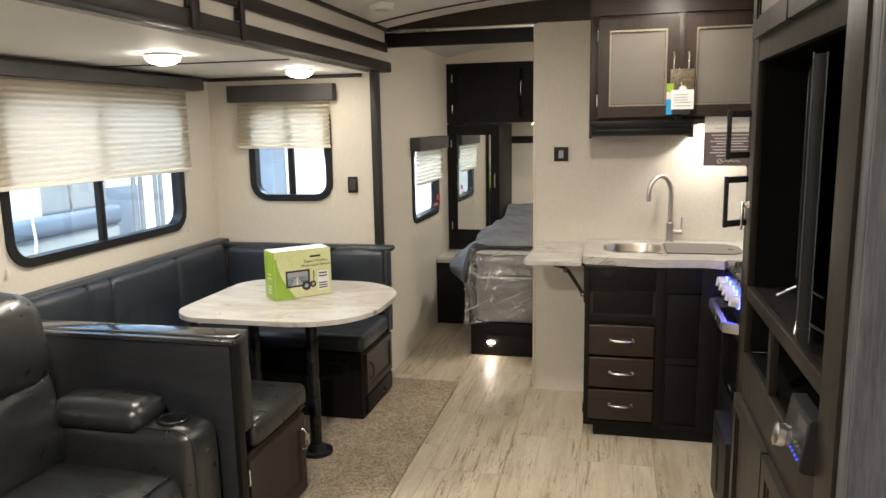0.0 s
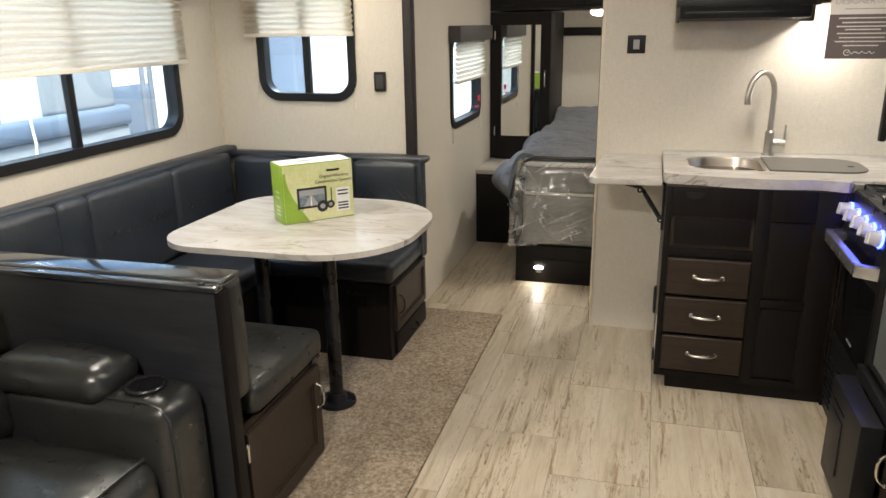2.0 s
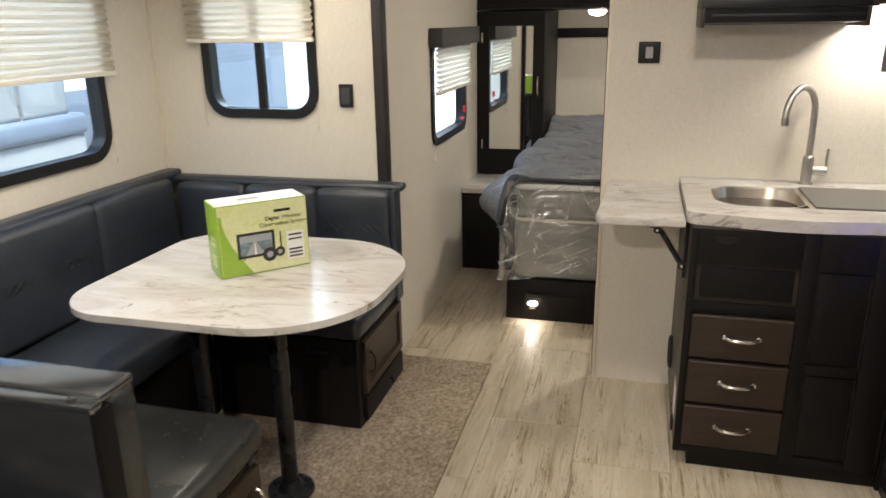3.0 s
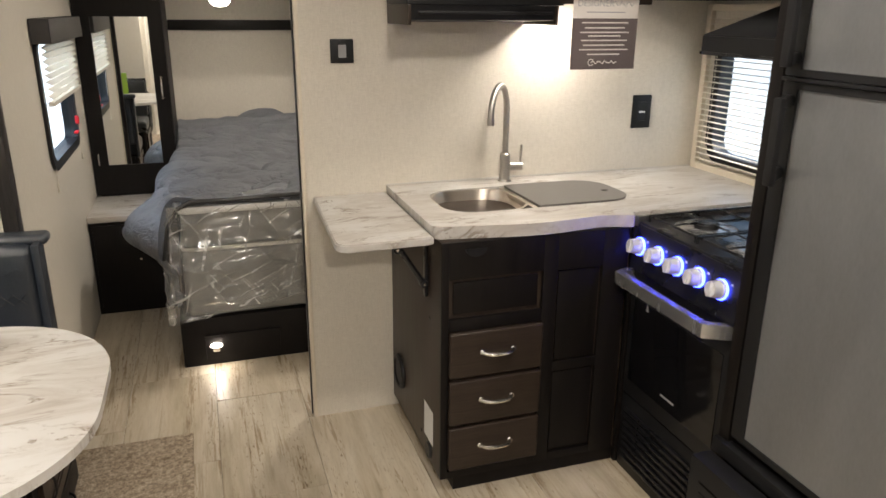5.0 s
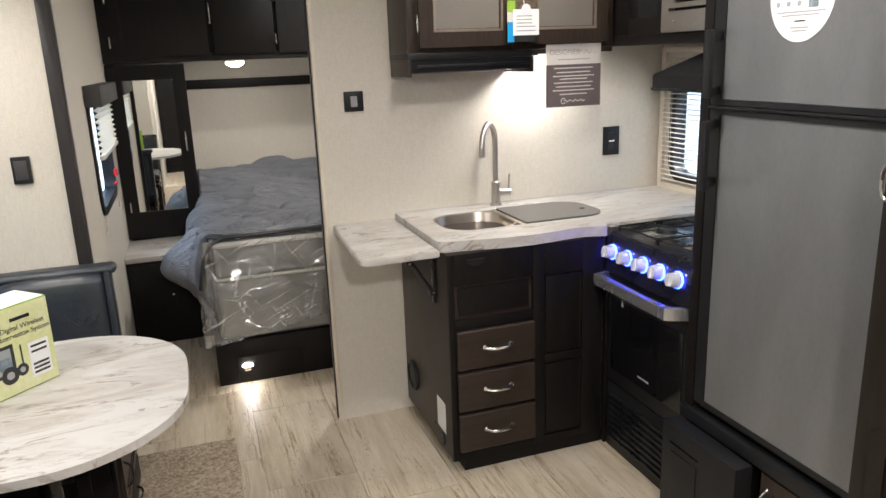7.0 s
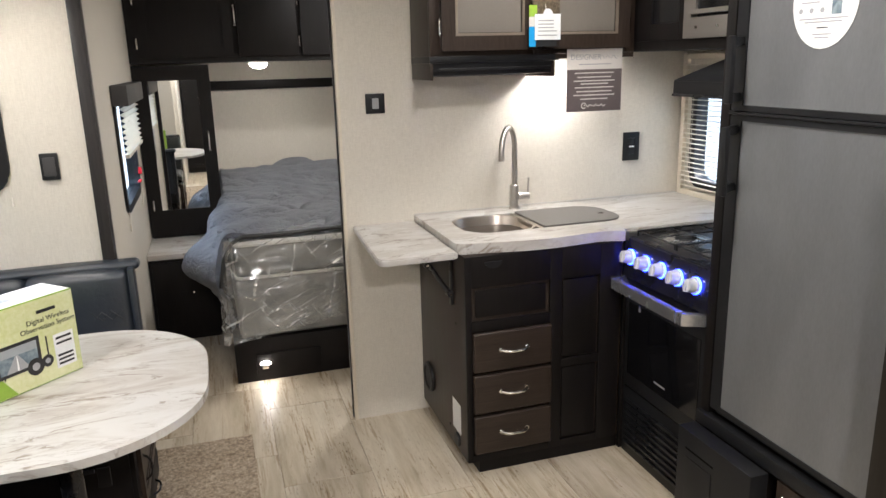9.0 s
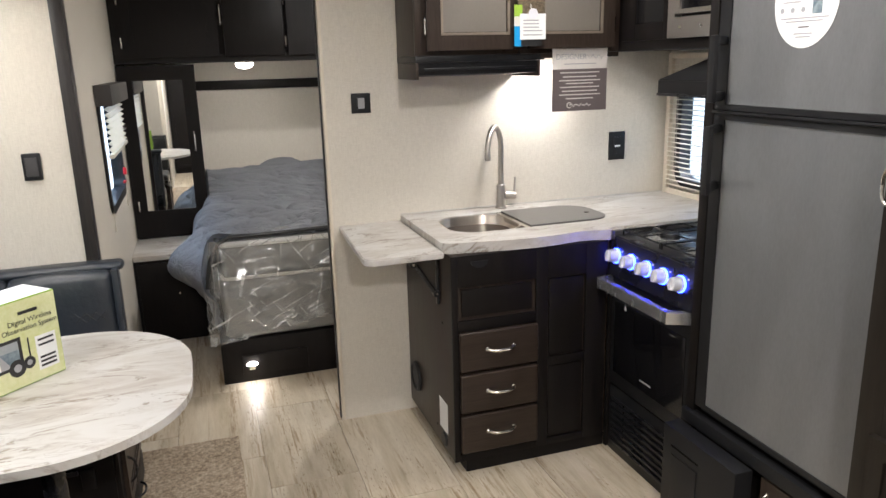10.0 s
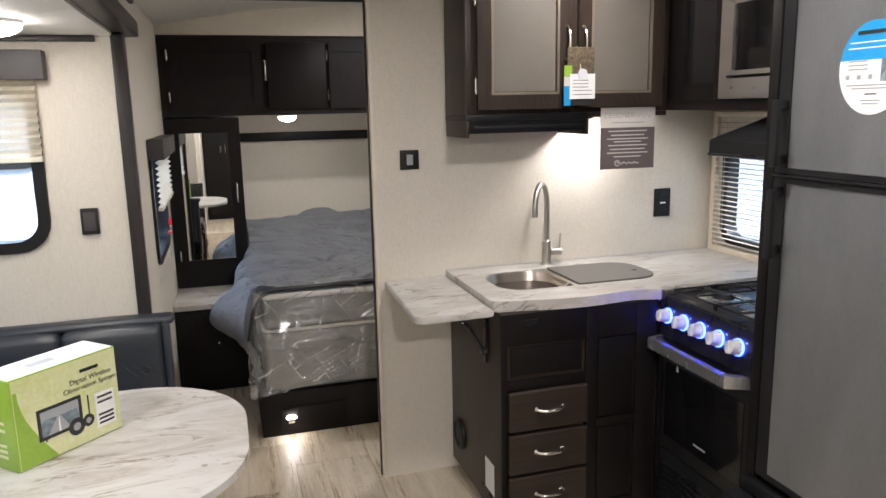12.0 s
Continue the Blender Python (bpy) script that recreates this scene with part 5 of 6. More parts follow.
for i, (z, w, mt) in enumerate(((1.798, 0.052, M_INK), (1.778, 0.075, M_WHITE), (1.764, 0.078, M_WHITE), (1.732, 0.030, M_GREYINK), (1.722, 0.030, M_GREYINK), (1.712, 0.030, M_GREYINK),
                                (1.672, 0.078, M_GREYINK), (1.664, 0.060, M_GREYINK), (1.650, 0.018, M_INK), (1.634, 0.030, M_GREYINK), (1.626, 0.024, M_GREYINK))):
    off = 0.045 if 1.70 < z < 1.74 else 0.0
    part("text_line", box(FX + 0.0015, FX + 0.0021, cy - w + off, cy + w + off, z, z + (0.010 if mt is M_INK and z > 1.7 else 0.0032)), mt, stk)
for k in range(3):
    part("icon", cyl(bmesh.new(), (FX + 0.0021, cy + 0.075 - k * 0.035, 1.694), (FX + 0.0014, cy + 0.075 - k * 0.035, 1.694), 0.0065, None, 16), M_GREYINK, stk)
part("picture", box(FX + 0.0014, FX + 0.0021, cy - 0.055, cy - 0.025, 1.682, 1.738), M_SCREEN, stk)

sr = thing("refrigerator_surround", (1.1, 2.68, 0), "espresso wood surround above and below the refrigerator", "cabinet")
part("upper_box", box(FX + 0.012, 1.42, 2.29, 2.9998, 2.060, 2.165, 0.002), M_ESP, sr)
part("side_board", box(FX + 0.008, 1.42, 3.0002, 3.040, 0.0, 2.165, 0.002), M_ESP, sr)
part("side_board", box(FX + 0.008, 1.42, 2.290, 2.326, 0.0, 2.0595, 0.002), M_ESP, sr)
part("lower_box", box(FX + 0.025, 1.42, 2.3265, 2.9998, 0.0, 0.436, 0.002), M_ESP, sr)
part("ledge", box(FX - 0.010, FX + 0.0245, 2.3265, 3.040, 0.395, 0.438, 0.003), M_BLACK, sr, "black ledge under the refrigerator")
bm = bmesh.new()
bx(bm, FX - 0.075, FX - 0.0105, 2.690, 3.040, 0.045, 0.392, 0.004)
d = part("furnace_box", bm, M_BLACK, sr, "black furnace cover standing proud")
part("cover_plate", box(FX - 0.079, FX - 0.0752, 2.860, 2.99, 0.11, 0.30, 0.002), M_BLACK, d)
part("slot", box(FX - 0.0765, FX - 0.0752, 2.855, 2.995, 0.325, 0.331, 0.0004), M_MATT, d)
d = panel_door("door", sr, "x", FX - 0.006, 2.350, 2.660, 0.060, 0.385, 0.016, M_MOCHA)
pull("handle", d, (FX - 0.006, 2.635, 0.290), "z", 0.10, (-0.026, 0, 0), 0.005)

# ---- media cabinet beside the aisle ----
UX, UY0, UY1 = 0.625, 1.282, 2.286
mu = thing("media_cabinet", (1.0, 1.8, 0), "tall mocha media cabinet with an open television recess", "cabinet")
part("carcass", box(0.922, 1.42, UY0, UY1, 0.0, 2.165, 0.002), M_UMBER, mu)
bm = bmesh.new()
for y0, y1, z0, z1 in ((UY0, 1.392, 0.0, 2.165), (2.222, UY1, 0.0, 2.165), (1.3922, 2.2218, 1.770, 2.165), (1.3922, 2.2218, 1.070, 1.108),
                       (1.3922, 2.2218, 0.0, 0.900), (1.85, 1.88, 0.9002, 1.0698)):
    bx(bm, UX, 0.645, y0, y1, z0, z1, 0.0015)
part("face_frame", bm, M_UMBER, mu)
# recess boards: the shade inside is put into their near-black colour
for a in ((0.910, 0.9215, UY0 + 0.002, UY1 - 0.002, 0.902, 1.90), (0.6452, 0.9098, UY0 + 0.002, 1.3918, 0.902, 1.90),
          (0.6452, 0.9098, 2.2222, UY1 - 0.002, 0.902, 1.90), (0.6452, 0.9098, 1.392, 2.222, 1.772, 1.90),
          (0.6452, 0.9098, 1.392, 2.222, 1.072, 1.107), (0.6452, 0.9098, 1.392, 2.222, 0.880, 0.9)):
    part("shaded_recess_board", box(*a), M_MATT, mu, "recess board coloured near-black for its shade")
part("shelf_board", box(0.6455, 0.9095, 1.3925, 2.2215, 1.1072, 1.1090), M_ESP, mu)
for y0, y1 in ((1.300, 1.786), (1.800, 2.236)):
    panel_door("upper_door", mu, "x", UX - 0.019, y0, y1, 1.832, 2.150, 0.0185, M_UMBER, M_FROST, 0.05, "smoked_panel")
    dd = panel_door("lower_door", mu, "x", UX - 0.019, y0, y1, 0.080, 0.765, 0.0185, M_UMBER)
bm = bmesh.new()
tube(bm, [(UX - 0.012 - 0.010 * math.sin(radians(a) / 2), 2.262 + 0.022 * math.cos(radians(a)), 1.317 + 0.040 * math.sin(radians(a))) for a in range(0, 361, 20)], 0.004, 8)
cyl(bm, (UX, 2.262, 1.350), (UX - 0.014, 2.262, 1.350), 0.012, 0.008, 14)
part("ring_pull", bm, M_NICKEL, mu, "oval nickel ring pull")
plate = thing("outlet_plate", (0.908, 2.12, 1.26), "white outlet plate in the recess", "wall plate")
part("plate", box(0.903, 0.9095, 1.99, 2.07, 1.255, 1.375, 0.002), M_WHITE, plate)
part("socket", box(0.901, 0.9028, 2.015, 2.045, 1.28, 1.35, 0.001), M_GREYINK, plate)
# television turned a little on its feet, away from the aisle
tv = thing("television", (0.70, 1.90, 1.109), "flat black television standing on thin feet in the recess", "television")


def turned(bm):
    bmesh.ops.rotate(bm, cent=(0.624, 1.600, 0), matrix=Matrix.Rotation(radians(-12.4), 3, "Z"), verts=bm.verts)
    return bm


part("screen", turned(box(0.624, 0.630, 1.602, 2.180, 1.150, 1.735, 0.002)), M_MATT, tv, "black screen")
part("back_shell", turned(box(0.6305, 0.650, 1.612, 2.170, 1.160, 1.725, 0.006)), M_MATT, tv)
part("bezel_edge", turned(box(0.625, 0.648, 1.596, 1.6015, 1.148, 1.737, 0.002)), M_BLACK, tv, "black edge in clear wrap")
for x0 in (0.6225, 0.6485):
    part("wrap_fold", turned(box(x0, x0 + 0.0022, 1.5935, 1.6012, 1.120, 1.740, 0.0008)), M_BEZEL, tv, "shiny fold of clear wrap")
part("bezel_edge", turned(box(0.622, 0.6238, 2.165, 2.178, 1.150, 1.735, 0.0005)), M_BEZEL, tv, "shiny wrapped edge")
for y, x0 in ((1.70, 0.622), (2.10, 0.575)):
    bm = bmesh.new()
    tube(bm, [(x0, y - 0.02, 1.114), (0.627, y, 1.142), (0.634, y, 1.160), (0.641, y, 1.142), (0.695, y - 0.01, 1.114)], 0.0035, 8)
    part("foot", turned(bm), M_KNOB, tv, "thin silver foot")
rd = thing("car_stereo", (0.60, 1.50, 0.90), "black stereo with a silver volume knob, tilted out of the cabinet", "stereo")
prof = ((0.6449, 0.902), (0.6449, 1.015), (0.614, 1.015), (0.597, 0.912), (0.605, 0.902))
bm = bmesh.new()
v0 = [bm.verts.new((x, 1.394, z)) for x, z in prof]
v1 = [bm.verts.new((x, 1.560, z)) for x, z in prof]
for k in range(5):
    bm.faces.new((v0[k], v0[(k + 1) % 5], v1[(k + 1) % 5], v1[k]))
bm.faces.new(v0), bm.faces.new(v1)
bmesh.ops.bevel(bm, geom=bm.edges[:], offset=0.002, segments=2, affect="EDGES")
part("case", bm, M_BLACK, rd)
d = Vector((-0.984, 0, 0.18))
c = Vector((0.6005, 1.510, 0.935))
bm = bmesh.new()
cyl(bm, c, c + d * 0.008, 0.024, 0.024, 26)
cyl(bm, c + d * 0.010, c + d * 0.026, 0.027, 0.026, 26)
cyl(bm, c + d * 0.026, c + d * 0.030, 0.026, 0.018, 26)
part("volume_knob", bm, M_STEEL, rd, "silver volume knob")
part("display", slab(bmesh.new(), [(0.6118, 1.003), (0.6075, 0.977), (0.6065, 0.977), (0.6108, 1.003)], "y", 1.405, 1.475), M_VALANCE, rd, "dark display strip")
for k in range(4):
    cc = Vector((0.6015, 1.410 + k * 0.020, 0.945))
    part("button", cyl(bmesh.new(), cc, cc + d * 0.004, 0.006, 0.005, 12), M_VALANCE, rd)
    cc = Vector((0.5985, 1.415 + k * 0.020, 0.925))
    part("button", cyl(bmesh.new(), cc, cc + d * 0.003, 0.004, 0.003, 12), M_BLUEDIM, rd, "dim blue lit button")

# partition end clad in grey planks, next to the media cabinet
part_wall = single("wall_partition", box(0.662, XR - 0.002, 1.235, 1.279, 0, 2.19), M_GREYWOOD, "partition clad in grey wood-look boards", "wall", kind="structure")
for i in range(9):
    x0 = 0.632 + i * 0.09
    part("board", box(x0 + 0.001, min(x0 + 0.089, XR - 0.003), 1.223, 1.2345, 0.0, 2.19, 0.002), M_GREYWOOD, part_wall)
part("board", box(0.632, 0.6615, 1.235, 1.279, 0.0, 2.19, 0.002), M_GREYWOOD, part_wall)

# wardrobe behind the sofa, made up to give the bedroom mirror a dark reflection
rw = thing("added_rear_wardrobe", (-0.82, -1.3, 0), "tall dark wardrobe added at the rear wall to darken the mirror", "wardrobe")
part("body", box(XB + 0.01, -0.52, YB + 0.002, -1.06, 0.0, 2.17, 0.002), M_ESP, rw)
for x0, x1 in ((XB + 0.02, -0.825), (-0.815, -0.53)):
    d = panel_door("door", rw, "y", -1.0405, x0, x1, 0.08, 2.10, -0.019, M_ESP)
    pull("handle", d, (x1 - 0.03 if x0 < -1 else x0 + 0.03, -1.0405, 1.1), "z", 0.11, (0, 0.024, 0), 0.005)

# ---- dinette ----
DXF = -1.090   # aisle face of the benches


def bench_base(name, y0, y1, x0, label):
    b = thing(name, ((x0 + DXF) / 2, (y0 + y1) / 2, 0.014), label, "bench", "dinette benches")
    part("base", box(x0, DXF - 0.016, y0, y1, 0.015, 0.390, 0.003), M_ESP, b, "espresso wood base")
    return b


fb = bench_base("dinette_bench", 3.512, 4.032, SX + 0.52, "dinette bench with black vinyl cushions beside the small window")
bm = bmesh.new()
bx(bm, DXF - 0.0158, DXF, 3.512, 3.565, 0.015, 0.390, 0.0015)
bx(bm, DXF - 0.0158, DXF, 4.010, 4.032, 0.015, 0.390, 0.0015)
bx(bm, DXF - 0.0158, DXF, 3.5652, 4.0098, 0.368, 0.390, 0.0015)
bx(bm, DXF - 0.0158, DXF, 3.5652, 4.0098, 0.125, 0.150, 0.0015)
bx(bm, DXF - 0.0158, DXF, 3.5652, 4.0098, 0.015, 0.035, 0.0015)
part("face_frame", bm, M_ESP, fb)
d = panel_door("door", fb, "x", DXF + 0.016, 3.560, 4.015, 0.146, 0.372, -0.0155, M_MOCHAY, None, 0.035)
pull("handle", d, (DXF + 0.016, 3.600, 0.270), "z", 0.095, (0.024, 0, 0), 0.004, M_BLKMETAL)
d = part("drawer", box(DXF - 0.0005, DXF + 0.015, 3.560, 4.015, 0.030, 0.128, 0.004), M_ESP, fb, "low espresso drawer")
pull("handle", d, (DXF + 0.015, 3.79, 0.080), "y", 0.10, (0.022, 0, 0), 0.004, M_BLKMETAL)
part("seat_cushion", cushion(SX + 0.10, -1.075, 3.500, 3.985, 0.394, 0.490, 0.028, 0.010, 5, 1), M_LEATHER, fb, "black vinyl seat cushion")
for k, (x0, x1) in enumerate(((-2.115, -1.775), (-1.772, -1.435), (-1.432, -1.090))):
    part("back_cushion", cushion(x0, x1, 3.955, 4.034, 0.49, 0.875, 0.024, 0.012, 5, 3 + k), M_LEATHER, fb, "black vinyl back cushion")
bm = bmesh.new()
part("end_panel", box(-1.088, -1.066, 3.950, 4.033, 0.39, 0.884, 0.005), M_LEATHER, fb)
part("top_roll", cushion(-2.20, -1.052, 4.0, 4.078, 0.868, 0.900, 0.014, 0.004, 4, 9), M_LEATHER, fb, "black vinyl top roll")
part("seat_latch", box(-1.30, -1.21, 3.492, 3.512, 0.335, 0.350, 0.003), M_BLKMETAL, fb)
part("socket_box", box(-1.205, -1.165, 3.500, 3.5118, 0.275, 0.345, 0.003), M_BLACK, fb)
# diamond stitching on the back cushions
for x0, x1 in ((-1.74, -1.47), (-1.40, -1.12)):
    bm = bmesh.new()
    n = 4
    w = (x1 - x0) / n
    for k in range(n):
        tube(bm, [(x0 + k * w, 3.9455, 0.70), (x0 + (k + 0.5) * w, 3.9445, 0.735), (x0 + (k + 1) * w, 3.9455, 0.70)], 0.0018, 5)
        tube(bm, [(x0 + k * w, 3.9455, 0.735), (x0 + (k + 0.5) * w, 3.9445, 0.70), (x0 + (k + 1) * w, 3.9455, 0.735)], 0.0018, 5)
    part("stitching", bm, M_LEATHER_G, fb)

bb = thing("dinette_bench", (-2.0, 3.1, 0.014), "long dinette bench with black vinyl cushions along the window wall", "bench", "dinette benches")
part("base", box(SX + 0.004, SX + 0.516, 2.80, 3.508, 0.015, 0.390, 0.003), M_ESP, bb, "espresso wood base")
part("seat_cushion", cushion(SX + 0.10, SX + 0.56, 2.765, 3.498, 0.394, 0.490, 0.028, 0.010, 5, 12), M_LEATHER, bb, "black vinyl seat cushion")
for k, (y0, y1) in enumerate(((2.30, 2.735), (2.738, 2.90), (2.903, 3.45), (3.453, 3.952))):
    part("back_cushion", cushion(SX + 0.030, SX + 0.118, y0, y1, 0.49, 0.900, 0.026, 0.012, 5, 15 + k), M_LEATHER, bb, "black vinyl back cushion")
part("top_roll", cushion(SX + 0.003, SX + 0.085, 2.25, 4.077, 0.885, 0.925, 0.016, 0.004, 5, 21), M_LEATHER, bb, "black vinyl top roll")
for y0, y1 in ((2.95, 3.38), (3.50, 3.90)):
    bm = bmesh.new()
    n, w = 5, (y1 - y0) / 5
    for k in range(n):
        for a, b2 in ((0.70, 0.735), (0.735, 0.70)):
            tube(bm, [(SX + 0.1285, y0 + k * w, a), (SX + 0.130, y0 + (k + 0.5) * w, b2), (SX + 0.1285, y0 + (k + 1) * w, a)], 0.0018, 5)
    part("stitching", bm, M_LEATHER_G, bb)

nb = thing("dinette_bench", (-1.65, 2.5, 0.014), "dinette bench behind the recliner, black vinyl over mocha wood", "bench", "dinette benches")
part("base", box(SX + 0.004, DXF - 0.016, 2.205, 2.725, 0.015, 0.392, 0.003), M_ESP, nb, "espresso wood base")
bm = bmesh.new()
bx(bm, DXF - 0.0158, DXF, 2.205, 2.235, 0.015, 0.392, 0.0015)
bx(bm, DXF - 0.0158, DXF, 2.705, 2.725, 0.015, 0.392, 0.0015)
bx(bm, DXF - 0.0158, DXF, 2.2352, 2.7048, 0.372, 0.392, 0.0015)
bx(bm, DXF - 0.0158, DXF, 2.2352, 2.7048, 0.015, 0.035, 0.0015)
part("face_frame", bm, M_MOCHAY, nb)
d = panel_door("door", nb, "x", DXF + 0.016, 2.225, 2.715, 0.030, 0.376, -0.0155, M_MOCHAY, None, 0.05)
pull("handle", d, (DXF + 0.016, 2.690, 0.265), "z", 0.09, (0.024, 0, 0), 0.0045)
hinge(nb, (DXF + 0.012, 2.222, 0.315), None)
hinge(nb, (DXF + 0.012, 2.222, 0.09), None)
part("seat_cushion", cushion(SX + 0.10, -1.078, 2.285, 2.765, 0.396, 0.500, 0.030, 0.012, 6, 31), M_LEATHER_G, nb, "charcoal vinyl seat cushion")
part("seat_strap", box(-1.0795, -1.071, 2.66, 2.72, 0.403, 0.418, 0.002), M_BLKMETAL, nb)
part("back_cushion", cushion(SX + 0.11, -1.082, 2.205, 2.292, 0.49, 0.862, 0.024, 0.008, 6, 33), M_LEATHER_G, nb, "charcoal vinyl back cushion")
part("back_board", box(SX + 0.004, -1.092, 2.160, 2.203, 0.015, 0.852, 0.004), M_TRIMX, nb, "espresso wood back board")
part("end_post", box(-1.0915, -1.072, 2.158, 2.205, 0.015, 0.850, 0.003), M_ESP, nb)
part("cap_rail", box(SX + 0.10, -1.074, 2.148, 2.180, 0.850, 0.868, 0.005, 3), M_CAP, nb, "shiny vinyl cap rail")
part("cap_rail", box(SX + 0.10, -1.082, 2.183, 2.286, 0.853, 0.874, 0.008, 3), M_CAP, nb, "shiny vinyl cap rail")
bm = bmesh.new()
for x in (-1.13,):
    cyl(bm, (x, 2.165, 0.868), (x, 2.165, 0.873), 0.010, 0.008, 12)
part("stud", bm, M_BLKMETAL, nb)

tb = thing("dinette_table", (-1.28, 3.16, 0.014), "oval-cornered marble-look dinette table on two black posts", "table")
bm = bmesh.new()
TX0, TX1, TY0, TY1 = -1.760, -0.818, 2.740, 3.600
edge2 = []
for cx, cy, rr, a0 in ((TX1, TY1, 0.34, 0), (TX0, TY1, 0.20, 90), (TX0, TY0, 0.20, 180), (TX1, TY0, 0.34, 270)):
    ux, uy = (cx - rr if cx == TX1 else cx + rr), (cy - rr if cy == TY1 else cy + rr)
    edge2 += [(ux + rr * math.cos(radians(a0 + 90 * k / 14)), uy + rr * math.sin(radians(a0 + 90 * k / 14))) for k in range(15)]
slab(bm, edge2, "z", 0.752, 0.774, 0.0095)
part("tabletop", bm, M_MARBLE, tb, "white marble-look top")
for x, y in ((-1.185, 3.085), (-1.53, 3.16)):
    bm = bmesh.new()
    cyl(bm, (x, y, 0.030), (x, y, 0.744), 0.029, None, 24)
    leg = part("post", bm, M_BLKMETAL, tb, "black steel post")
    bm = bmesh.new()
    cyl(bm, (x, y, 0.015), (x, y, 0.030), 0.082, 0.078, 28)
    cyl(bm, (x, y, 0.030), (x, y, 0.060), 0.048, 0.032, 24)
    for k in range(6):
        a = k * math.pi / 3
        cyl(bm, (x + 0.064 * math.cos(a), y + 0.064 * math.sin(a), 0.030), (x + 0.064 * math.cos(a), y + 0.064 * math.sin(a), 0.035), 0.007, 0.005, 8)
    part("floor_flange", bm, M_BLKMETAL, leg, "black floor flange with screws")
    bm = bmesh.new()
    cyl(bm, (x, y, 0.7445), (x, y, 0.7515), 0.075, None, 24)
    part("top_flange", bm, M_BLKMETAL, leg)

# boxed camera kit on the table
kit = thing("product_box", (-1.33, 3.24, 0.774), "lime green cardboard product box with a printed camera kit", "box")
f, r, l = Vector((-1.366, 3.085, 0)), Vector((-1.156, 3.302, 0)), Vector((-1.456, 3.175, 0))
along, side = (r - f).normalized(), (l - f).normalized()
L, Wd, H = 0.302, 0.125, 0.238
KM = Matrix((along, Vector((0, 0, 1)), along.cross(Vector((0, 0, 1))))).transposed().to_4x4()
KM.translation = f + Vector((0, 0, 0.775))


def kit_box(u0, u1, v0, v1, w0, w1, bev=0.0):
    """Box coordinates: u along the printed face, v up, w out of the face."""
    bm = box(u0, u1, v0, v1, w0, w1, bev)
    bmesh.ops.transform(bm, matrix=KM, verts=bm.verts)
    return bm


part("carton", kit_box(0, L, 0, H, -Wd, 0, 0.002), M_GREEN, kit)
part("printed_face", kit_box(0.006, L - 0.002, 0.003, H - 0.003, 0.0003, 0.0010), M_BOXFACE, kit, "pale lime printed face")
part("top_panel", kit_box(0.004, L - 0.004, H + 0.0003, H + 0.001, -Wd + 0.004, -0.003), M_WHITE, kit, "white top panel")
bm = bmesh.new()
vs = [bm.verts.new(KM @ Vector((0.007 + u, v, 0.0013))) for u, v in [(0, 0.004), (0.10, 0.004)] + [(0.10 - 0.09 * math.sin(k / 8 * 1.5708), 0.004 + 0.20 * (k / 8)) for k in range(1, 9)] + [(0, 0.204)]]
bm.faces.new(vs)
part("green_swoosh", bm, M_GREEN, kit)
def kit_frame(u0, u1, v0, v1, w, name, mt, parent):
    return part(name, kit_box(u0, u1, v0, v1, 0.0015, w), mt, parent)
mon = kit_frame(0.060, 0.185, 0.056, 0.140, 0.0022, "monitor_print", M_INK, kit)


def kit_flat(name, pts, w, mt):
    """A flat printed shape on the box face."""
    flat = bmesh.new()
    flat.faces.new([flat.verts.new(KM @ Vector((u, v, w))) for u, v in pts])
    return part(name, flat, mt, mon, smooth=False)


kit_flat("sky_print", [(0.069, 0.108), (0.176, 0.108), (0.176, 0.131), (0.069, 0.131)], 0.00225, M_CANVAS)
kit_flat("field_print", [(0.069, 0.065), (0.176, 0.065), (0.176, 0.108), (0.069, 0.108)], 0.00225, M_SCREEN)
kit_flat("road_print", [(0.085, 0.065), (0.150, 0.065), (0.122, 0.108), (0.114, 0.108)], 0.0025, M_GREYINK)
kit_flat("line_print", [(0.115, 0.065), (0.121, 0.065), (0.119, 0.104), (0.117, 0.104)], 0.0027, M_WHITE)
for k, (u, v, rr) in enumerate(((0.165, 0.058, 0.024), (0.200, 0.062, 0.017))):
    bm = bmesh.new()
    cyl(bm, KM @ Vector((u, v, 0.0023)), KM @ Vector((u, v, 0.003)), rr, None, 20)
    part("camera_print", bm, M_INK, kit)
    bm = bmesh.new()
    cyl(bm, KM @ Vector((u, v, 0.0031)), KM @ Vector((u, v, 0.0035)), rr * 0.45, None, 16)
    part("lens_print", bm, M_GREYINK, kit)
part("antenna_print", kit_box(0.203, 0.207, 0.075, 0.130, 0.0015, 0.0021), M_INK, kit)
part("bracket_print", kit_box(0.077, 0.081, 0.050, 0.110, 0.0015, 0.0021), M_INK, kit)
kit_frame(0.225, 0.285, 0.028, 0.125, 0.0020, "info_panel", M_WHITE, kit)
for v in (0.110, 0.095, 0.060, 0.048, 0.036):
    part("text_line", kit_box(0.232, 0.278, v, v + 0.006, 0.0021, 0.0026), M_INK, kit)
KR = KM.to_3x3().to_4x4()
for text, u, v, s in (("Digital Wireless", 0.158, 0.172, 0.0195), ("Observation System", 0.138, 0.152, 0.0195)):
    words(text, s, KM @ Vector((u, v, 0.0015)), KR, M_INK, kit, 0.0003)
part("name_bar", kit_box(0.190, 0.245, 0.197, 0.206, 0.0015, 0.0021), M_INK, kit)
part("name_bar", kit_box(0.09, 0.16, H + 0.0011, H + 0.0016, -0.075, -0.045), M_GREYINK, kit)
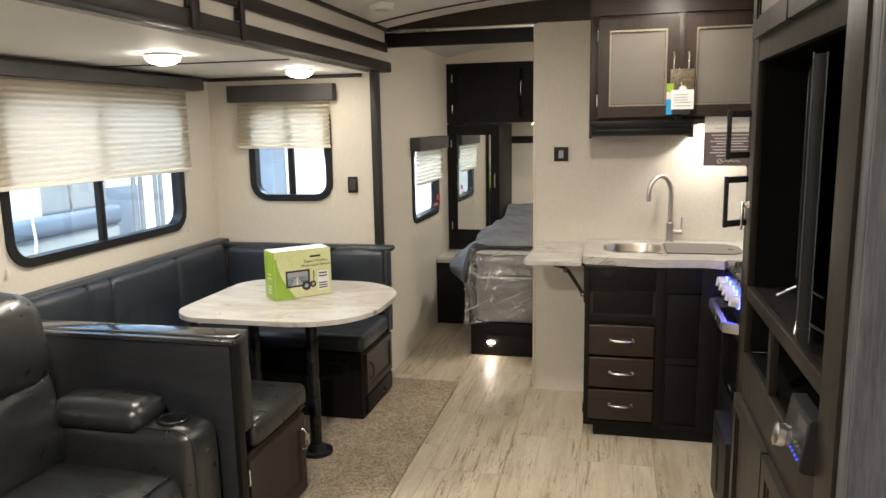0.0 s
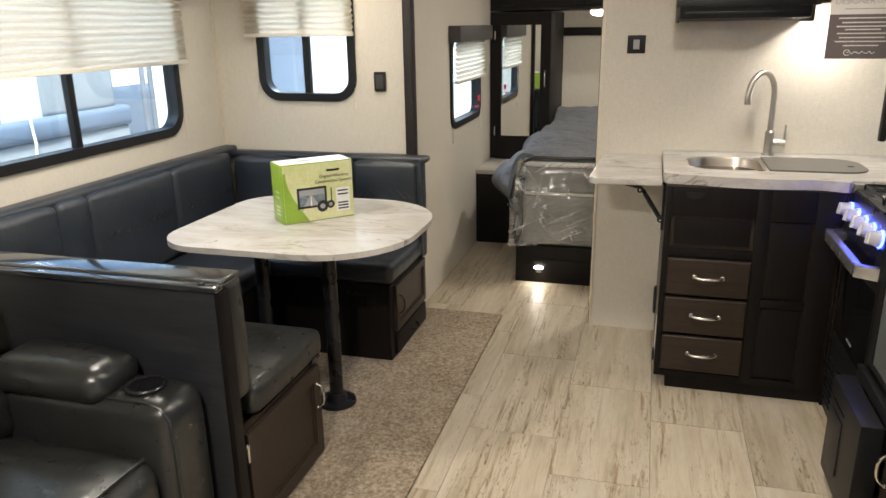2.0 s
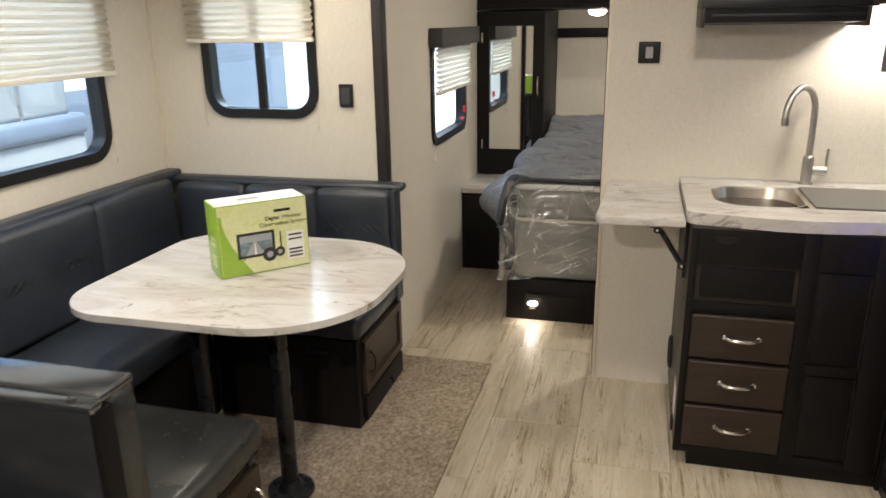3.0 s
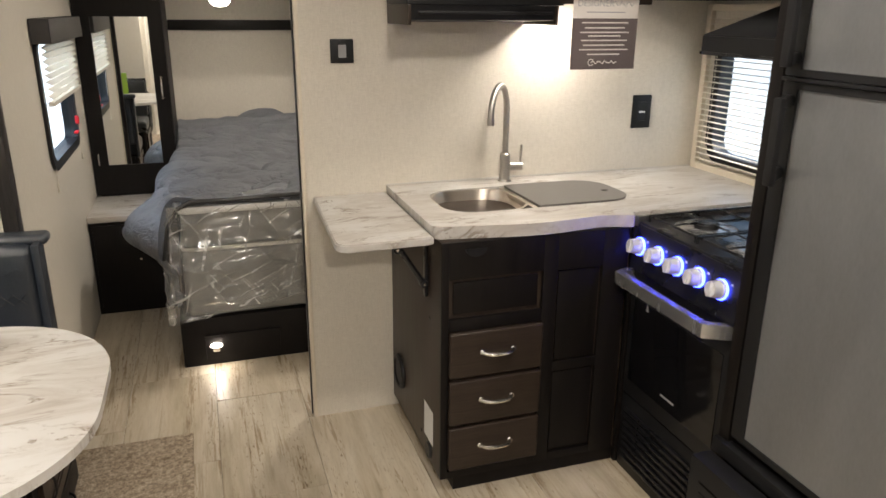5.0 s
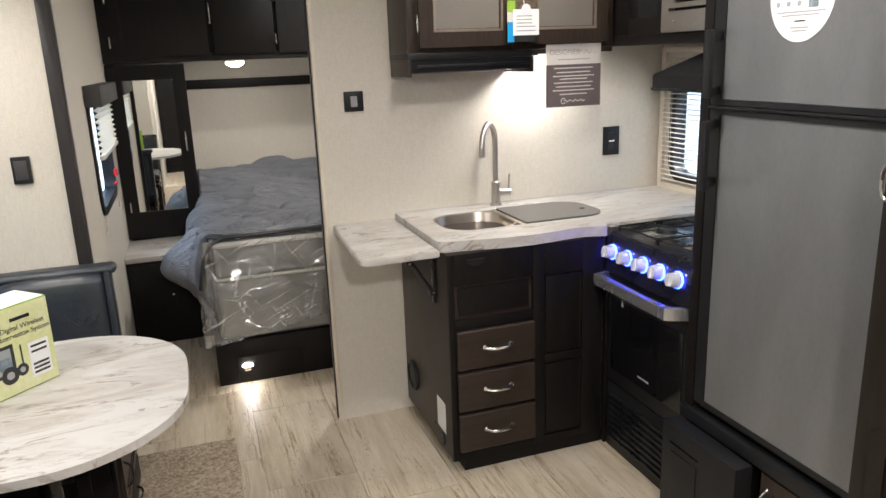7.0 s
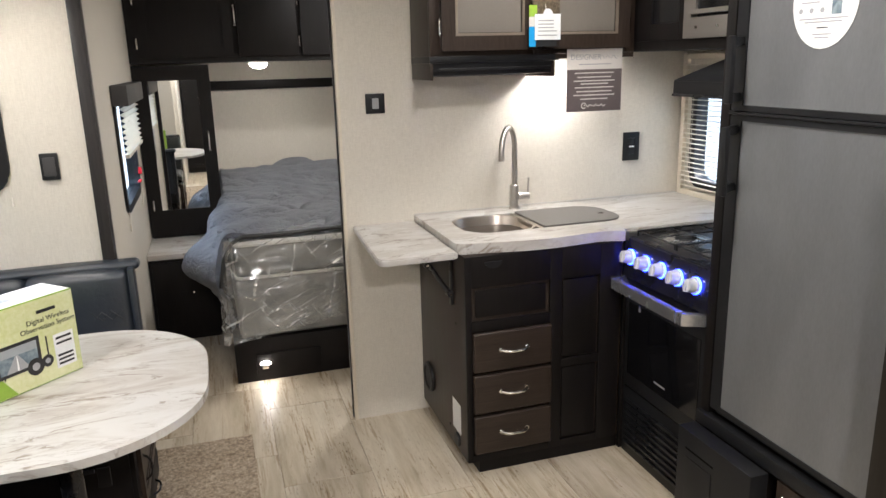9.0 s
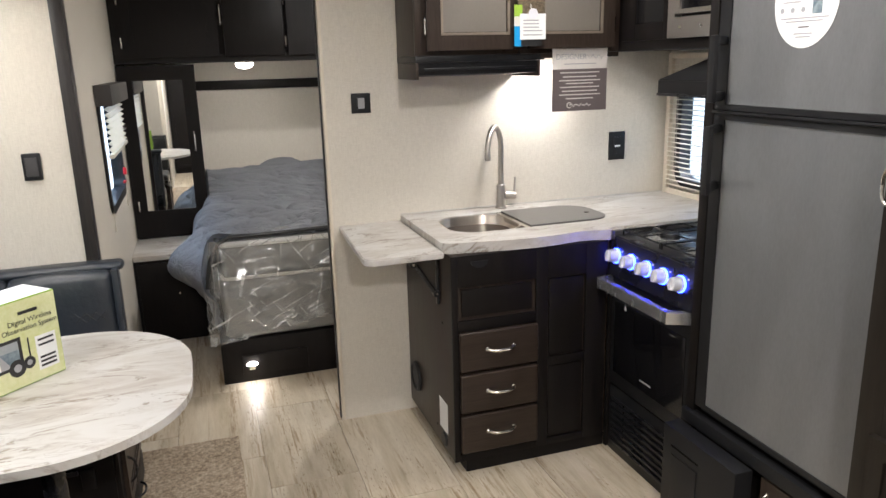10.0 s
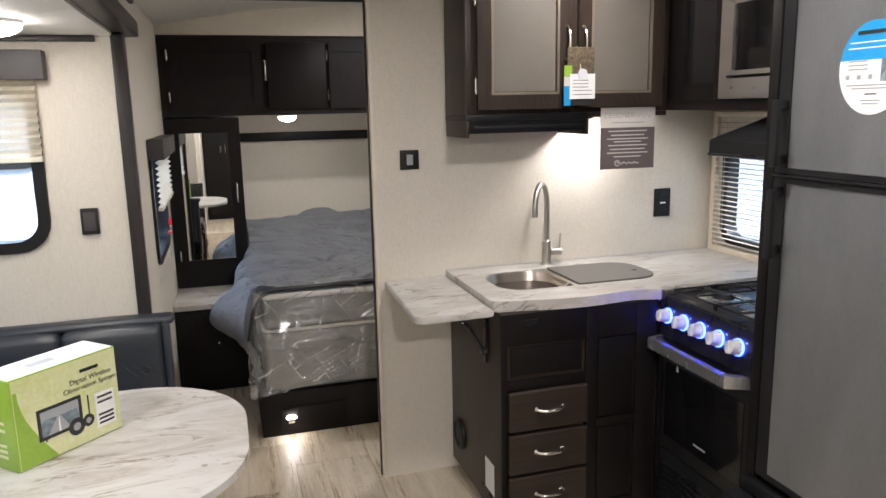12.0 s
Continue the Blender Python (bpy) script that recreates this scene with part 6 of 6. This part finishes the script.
for v in (0.03, 0.045, 0.06, 0.10, 0.12):
    bm = box(-0.0008, -0.0002, v, v + 0.008, -0.085, -0.035)
    bmesh.ops.transform(bm, matrix=KM, verts=bm.verts)
    part("text_line", bm, M_BOXFACE, kit)

# ---- recliner sofa ----
sofa = thing("recliner_sofa", (-1.65, 1.5, 0.014), "black leather recliner sofa with a cup holder in its arm", "sofa")
part("base", box(-2.12, -1.19, 0.62, 2.145, 0.03, 0.26, 0.02), M_LEATHER_G, sofa)


def sofa_arm(y0, y1, seed):
    arm = part("arm", cushion(-1.95, -1.135, y0, y1, 0.08, 0.600, 0.055, 0.006, 6, seed), M_LEATHER_G, sofa, "padded black leather arm")
    part("arm_pad", cushion(-1.70, -1.330, y0 - 0.012, y1 - 0.010, 0.575, 0.678, 0.046, 0.010, 6, seed + 1), M_LEATHER_G, arm, "soft leather bolster")
    yc = (y0 + y1) / 2
    bm = bmesh.new()
    tube(bm, arc((-1.262, yc, 0.607), 0.050, 0, 345, 24, "xy") + arc((-1.262, yc, 0.607), 0.050, 345, 360, 1, "xy"), 0.006, 8)
    part("cup_holder_rim", bm, M_BLKMETAL, arm, "black cup holder rim")
    bm = bmesh.new()
    cyl(bm, (-1.262, yc, 0.603), (-1.262, yc, 0.6085), 0.046, 0.046, 28)
    part("cup_holder", bm, M_DARKGLASS, arm, "black cup holder well")
    bm = bmesh.new()
    tube(bm, [(-1.33, y0 + 0.022, 0.599), (-1.21, y0 + 0.022, 0.599), (-1.165, y0 + 0.021, 0.588), (-1.141, y0 + 0.020, 0.555), (-1.136, y0 + 0.020, 0.45), (-1.134, y0 + 0.020, 0.30)], 0.0035, 6)
    part("seam", bm, M_LEATHER_G, arm, "stitched seam")


def gather(bm, z0, reach):
    """Small folds that run out from a seam at height z0."""
    for v in bm.verts:
        near = math.exp(-((v.co.z - z0) / reach) ** 2)
        v.co.x += 0.011 * near * noise.noise(Vector((v.co.y * 17.0, v.co.z * 4.0, 2.0)))
        v.co.z += 0.008 * near * noise.noise(Vector((v.co.y * 9.0, v.co.x * 6.0, 6.0)))


sofa_arm(1.955, 2.148, 41)
sofa_arm(0.62, 0.80, 47)
for k, (y0, y1) in enumerate(((1.385, 1.965), (0.795, 1.380))):
    part("seat", cushion(-1.90, -1.165, y0, y1, 0.255, 0.465, 0.065, 0.022, 7, 51 + k), M_LEATHER_G, sofa, "soft black leather seat")
    bm = cushion(-1.89, -1.62, y0, y1 + (0.03 if k == 0 else 0), 0.42, 0.80, 0.07, 0.03, 20, 55 + k)
    gather(bm, 0.79, 0.05)
    bmesh.ops.rotate(bm, cent=(-1.75, y0, 0.45), matrix=Matrix.Rotation(radians(-8), 3, "Y"), verts=bm.verts)
    part("lower_back", bm, M_LEATHER_G, sofa, "soft black leather back")
    bm = cushion(-1.91, -1.63, y0 + 0.005, y1 + (0.03 if k == 0 else -0.005), 0.74, 1.07, 0.085, 0.03, 20, 59 + k)
    gather(bm, 0.76, 0.06)
    bmesh.ops.rotate(bm, cent=(-1.75, y0, 0.45), matrix=Matrix.Rotation(radians(-12), 3, "Y"), verts=bm.verts)
    bmesh.ops.translate(bm, vec=(0.065, 0, 0), verts=bm.verts)
    part("headrest", bm, M_LEATHER_G, sofa, "puffed black leather headrest")
    welt = [(-1.196, y0 + 0.04 + (y1 - y0 - 0.08) * q / 10, 0.466 + 0.004 * math.sin(math.pi * q / 10)) for q in range(11)]
    part("welt", tube(bmesh.new(), welt, 0.0045, 6), M_LEATHER_G, sofa, "stitched welt along the seat edge")

# ---- bedroom ----
ns = thing("nightstand", (-0.92, 5.8, 0), "espresso nightstand with a marble-look top beside the bed", "nightstand")
part("body", box(XL + 0.002, -0.735, 5.582, 6.79, 0.0, 0.508, 0.002), M_ESP, ns)
part("top", box(XL + 0.002, -0.732, 5.565, 6.036, 0.5085, 0.540, 0.004), M_MARBLE, ns, "white marble-look top")
part("door", box(XL + 0.02, -0.75, 5.570, 5.5815, 0.03, 0.49, 0.003), M_ESP, ns)
part("knob", cyl(bmesh.new(), (-0.93, 5.570, 0.30), (-0.93, 5.558, 0.30), 0.008, 0.006, 12), M_NICKEL, ns, "small nickel knob")
wd = thing("wardrobe", (-0.92, 6.4, 0.54), "espresso wardrobe with a mirrored door beside the bed", "wardrobe")
part("body", box(XL + 0.002, -0.715, 6.060, 6.79, 0.5405, 1.610, 0.002), M_ESP, wd)
bm = bmesh.new()
hoop(bm, [(XL + 0.004, 0.545), (-0.718, 0.545), (-0.718, 1.606), (XL + 0.004, 1.606)], [(-1.082, 0.715), (-0.792, 0.715), (-0.792, 1.520), (-1.082, 1.520)], "y", 6.040, 6.0595)
dr = part("door", bm, M_ESP, wd, "espresso framed door")
part("mirror", box(-1.0825, -0.7915, 6.048, 6.056, 0.7145, 1.5205), M_MIRROR, dr, "mirror panel")
pull("handle", dr, (-0.755, 6.040, 1.14), "z", 0.11, (0, -0.024, 0), 0.0055)
for z in (0.75, 1.45):
    hinge(wd, (XL + 0.040, 6.034, z), None)
oh = thing("overhead_cabinet", (0.1, 6.4, 1.62), "espresso overhead cabinet across the head of the bed", "cabinet")
part("body", box(XL + 0.002, XR - 0.002, 6.062, 6.79, 1.622, 2.100, 0.002), M_ESP, oh)
part("face_frame", hoop(bmesh.new(), [(XL + 0.002, 1.6225), (XR - 0.002, 1.6225), (XR - 0.002, 2.100), (XL + 0.002, 2.100)],
                        [(-1.09, 1.67), (XR - 0.05, 1.67), (XR - 0.05, 2.06), (-1.09, 2.06)], "y", 6.046, 6.0615), M_ESPX, oh)
part("crown", box(XL + 0.002, XR - 0.002, 6.040, 6.062, 2.1005, 2.112, 0.003), M_ESPX, oh)
for x0, x1, hx, gx in ((-1.105, -0.555, -0.535, -1.112), (-0.520, -0.155, None, -0.145), (-0.130, 0.36, None, -0.145)):
    if x0 < -0.6:
        dd = panel_door("door", oh, "y", 6.026, x0, x1, 1.655, 2.070, 0.0195, M_ESP, None, 0.055)
    else:
        dd = part("door", box(x0, x1, 6.027, 6.0455, 1.655, 2.070, 0.003), M_ESP, oh) if x0 < -0.4 else panel_door("door", oh, "y", 6.026, x0, x1, 1.655, 2.070, 0.0195, M_ESP, None, 0.055)
    if hx:
        pull("handle", oh, (hx, 6.030, 1.90), "z", 0.11, (0, -0.024, 0), 0.0055)
    for z in (1.74, 1.99):
        hinge(oh, (gx, 6.020, z), None)
single("wall_bulkhead", box(XL + 0.001, XR - 0.001, 6.052, 6.092, 2.113, 2.310), M_WALL, "cream wall board above the overhead cabinet", "wall", kind="structure")
single("trim_headboard", box(-0.714, XR - 0.02, YF - 0.030, YF - 0.001, 1.430, 1.495, 0.004), M_ESPX, "dark wood band on the wall above the bed", "band", kind="structure")

bed = thing("bed", (0.09, 5.77, 0), "bed on an espresso base, mattress still in clear plastic", "bed")
BX0, BX1, BY0, BY1 = -0.735, 0.92, 4.802, 6.76
part("base", box(BX0, BX1, BY0, BY1, 0.0, 0.232, 0.003), M_ESP, bed, "espresso wood base")
part("drawer_front", box(BX0 + 0.10, -0.30, BY0 - 0.010, BY0 - 0.0005, 0.040, 0.150, 0.003), M_ESP, bed)
part("foundation", cushion(BX0 + 0.035, BX1 - 0.03, BY0 + 0.012, BY1, 0.234, 0.560, 0.03, 0.006, 5, 71), M_MATTRESS, bed, "grey box spring")
part("mattress", cushion(BX0 + 0.045, BX1 - 0.04, BY0 + 0.010, BY1, 0.562, 0.752, 0.03, 0.008, 5, 73), M_MATTRESS, bed, "grey quilted mattress")
for z, rr in ((0.560, 0.009), (0.736, 0.015)):
    bm = bmesh.new()
    pts = [(BX1 - 0.06, BY0 + 0.004, z), (BX0 + 0.07, BY0 + 0.004, z), (BX0 + 0.048, BY0 + 0.02, z), (BX0 + 0.040, BY0 + 0.05, z), (BX0 + 0.040, BY1 - 0.1, z)]
    tube(bm, pts, rr, 8)
    part("piping", bm, M_WHITE if rr > 0.01 else M_PIPING, bed, "pale piping")

# clear plastic sheet round the foot of the mattress
wrap = bmesh.new()
path = [(BX1 - 0.02, BY0 - 0.012)] + [(BX1 - 0.02 - (BX1 - 0.02 - BX0) * k / 110, BY0 - 0.012) for k in range(1, 111)]
path += [(BX0 + 0.004 - 0.045 * k / 4 + 0.03, BY0 - 0.008 + 0.03 * k / 4) for k in range(1, 5)]
path += [(BX0 - 0.006, BY0 + 0.03 + 0.10 * k / 8) for k in range(1, 9)]
rows = []
for j in range(61):
    s = j / 60
    row = []
    for i, (x, y) in enumerate(path):
        z = 0.760 - (0.540 - min(0.09, 0.0018 * max(0, 110 - i))) * s - 0.022 * s * math.sin(i * 0.06 + 1.0) + 0.0004 * i * s - 0.02 * s
        p = Vector((x * 5, y * 5, z * 6))
        q = Vector((p.x * 0.55 + p.z * 0.5, p.y * 0.55, p.z * 1.5 - p.x * 0.35))
        fold = (1 - abs(noise.noise(q * 1.1))) ** 9 * 0.034 + noise.noise(p * 0.8) * 0.020
        fold += (1 - abs(noise.noise(q * 2.6 + Vector((7, 3, 1))))) ** 14 * 0.016 * (0.3 + s)
        fold += (1 - abs(noise.noise(Vector((p.x * 1.6 - p.z * 0.3, p.y * 1.6, p.z * 0.35))))) ** 16 * 0.014
        out = fold + 0.035 * math.sin(math.pi * min(1, s * 1.05)) * (1 if s > 0.35 else s / 0.35)
        if i <= 110:
            row.append(wrap.verts.new((x - (0.05 * s * s if i > 92 else 0), y - out, z)))
        else:
            row.append(wrap.verts.new((x - 0.35 * out - 0.03 * s, y, z)))
    rows.append(row)
for a, b2 in zip(rows, rows[1:]):
    for k in range(len(a) - 1):
        wrap.faces.new((a[k], a[k + 1], b2[k + 1], b2[k]))
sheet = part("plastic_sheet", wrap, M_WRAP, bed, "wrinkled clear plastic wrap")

# comforter: lies over the mattress, hangs over the side
cv = bmesh.new()
NU, NV = 170, 150
grid = []
for i in range(NU + 1):
    s = i / NU
    y = 4.822 + (6.72 - 4.822) * s
    row = []
    hang = 0.42 - 0.30 * min(1.0, s / 0.36) ** 1.2
    for j in range(NV + 1):
        t = j / NV * (1.60 + 0.14 + hang)
        head = max(0.0, (s - 0.70) / 0.30)
        full = min(1.0, s / 0.18)
        taper = max(0.05, 1 - max(0.0, (s - 0.24) / 0.34))   # the overhang ends where the wardrobe stands
        lift = 0.788 + 0.085 * math.sin(min(1.0, head * 1.3) * 1.5708) + 0.010 * math.sin(3 * s)
        if t < 1.60:
            x, z = 0.90 - t, lift
        elif t < 1.74:
            a = (t - 1.60) / 0.14 * 1.35
            x, z = -0.70 - (0.046 + 0.104 * full) * taper * math.sin(a), lift - 0.115 * (1 - math.cos(a))
        else:
            d2 = t - 1.74
            bulge = 0.085 * math.sin(min(1.0, d2 / 0.26) * math.pi) ** 0.8 * (0.6 + 0.4 * math.sin(s * 7 + 0.6)) if d2 < 0.26 else 0.0
            bulge += 0.045 * max(0.0, 1 - s * 2.2) * math.sin(min(1.0, d2 / 0.36) * math.pi)
            x, z = -0.70 - (0.045 + 0.101 * full) * taper - bulge * (0.35 + 0.75 * full) * taper + 0.14 * d2 * full * taper, lift - 0.090 - d2
        p = Vector((x, y, z))
        w1 = noise.noise(Vector((y * 3.2, x * 2.0 + z * 2.0, 0.3)) * 1.1)
        warp = Vector((x * 1.5 + z, y * 3.4 + 0.25 * noise.noise(Vector((x * 3, y * 2, 5.0))), 2.0))
        crease = (1 - abs(noise.noise(warp * 1.3))) ** 9
        crease2 = (1 - abs(noise.noise(warp * 2.9 + Vector((3.1, 7.7, 1.0))))) ** 12
        ruck = (1 - abs(noise.noise(Vector((x * 1.9 + z, y * 9.0 + 0.9 * noise.noise(Vector((x * 2.5, y * 2.0, 8.0))), 4.0))))) ** 10
        h = 0.045 * w1 - 0.046 * crease - 0.030 * crease2 - 0.020 * ruck + 0.014 * noise.noise(warp * 2.2) + 0.022
        if t < 1.60:
            p.z += h
        else:
            k = min(1.0, (t - 1.60) / 0.14)
            p.z += h * (1 - k)
            p.x -= h * k * 1.3
            p.y += 0.02 * k * math.sin(t * 9)
            p.x -= 0.010 * min(1.0, max(0.0, (t - 1.74) * 4)) * math.sin(y * 21 + 2.5 * math.sin(t * 5))
        if s < 0.04:
            p.z -= (0.04 - s) * 0.2
        p.z = max(p.z, 0.06)
        row.append(cv.verts.new(p))
    grid.append(row)
for a, b2 in zip(grid, grid[1:]):
    for k in range(NV):
        cv.faces.new((a[k], a[k + 1], b2[k + 1], b2[k]))
ext = bmesh.ops.solidify(cv, geom=cv.faces[:], thickness=0.014)
quilt = single("comforter", cv, M_COMFORT, "rumpled slate grey comforter hanging over the bed side", "comforter")
part("dark_hem", tube(bmesh.new(), [(0.88 - 1.52 * k / 12, 4.804, 0.778 + 0.003 * math.sin(k)) for k in range(13)] + [(-0.700, 4.808, 0.745), (-0.745, 4.814, 0.66), (-0.770, 4.82, 0.52)], 0.010, 8), M_INK, quilt, "dark hem")

# step light on the bed base
sl = thing("step_light", (-0.59, 4.79, 0.10), "small lit step light on the bed base", "light fixture")
part("housing", box(-0.606, -0.574, 4.780, 4.7915, 0.070, 0.092, 0.004), M_NICKEL, sl)
bm = bmesh.new()
slab(bm, [(-0.59 + 0.026 * math.cos(radians(a)), 0.098 + 0.013 * math.sin(radians(a))) for a in range(0, 181, 15)], "y", 4.776, 4.7915)
part("lens", bm, M_PUCK, sl, "glowing lens")


# ---- lamps and ceiling fixtures ----
def puck(x, y, z, r, label):
    p = thing("puck_light", (x, y, z - 0.03), label, "light fixture", "puck lights")
    part("rim", cyl(bmesh.new(), (x, y, z - 0.001), (x, y, z - 0.012), r, r * 0.96, 32), M_WHITE, p, "white rim")
    bm = bmesh.new()
    prev = None
    for k in range(8):
        a = k / 7 * 1.48
        ring = [bm.verts.new((x + r * 0.95 * math.cos(a) * math.cos(b), y + r * 0.95 * math.cos(a) * math.sin(b), z - 0.0125 - 0.034 * math.sin(a))) for b in (2 * math.pi * q / 28 for q in range(28))]
        if prev:
            for q in range(28):
                bm.faces.new((prev[q], prev[(q + 1) % 28], ring[(q + 1) % 28], ring[q]))
        prev = ring
    bm.faces.new(prev)
    part("lens", bm, M_PUCK, p, "glowing domed lens")


puck(-1.60, 2.67, SZ, 0.074, "round lit puck light on the slide ceiling")
puck(-1.43, 3.65, SZ, 0.074, "round lit puck light on the slide ceiling")
puck(-0.40, 6.20, 1.622, 0.060, "round lit puck light under the overhead cabinet")
# three unseen fixtures, added to go with the assumed ceiling lamps
puck(0.10, 2.60, roof_z(0.10) - 0.001, 0.095, "round lit puck light on the ceiling")
puck(-0.55, 0.55, roof_z(-0.55) - 0.001, 0.095, "round lit puck light on the ceiling")
puck(0.30, 5.10, roof_z(0.30) - 0.001, 0.095, "added puck light on the bedroom ceiling, out of view")
puck(0.50, 3.60, roof_z(0.50) - 0.001, 0.075, "round lit puck light on the ceiling")
va = thing("smoke_alarm", (-0.93, 3.56, 2.18), "white plastic alarm on the ceiling", "smoke alarm")
bm = bmesh.new()
cyl(bm, (-0.93, 3.56, roof_z(-0.93) + 0.004), (-0.93, 3.56, roof_z(-0.93) - 0.028), 0.066, 0.056, 28)
part("case", bm, M_WHITE, va)
part("grille", cyl(bmesh.new(), (-0.93, 3.56, roof_z(-0.93) - 0.0282), (-0.93, 3.56, roof_z(-0.93) - 0.034), 0.035, 0.030, 20), M_PIPING, va)

# escape latch on the bedroom window
la = thing("window_latch", (XL + 0.03, 5.52, 0.98), "red emergency latch on the bedroom window", "latch")
part("lever", box(XL + 0.016, XL + 0.034, 5.48, 5.54, 0.985, 0.995, 0.003), M_RED, la)
part("lever", box(XL + 0.016, XL + 0.034, 5.57, 5.58, 1.02, 1.06, 0.003), M_RED, la)

# ---- outside: gravel lot with neighbouring trailers ----
single("ground", box(-160, 160, -160, 160, -0.95, -0.75), M_GROUND, "pale gravel lot reaching to the horizon", "ground", kind="structure")


def trailer(x0, x1, y0, y1, label, faces):
    t = thing("travel_trailer", ((x0 + x1) / 2, (y0 + y1) / 2, -0.75), label, "trailer", "parked trailers")
    part("body", box(x0, x1, y0, y1, -0.20, 2.6, 0.12, 4), M_RVWHITE, t, "white ribbed body")
    part("skirt", box(x0 - 0.01, x1 + 0.01, y0 + 0.3, y1 - 0.3, 0.10, 0.85, 0.02), M_RVBLUE, t, "blue-grey side cover")
    ax, a, s, lo, hi = faces
    for u, w, z0, z1 in ((0.18, 1.0, 1.15, 1.9), (0.45, 0.8, 1.15, 1.9), (0.75, 1.0, 1.15, 1.9)):
        uc = lo + (hi - lo) * u
        wn2 = part("window", hoop(bmesh.new(), rrect(uc - w / 2, uc + w / 2, z0, z1, 0.1), rrect(uc - w / 2 + 0.05, uc + w / 2 - 0.05, z0 + 0.05, z1 - 0.05, 0.08), ax, a, a + s * 0.03), M_BLACK, t)
        part("pane", slab(bmesh.new(), rrect(uc - w / 2 + 0.05, uc + w / 2 - 0.05, z0 + 0.05, z1 - 0.05, 0.08), ax, a + s * 0.005, a + s * 0.012), M_DARKGLASS, wn2)
    dc = lo + (hi - lo) * 0.60
    part("door", slab(bmesh.new(), rrect(dc - 0.33, dc + 0.33, -0.1, 1.85, 0.06), ax, a + s * 0.004, a + s * 0.03), M_RVWHITE, t)
    for k in range(4):
        c = (x0 + 0.3 if k < 2 else x1 - 0.3, (y0 + y1) / 2 + (0.4 if k % 2 else -0.4), -0.42)
        part("wheel", cyl(bmesh.new(), (c[0] - 0.1, c[1], c[2]), (c[0] + 0.1, c[1], c[2]), 0.33, None, 24), M_BLACK, t)
    return t


trailer(-8.9, -6.5, -1.0, 12.5, "white travel trailer with a blue-grey side stripe parked alongside", ("x", -6.5, 1, -1.0, 12.5))
trailer(-7.5, -1.6, 9.2, 11.6, "white travel trailer parked across the lot", ("y", 9.2, -1, -7.5, -1.6))
trailer(5.2, 7.6, -1.0, 8.0, "white travel trailer parked on the far side", ("x", 5.2, -1, -1.0, 8.0))
cc = thing("tent_camper", (-5.6, 5.0, -0.75), "grey canvas tent camper with a blue-grey storage cover", "camper", "parked trailers")
part("body", box(-6.0, -5.0, 2.6, 6.80, -0.30, 0.63, 0.05, 3), M_CANVAS, cc, "pale grey lower body")
bm = cushion(-6.02, -4.97, 2.6, 6.82, 0.63, 0.82, 0.05, 0.02, 6, 91)
part("cover", bm, M_RVBLUE, cc, "blue-grey padded cover")
part("canvas", box(-5.95, -5.03, 2.7, 6.68, 0.80, 1.55, 0.06, 3), M_CANVAS, cc, "grey canvas wall")
part("flap", box(-5.035, -5.020, 5.30, 5.72, 0.80, 1.52, 0.006), M_RVWHITE, cc, "white door flap")
part("strap", tube(bmesh.new(), [(-4.94, 5.50, 0.84), (-4.93, 5.51, 0.62), (-4.94, 5.49, 0.45)], 0.012, 6), M_RVWHITE, cc)
for y in (3.6, 4.6, 6.1):
    part("pole", tube(bmesh.new(), [(-5.02, y, 0.82), (-5.015, y, 1.53)], 0.014, 6), M_STEEL, cc)
hr = thing("step_handrail", (-4.9, 7.1, -0.75), "grey metal steps with handrails outside the window", "steps")
for y in (6.93, 7.05, 7.32, 7.42):
    part("rail", tube(bmesh.new(), [(-4.9, y, -0.75), (-4.9, y, 1.60), (-5.3, y, 1.75), (-5.6, y, 1.75)], 0.026, 8), M_RAIL, hr)
for k in range(3):
    part("step", box(-5.6 + 0.3 * k, -5.3 + 0.3 * k, 6.93, 7.42, 0.1 - 0.24 * k, 0.14 - 0.24 * k, 0.01), M_RAIL, hr)
gb = thing("storage_box", (-4.3, 8.8, -0.75), "grey storage box outside the small window", "storage box")
part("body", box(-4.75, -4.05, 8.6, 9.0, -0.75, 1.75, 0.04, 3), M_RVBLUE, gb)
part("lid", box(-4.78, -4.02, 8.57, 9.03, 1.75, 1.80, 0.02), M_RAIL, gb)

# ---- floor tiles ----
tile_mesh = {}
TW, TL, J = 0.348, 0.700, 0.0018


def tile_at(x0, x1, y0, y1):
    key = (round(x1 - x0, 3), round(y1 - y0, 3))
    if key not in tile_mesh:
        o = part("tile", box(x0, x1, y0, y1, -0.0038, 0.0, 0.0009, 1), M_FLOOR, floor)
        tile_mesh[key] = o
        return
    o = tile_mesh[key].copy()
    scene.collection.objects.link(o)
    o.location.x, o.location.y = (x0 + x1) / 2 - floor.location.x, (y0 + y1) / 2 - floor.location.y


course = {-3: 3.62, -2: 3.31, -1: 3.05, 0: 3.51, 1: 3.27, 2: 3.62, 3: 3.15, 4: 3.40}   # one cross joint of each row
for i in range(-3, 5):
    x0, x1 = max(-0.258 + i * TW, XL), min(-0.258 + (i + 1) * TW, XR)
    if x1 - x0 < 0.02:
        continue
    y = course[i] - 8 * TL
    while y < YF:
        a, b2 = max(y, YB), min(y + TL, YF)
        if b2 - a > 0.02:
            tile_at(x0 + J / 2, x1 - J / 2, a + J / 2, b2 - J / 2)
        y += TL
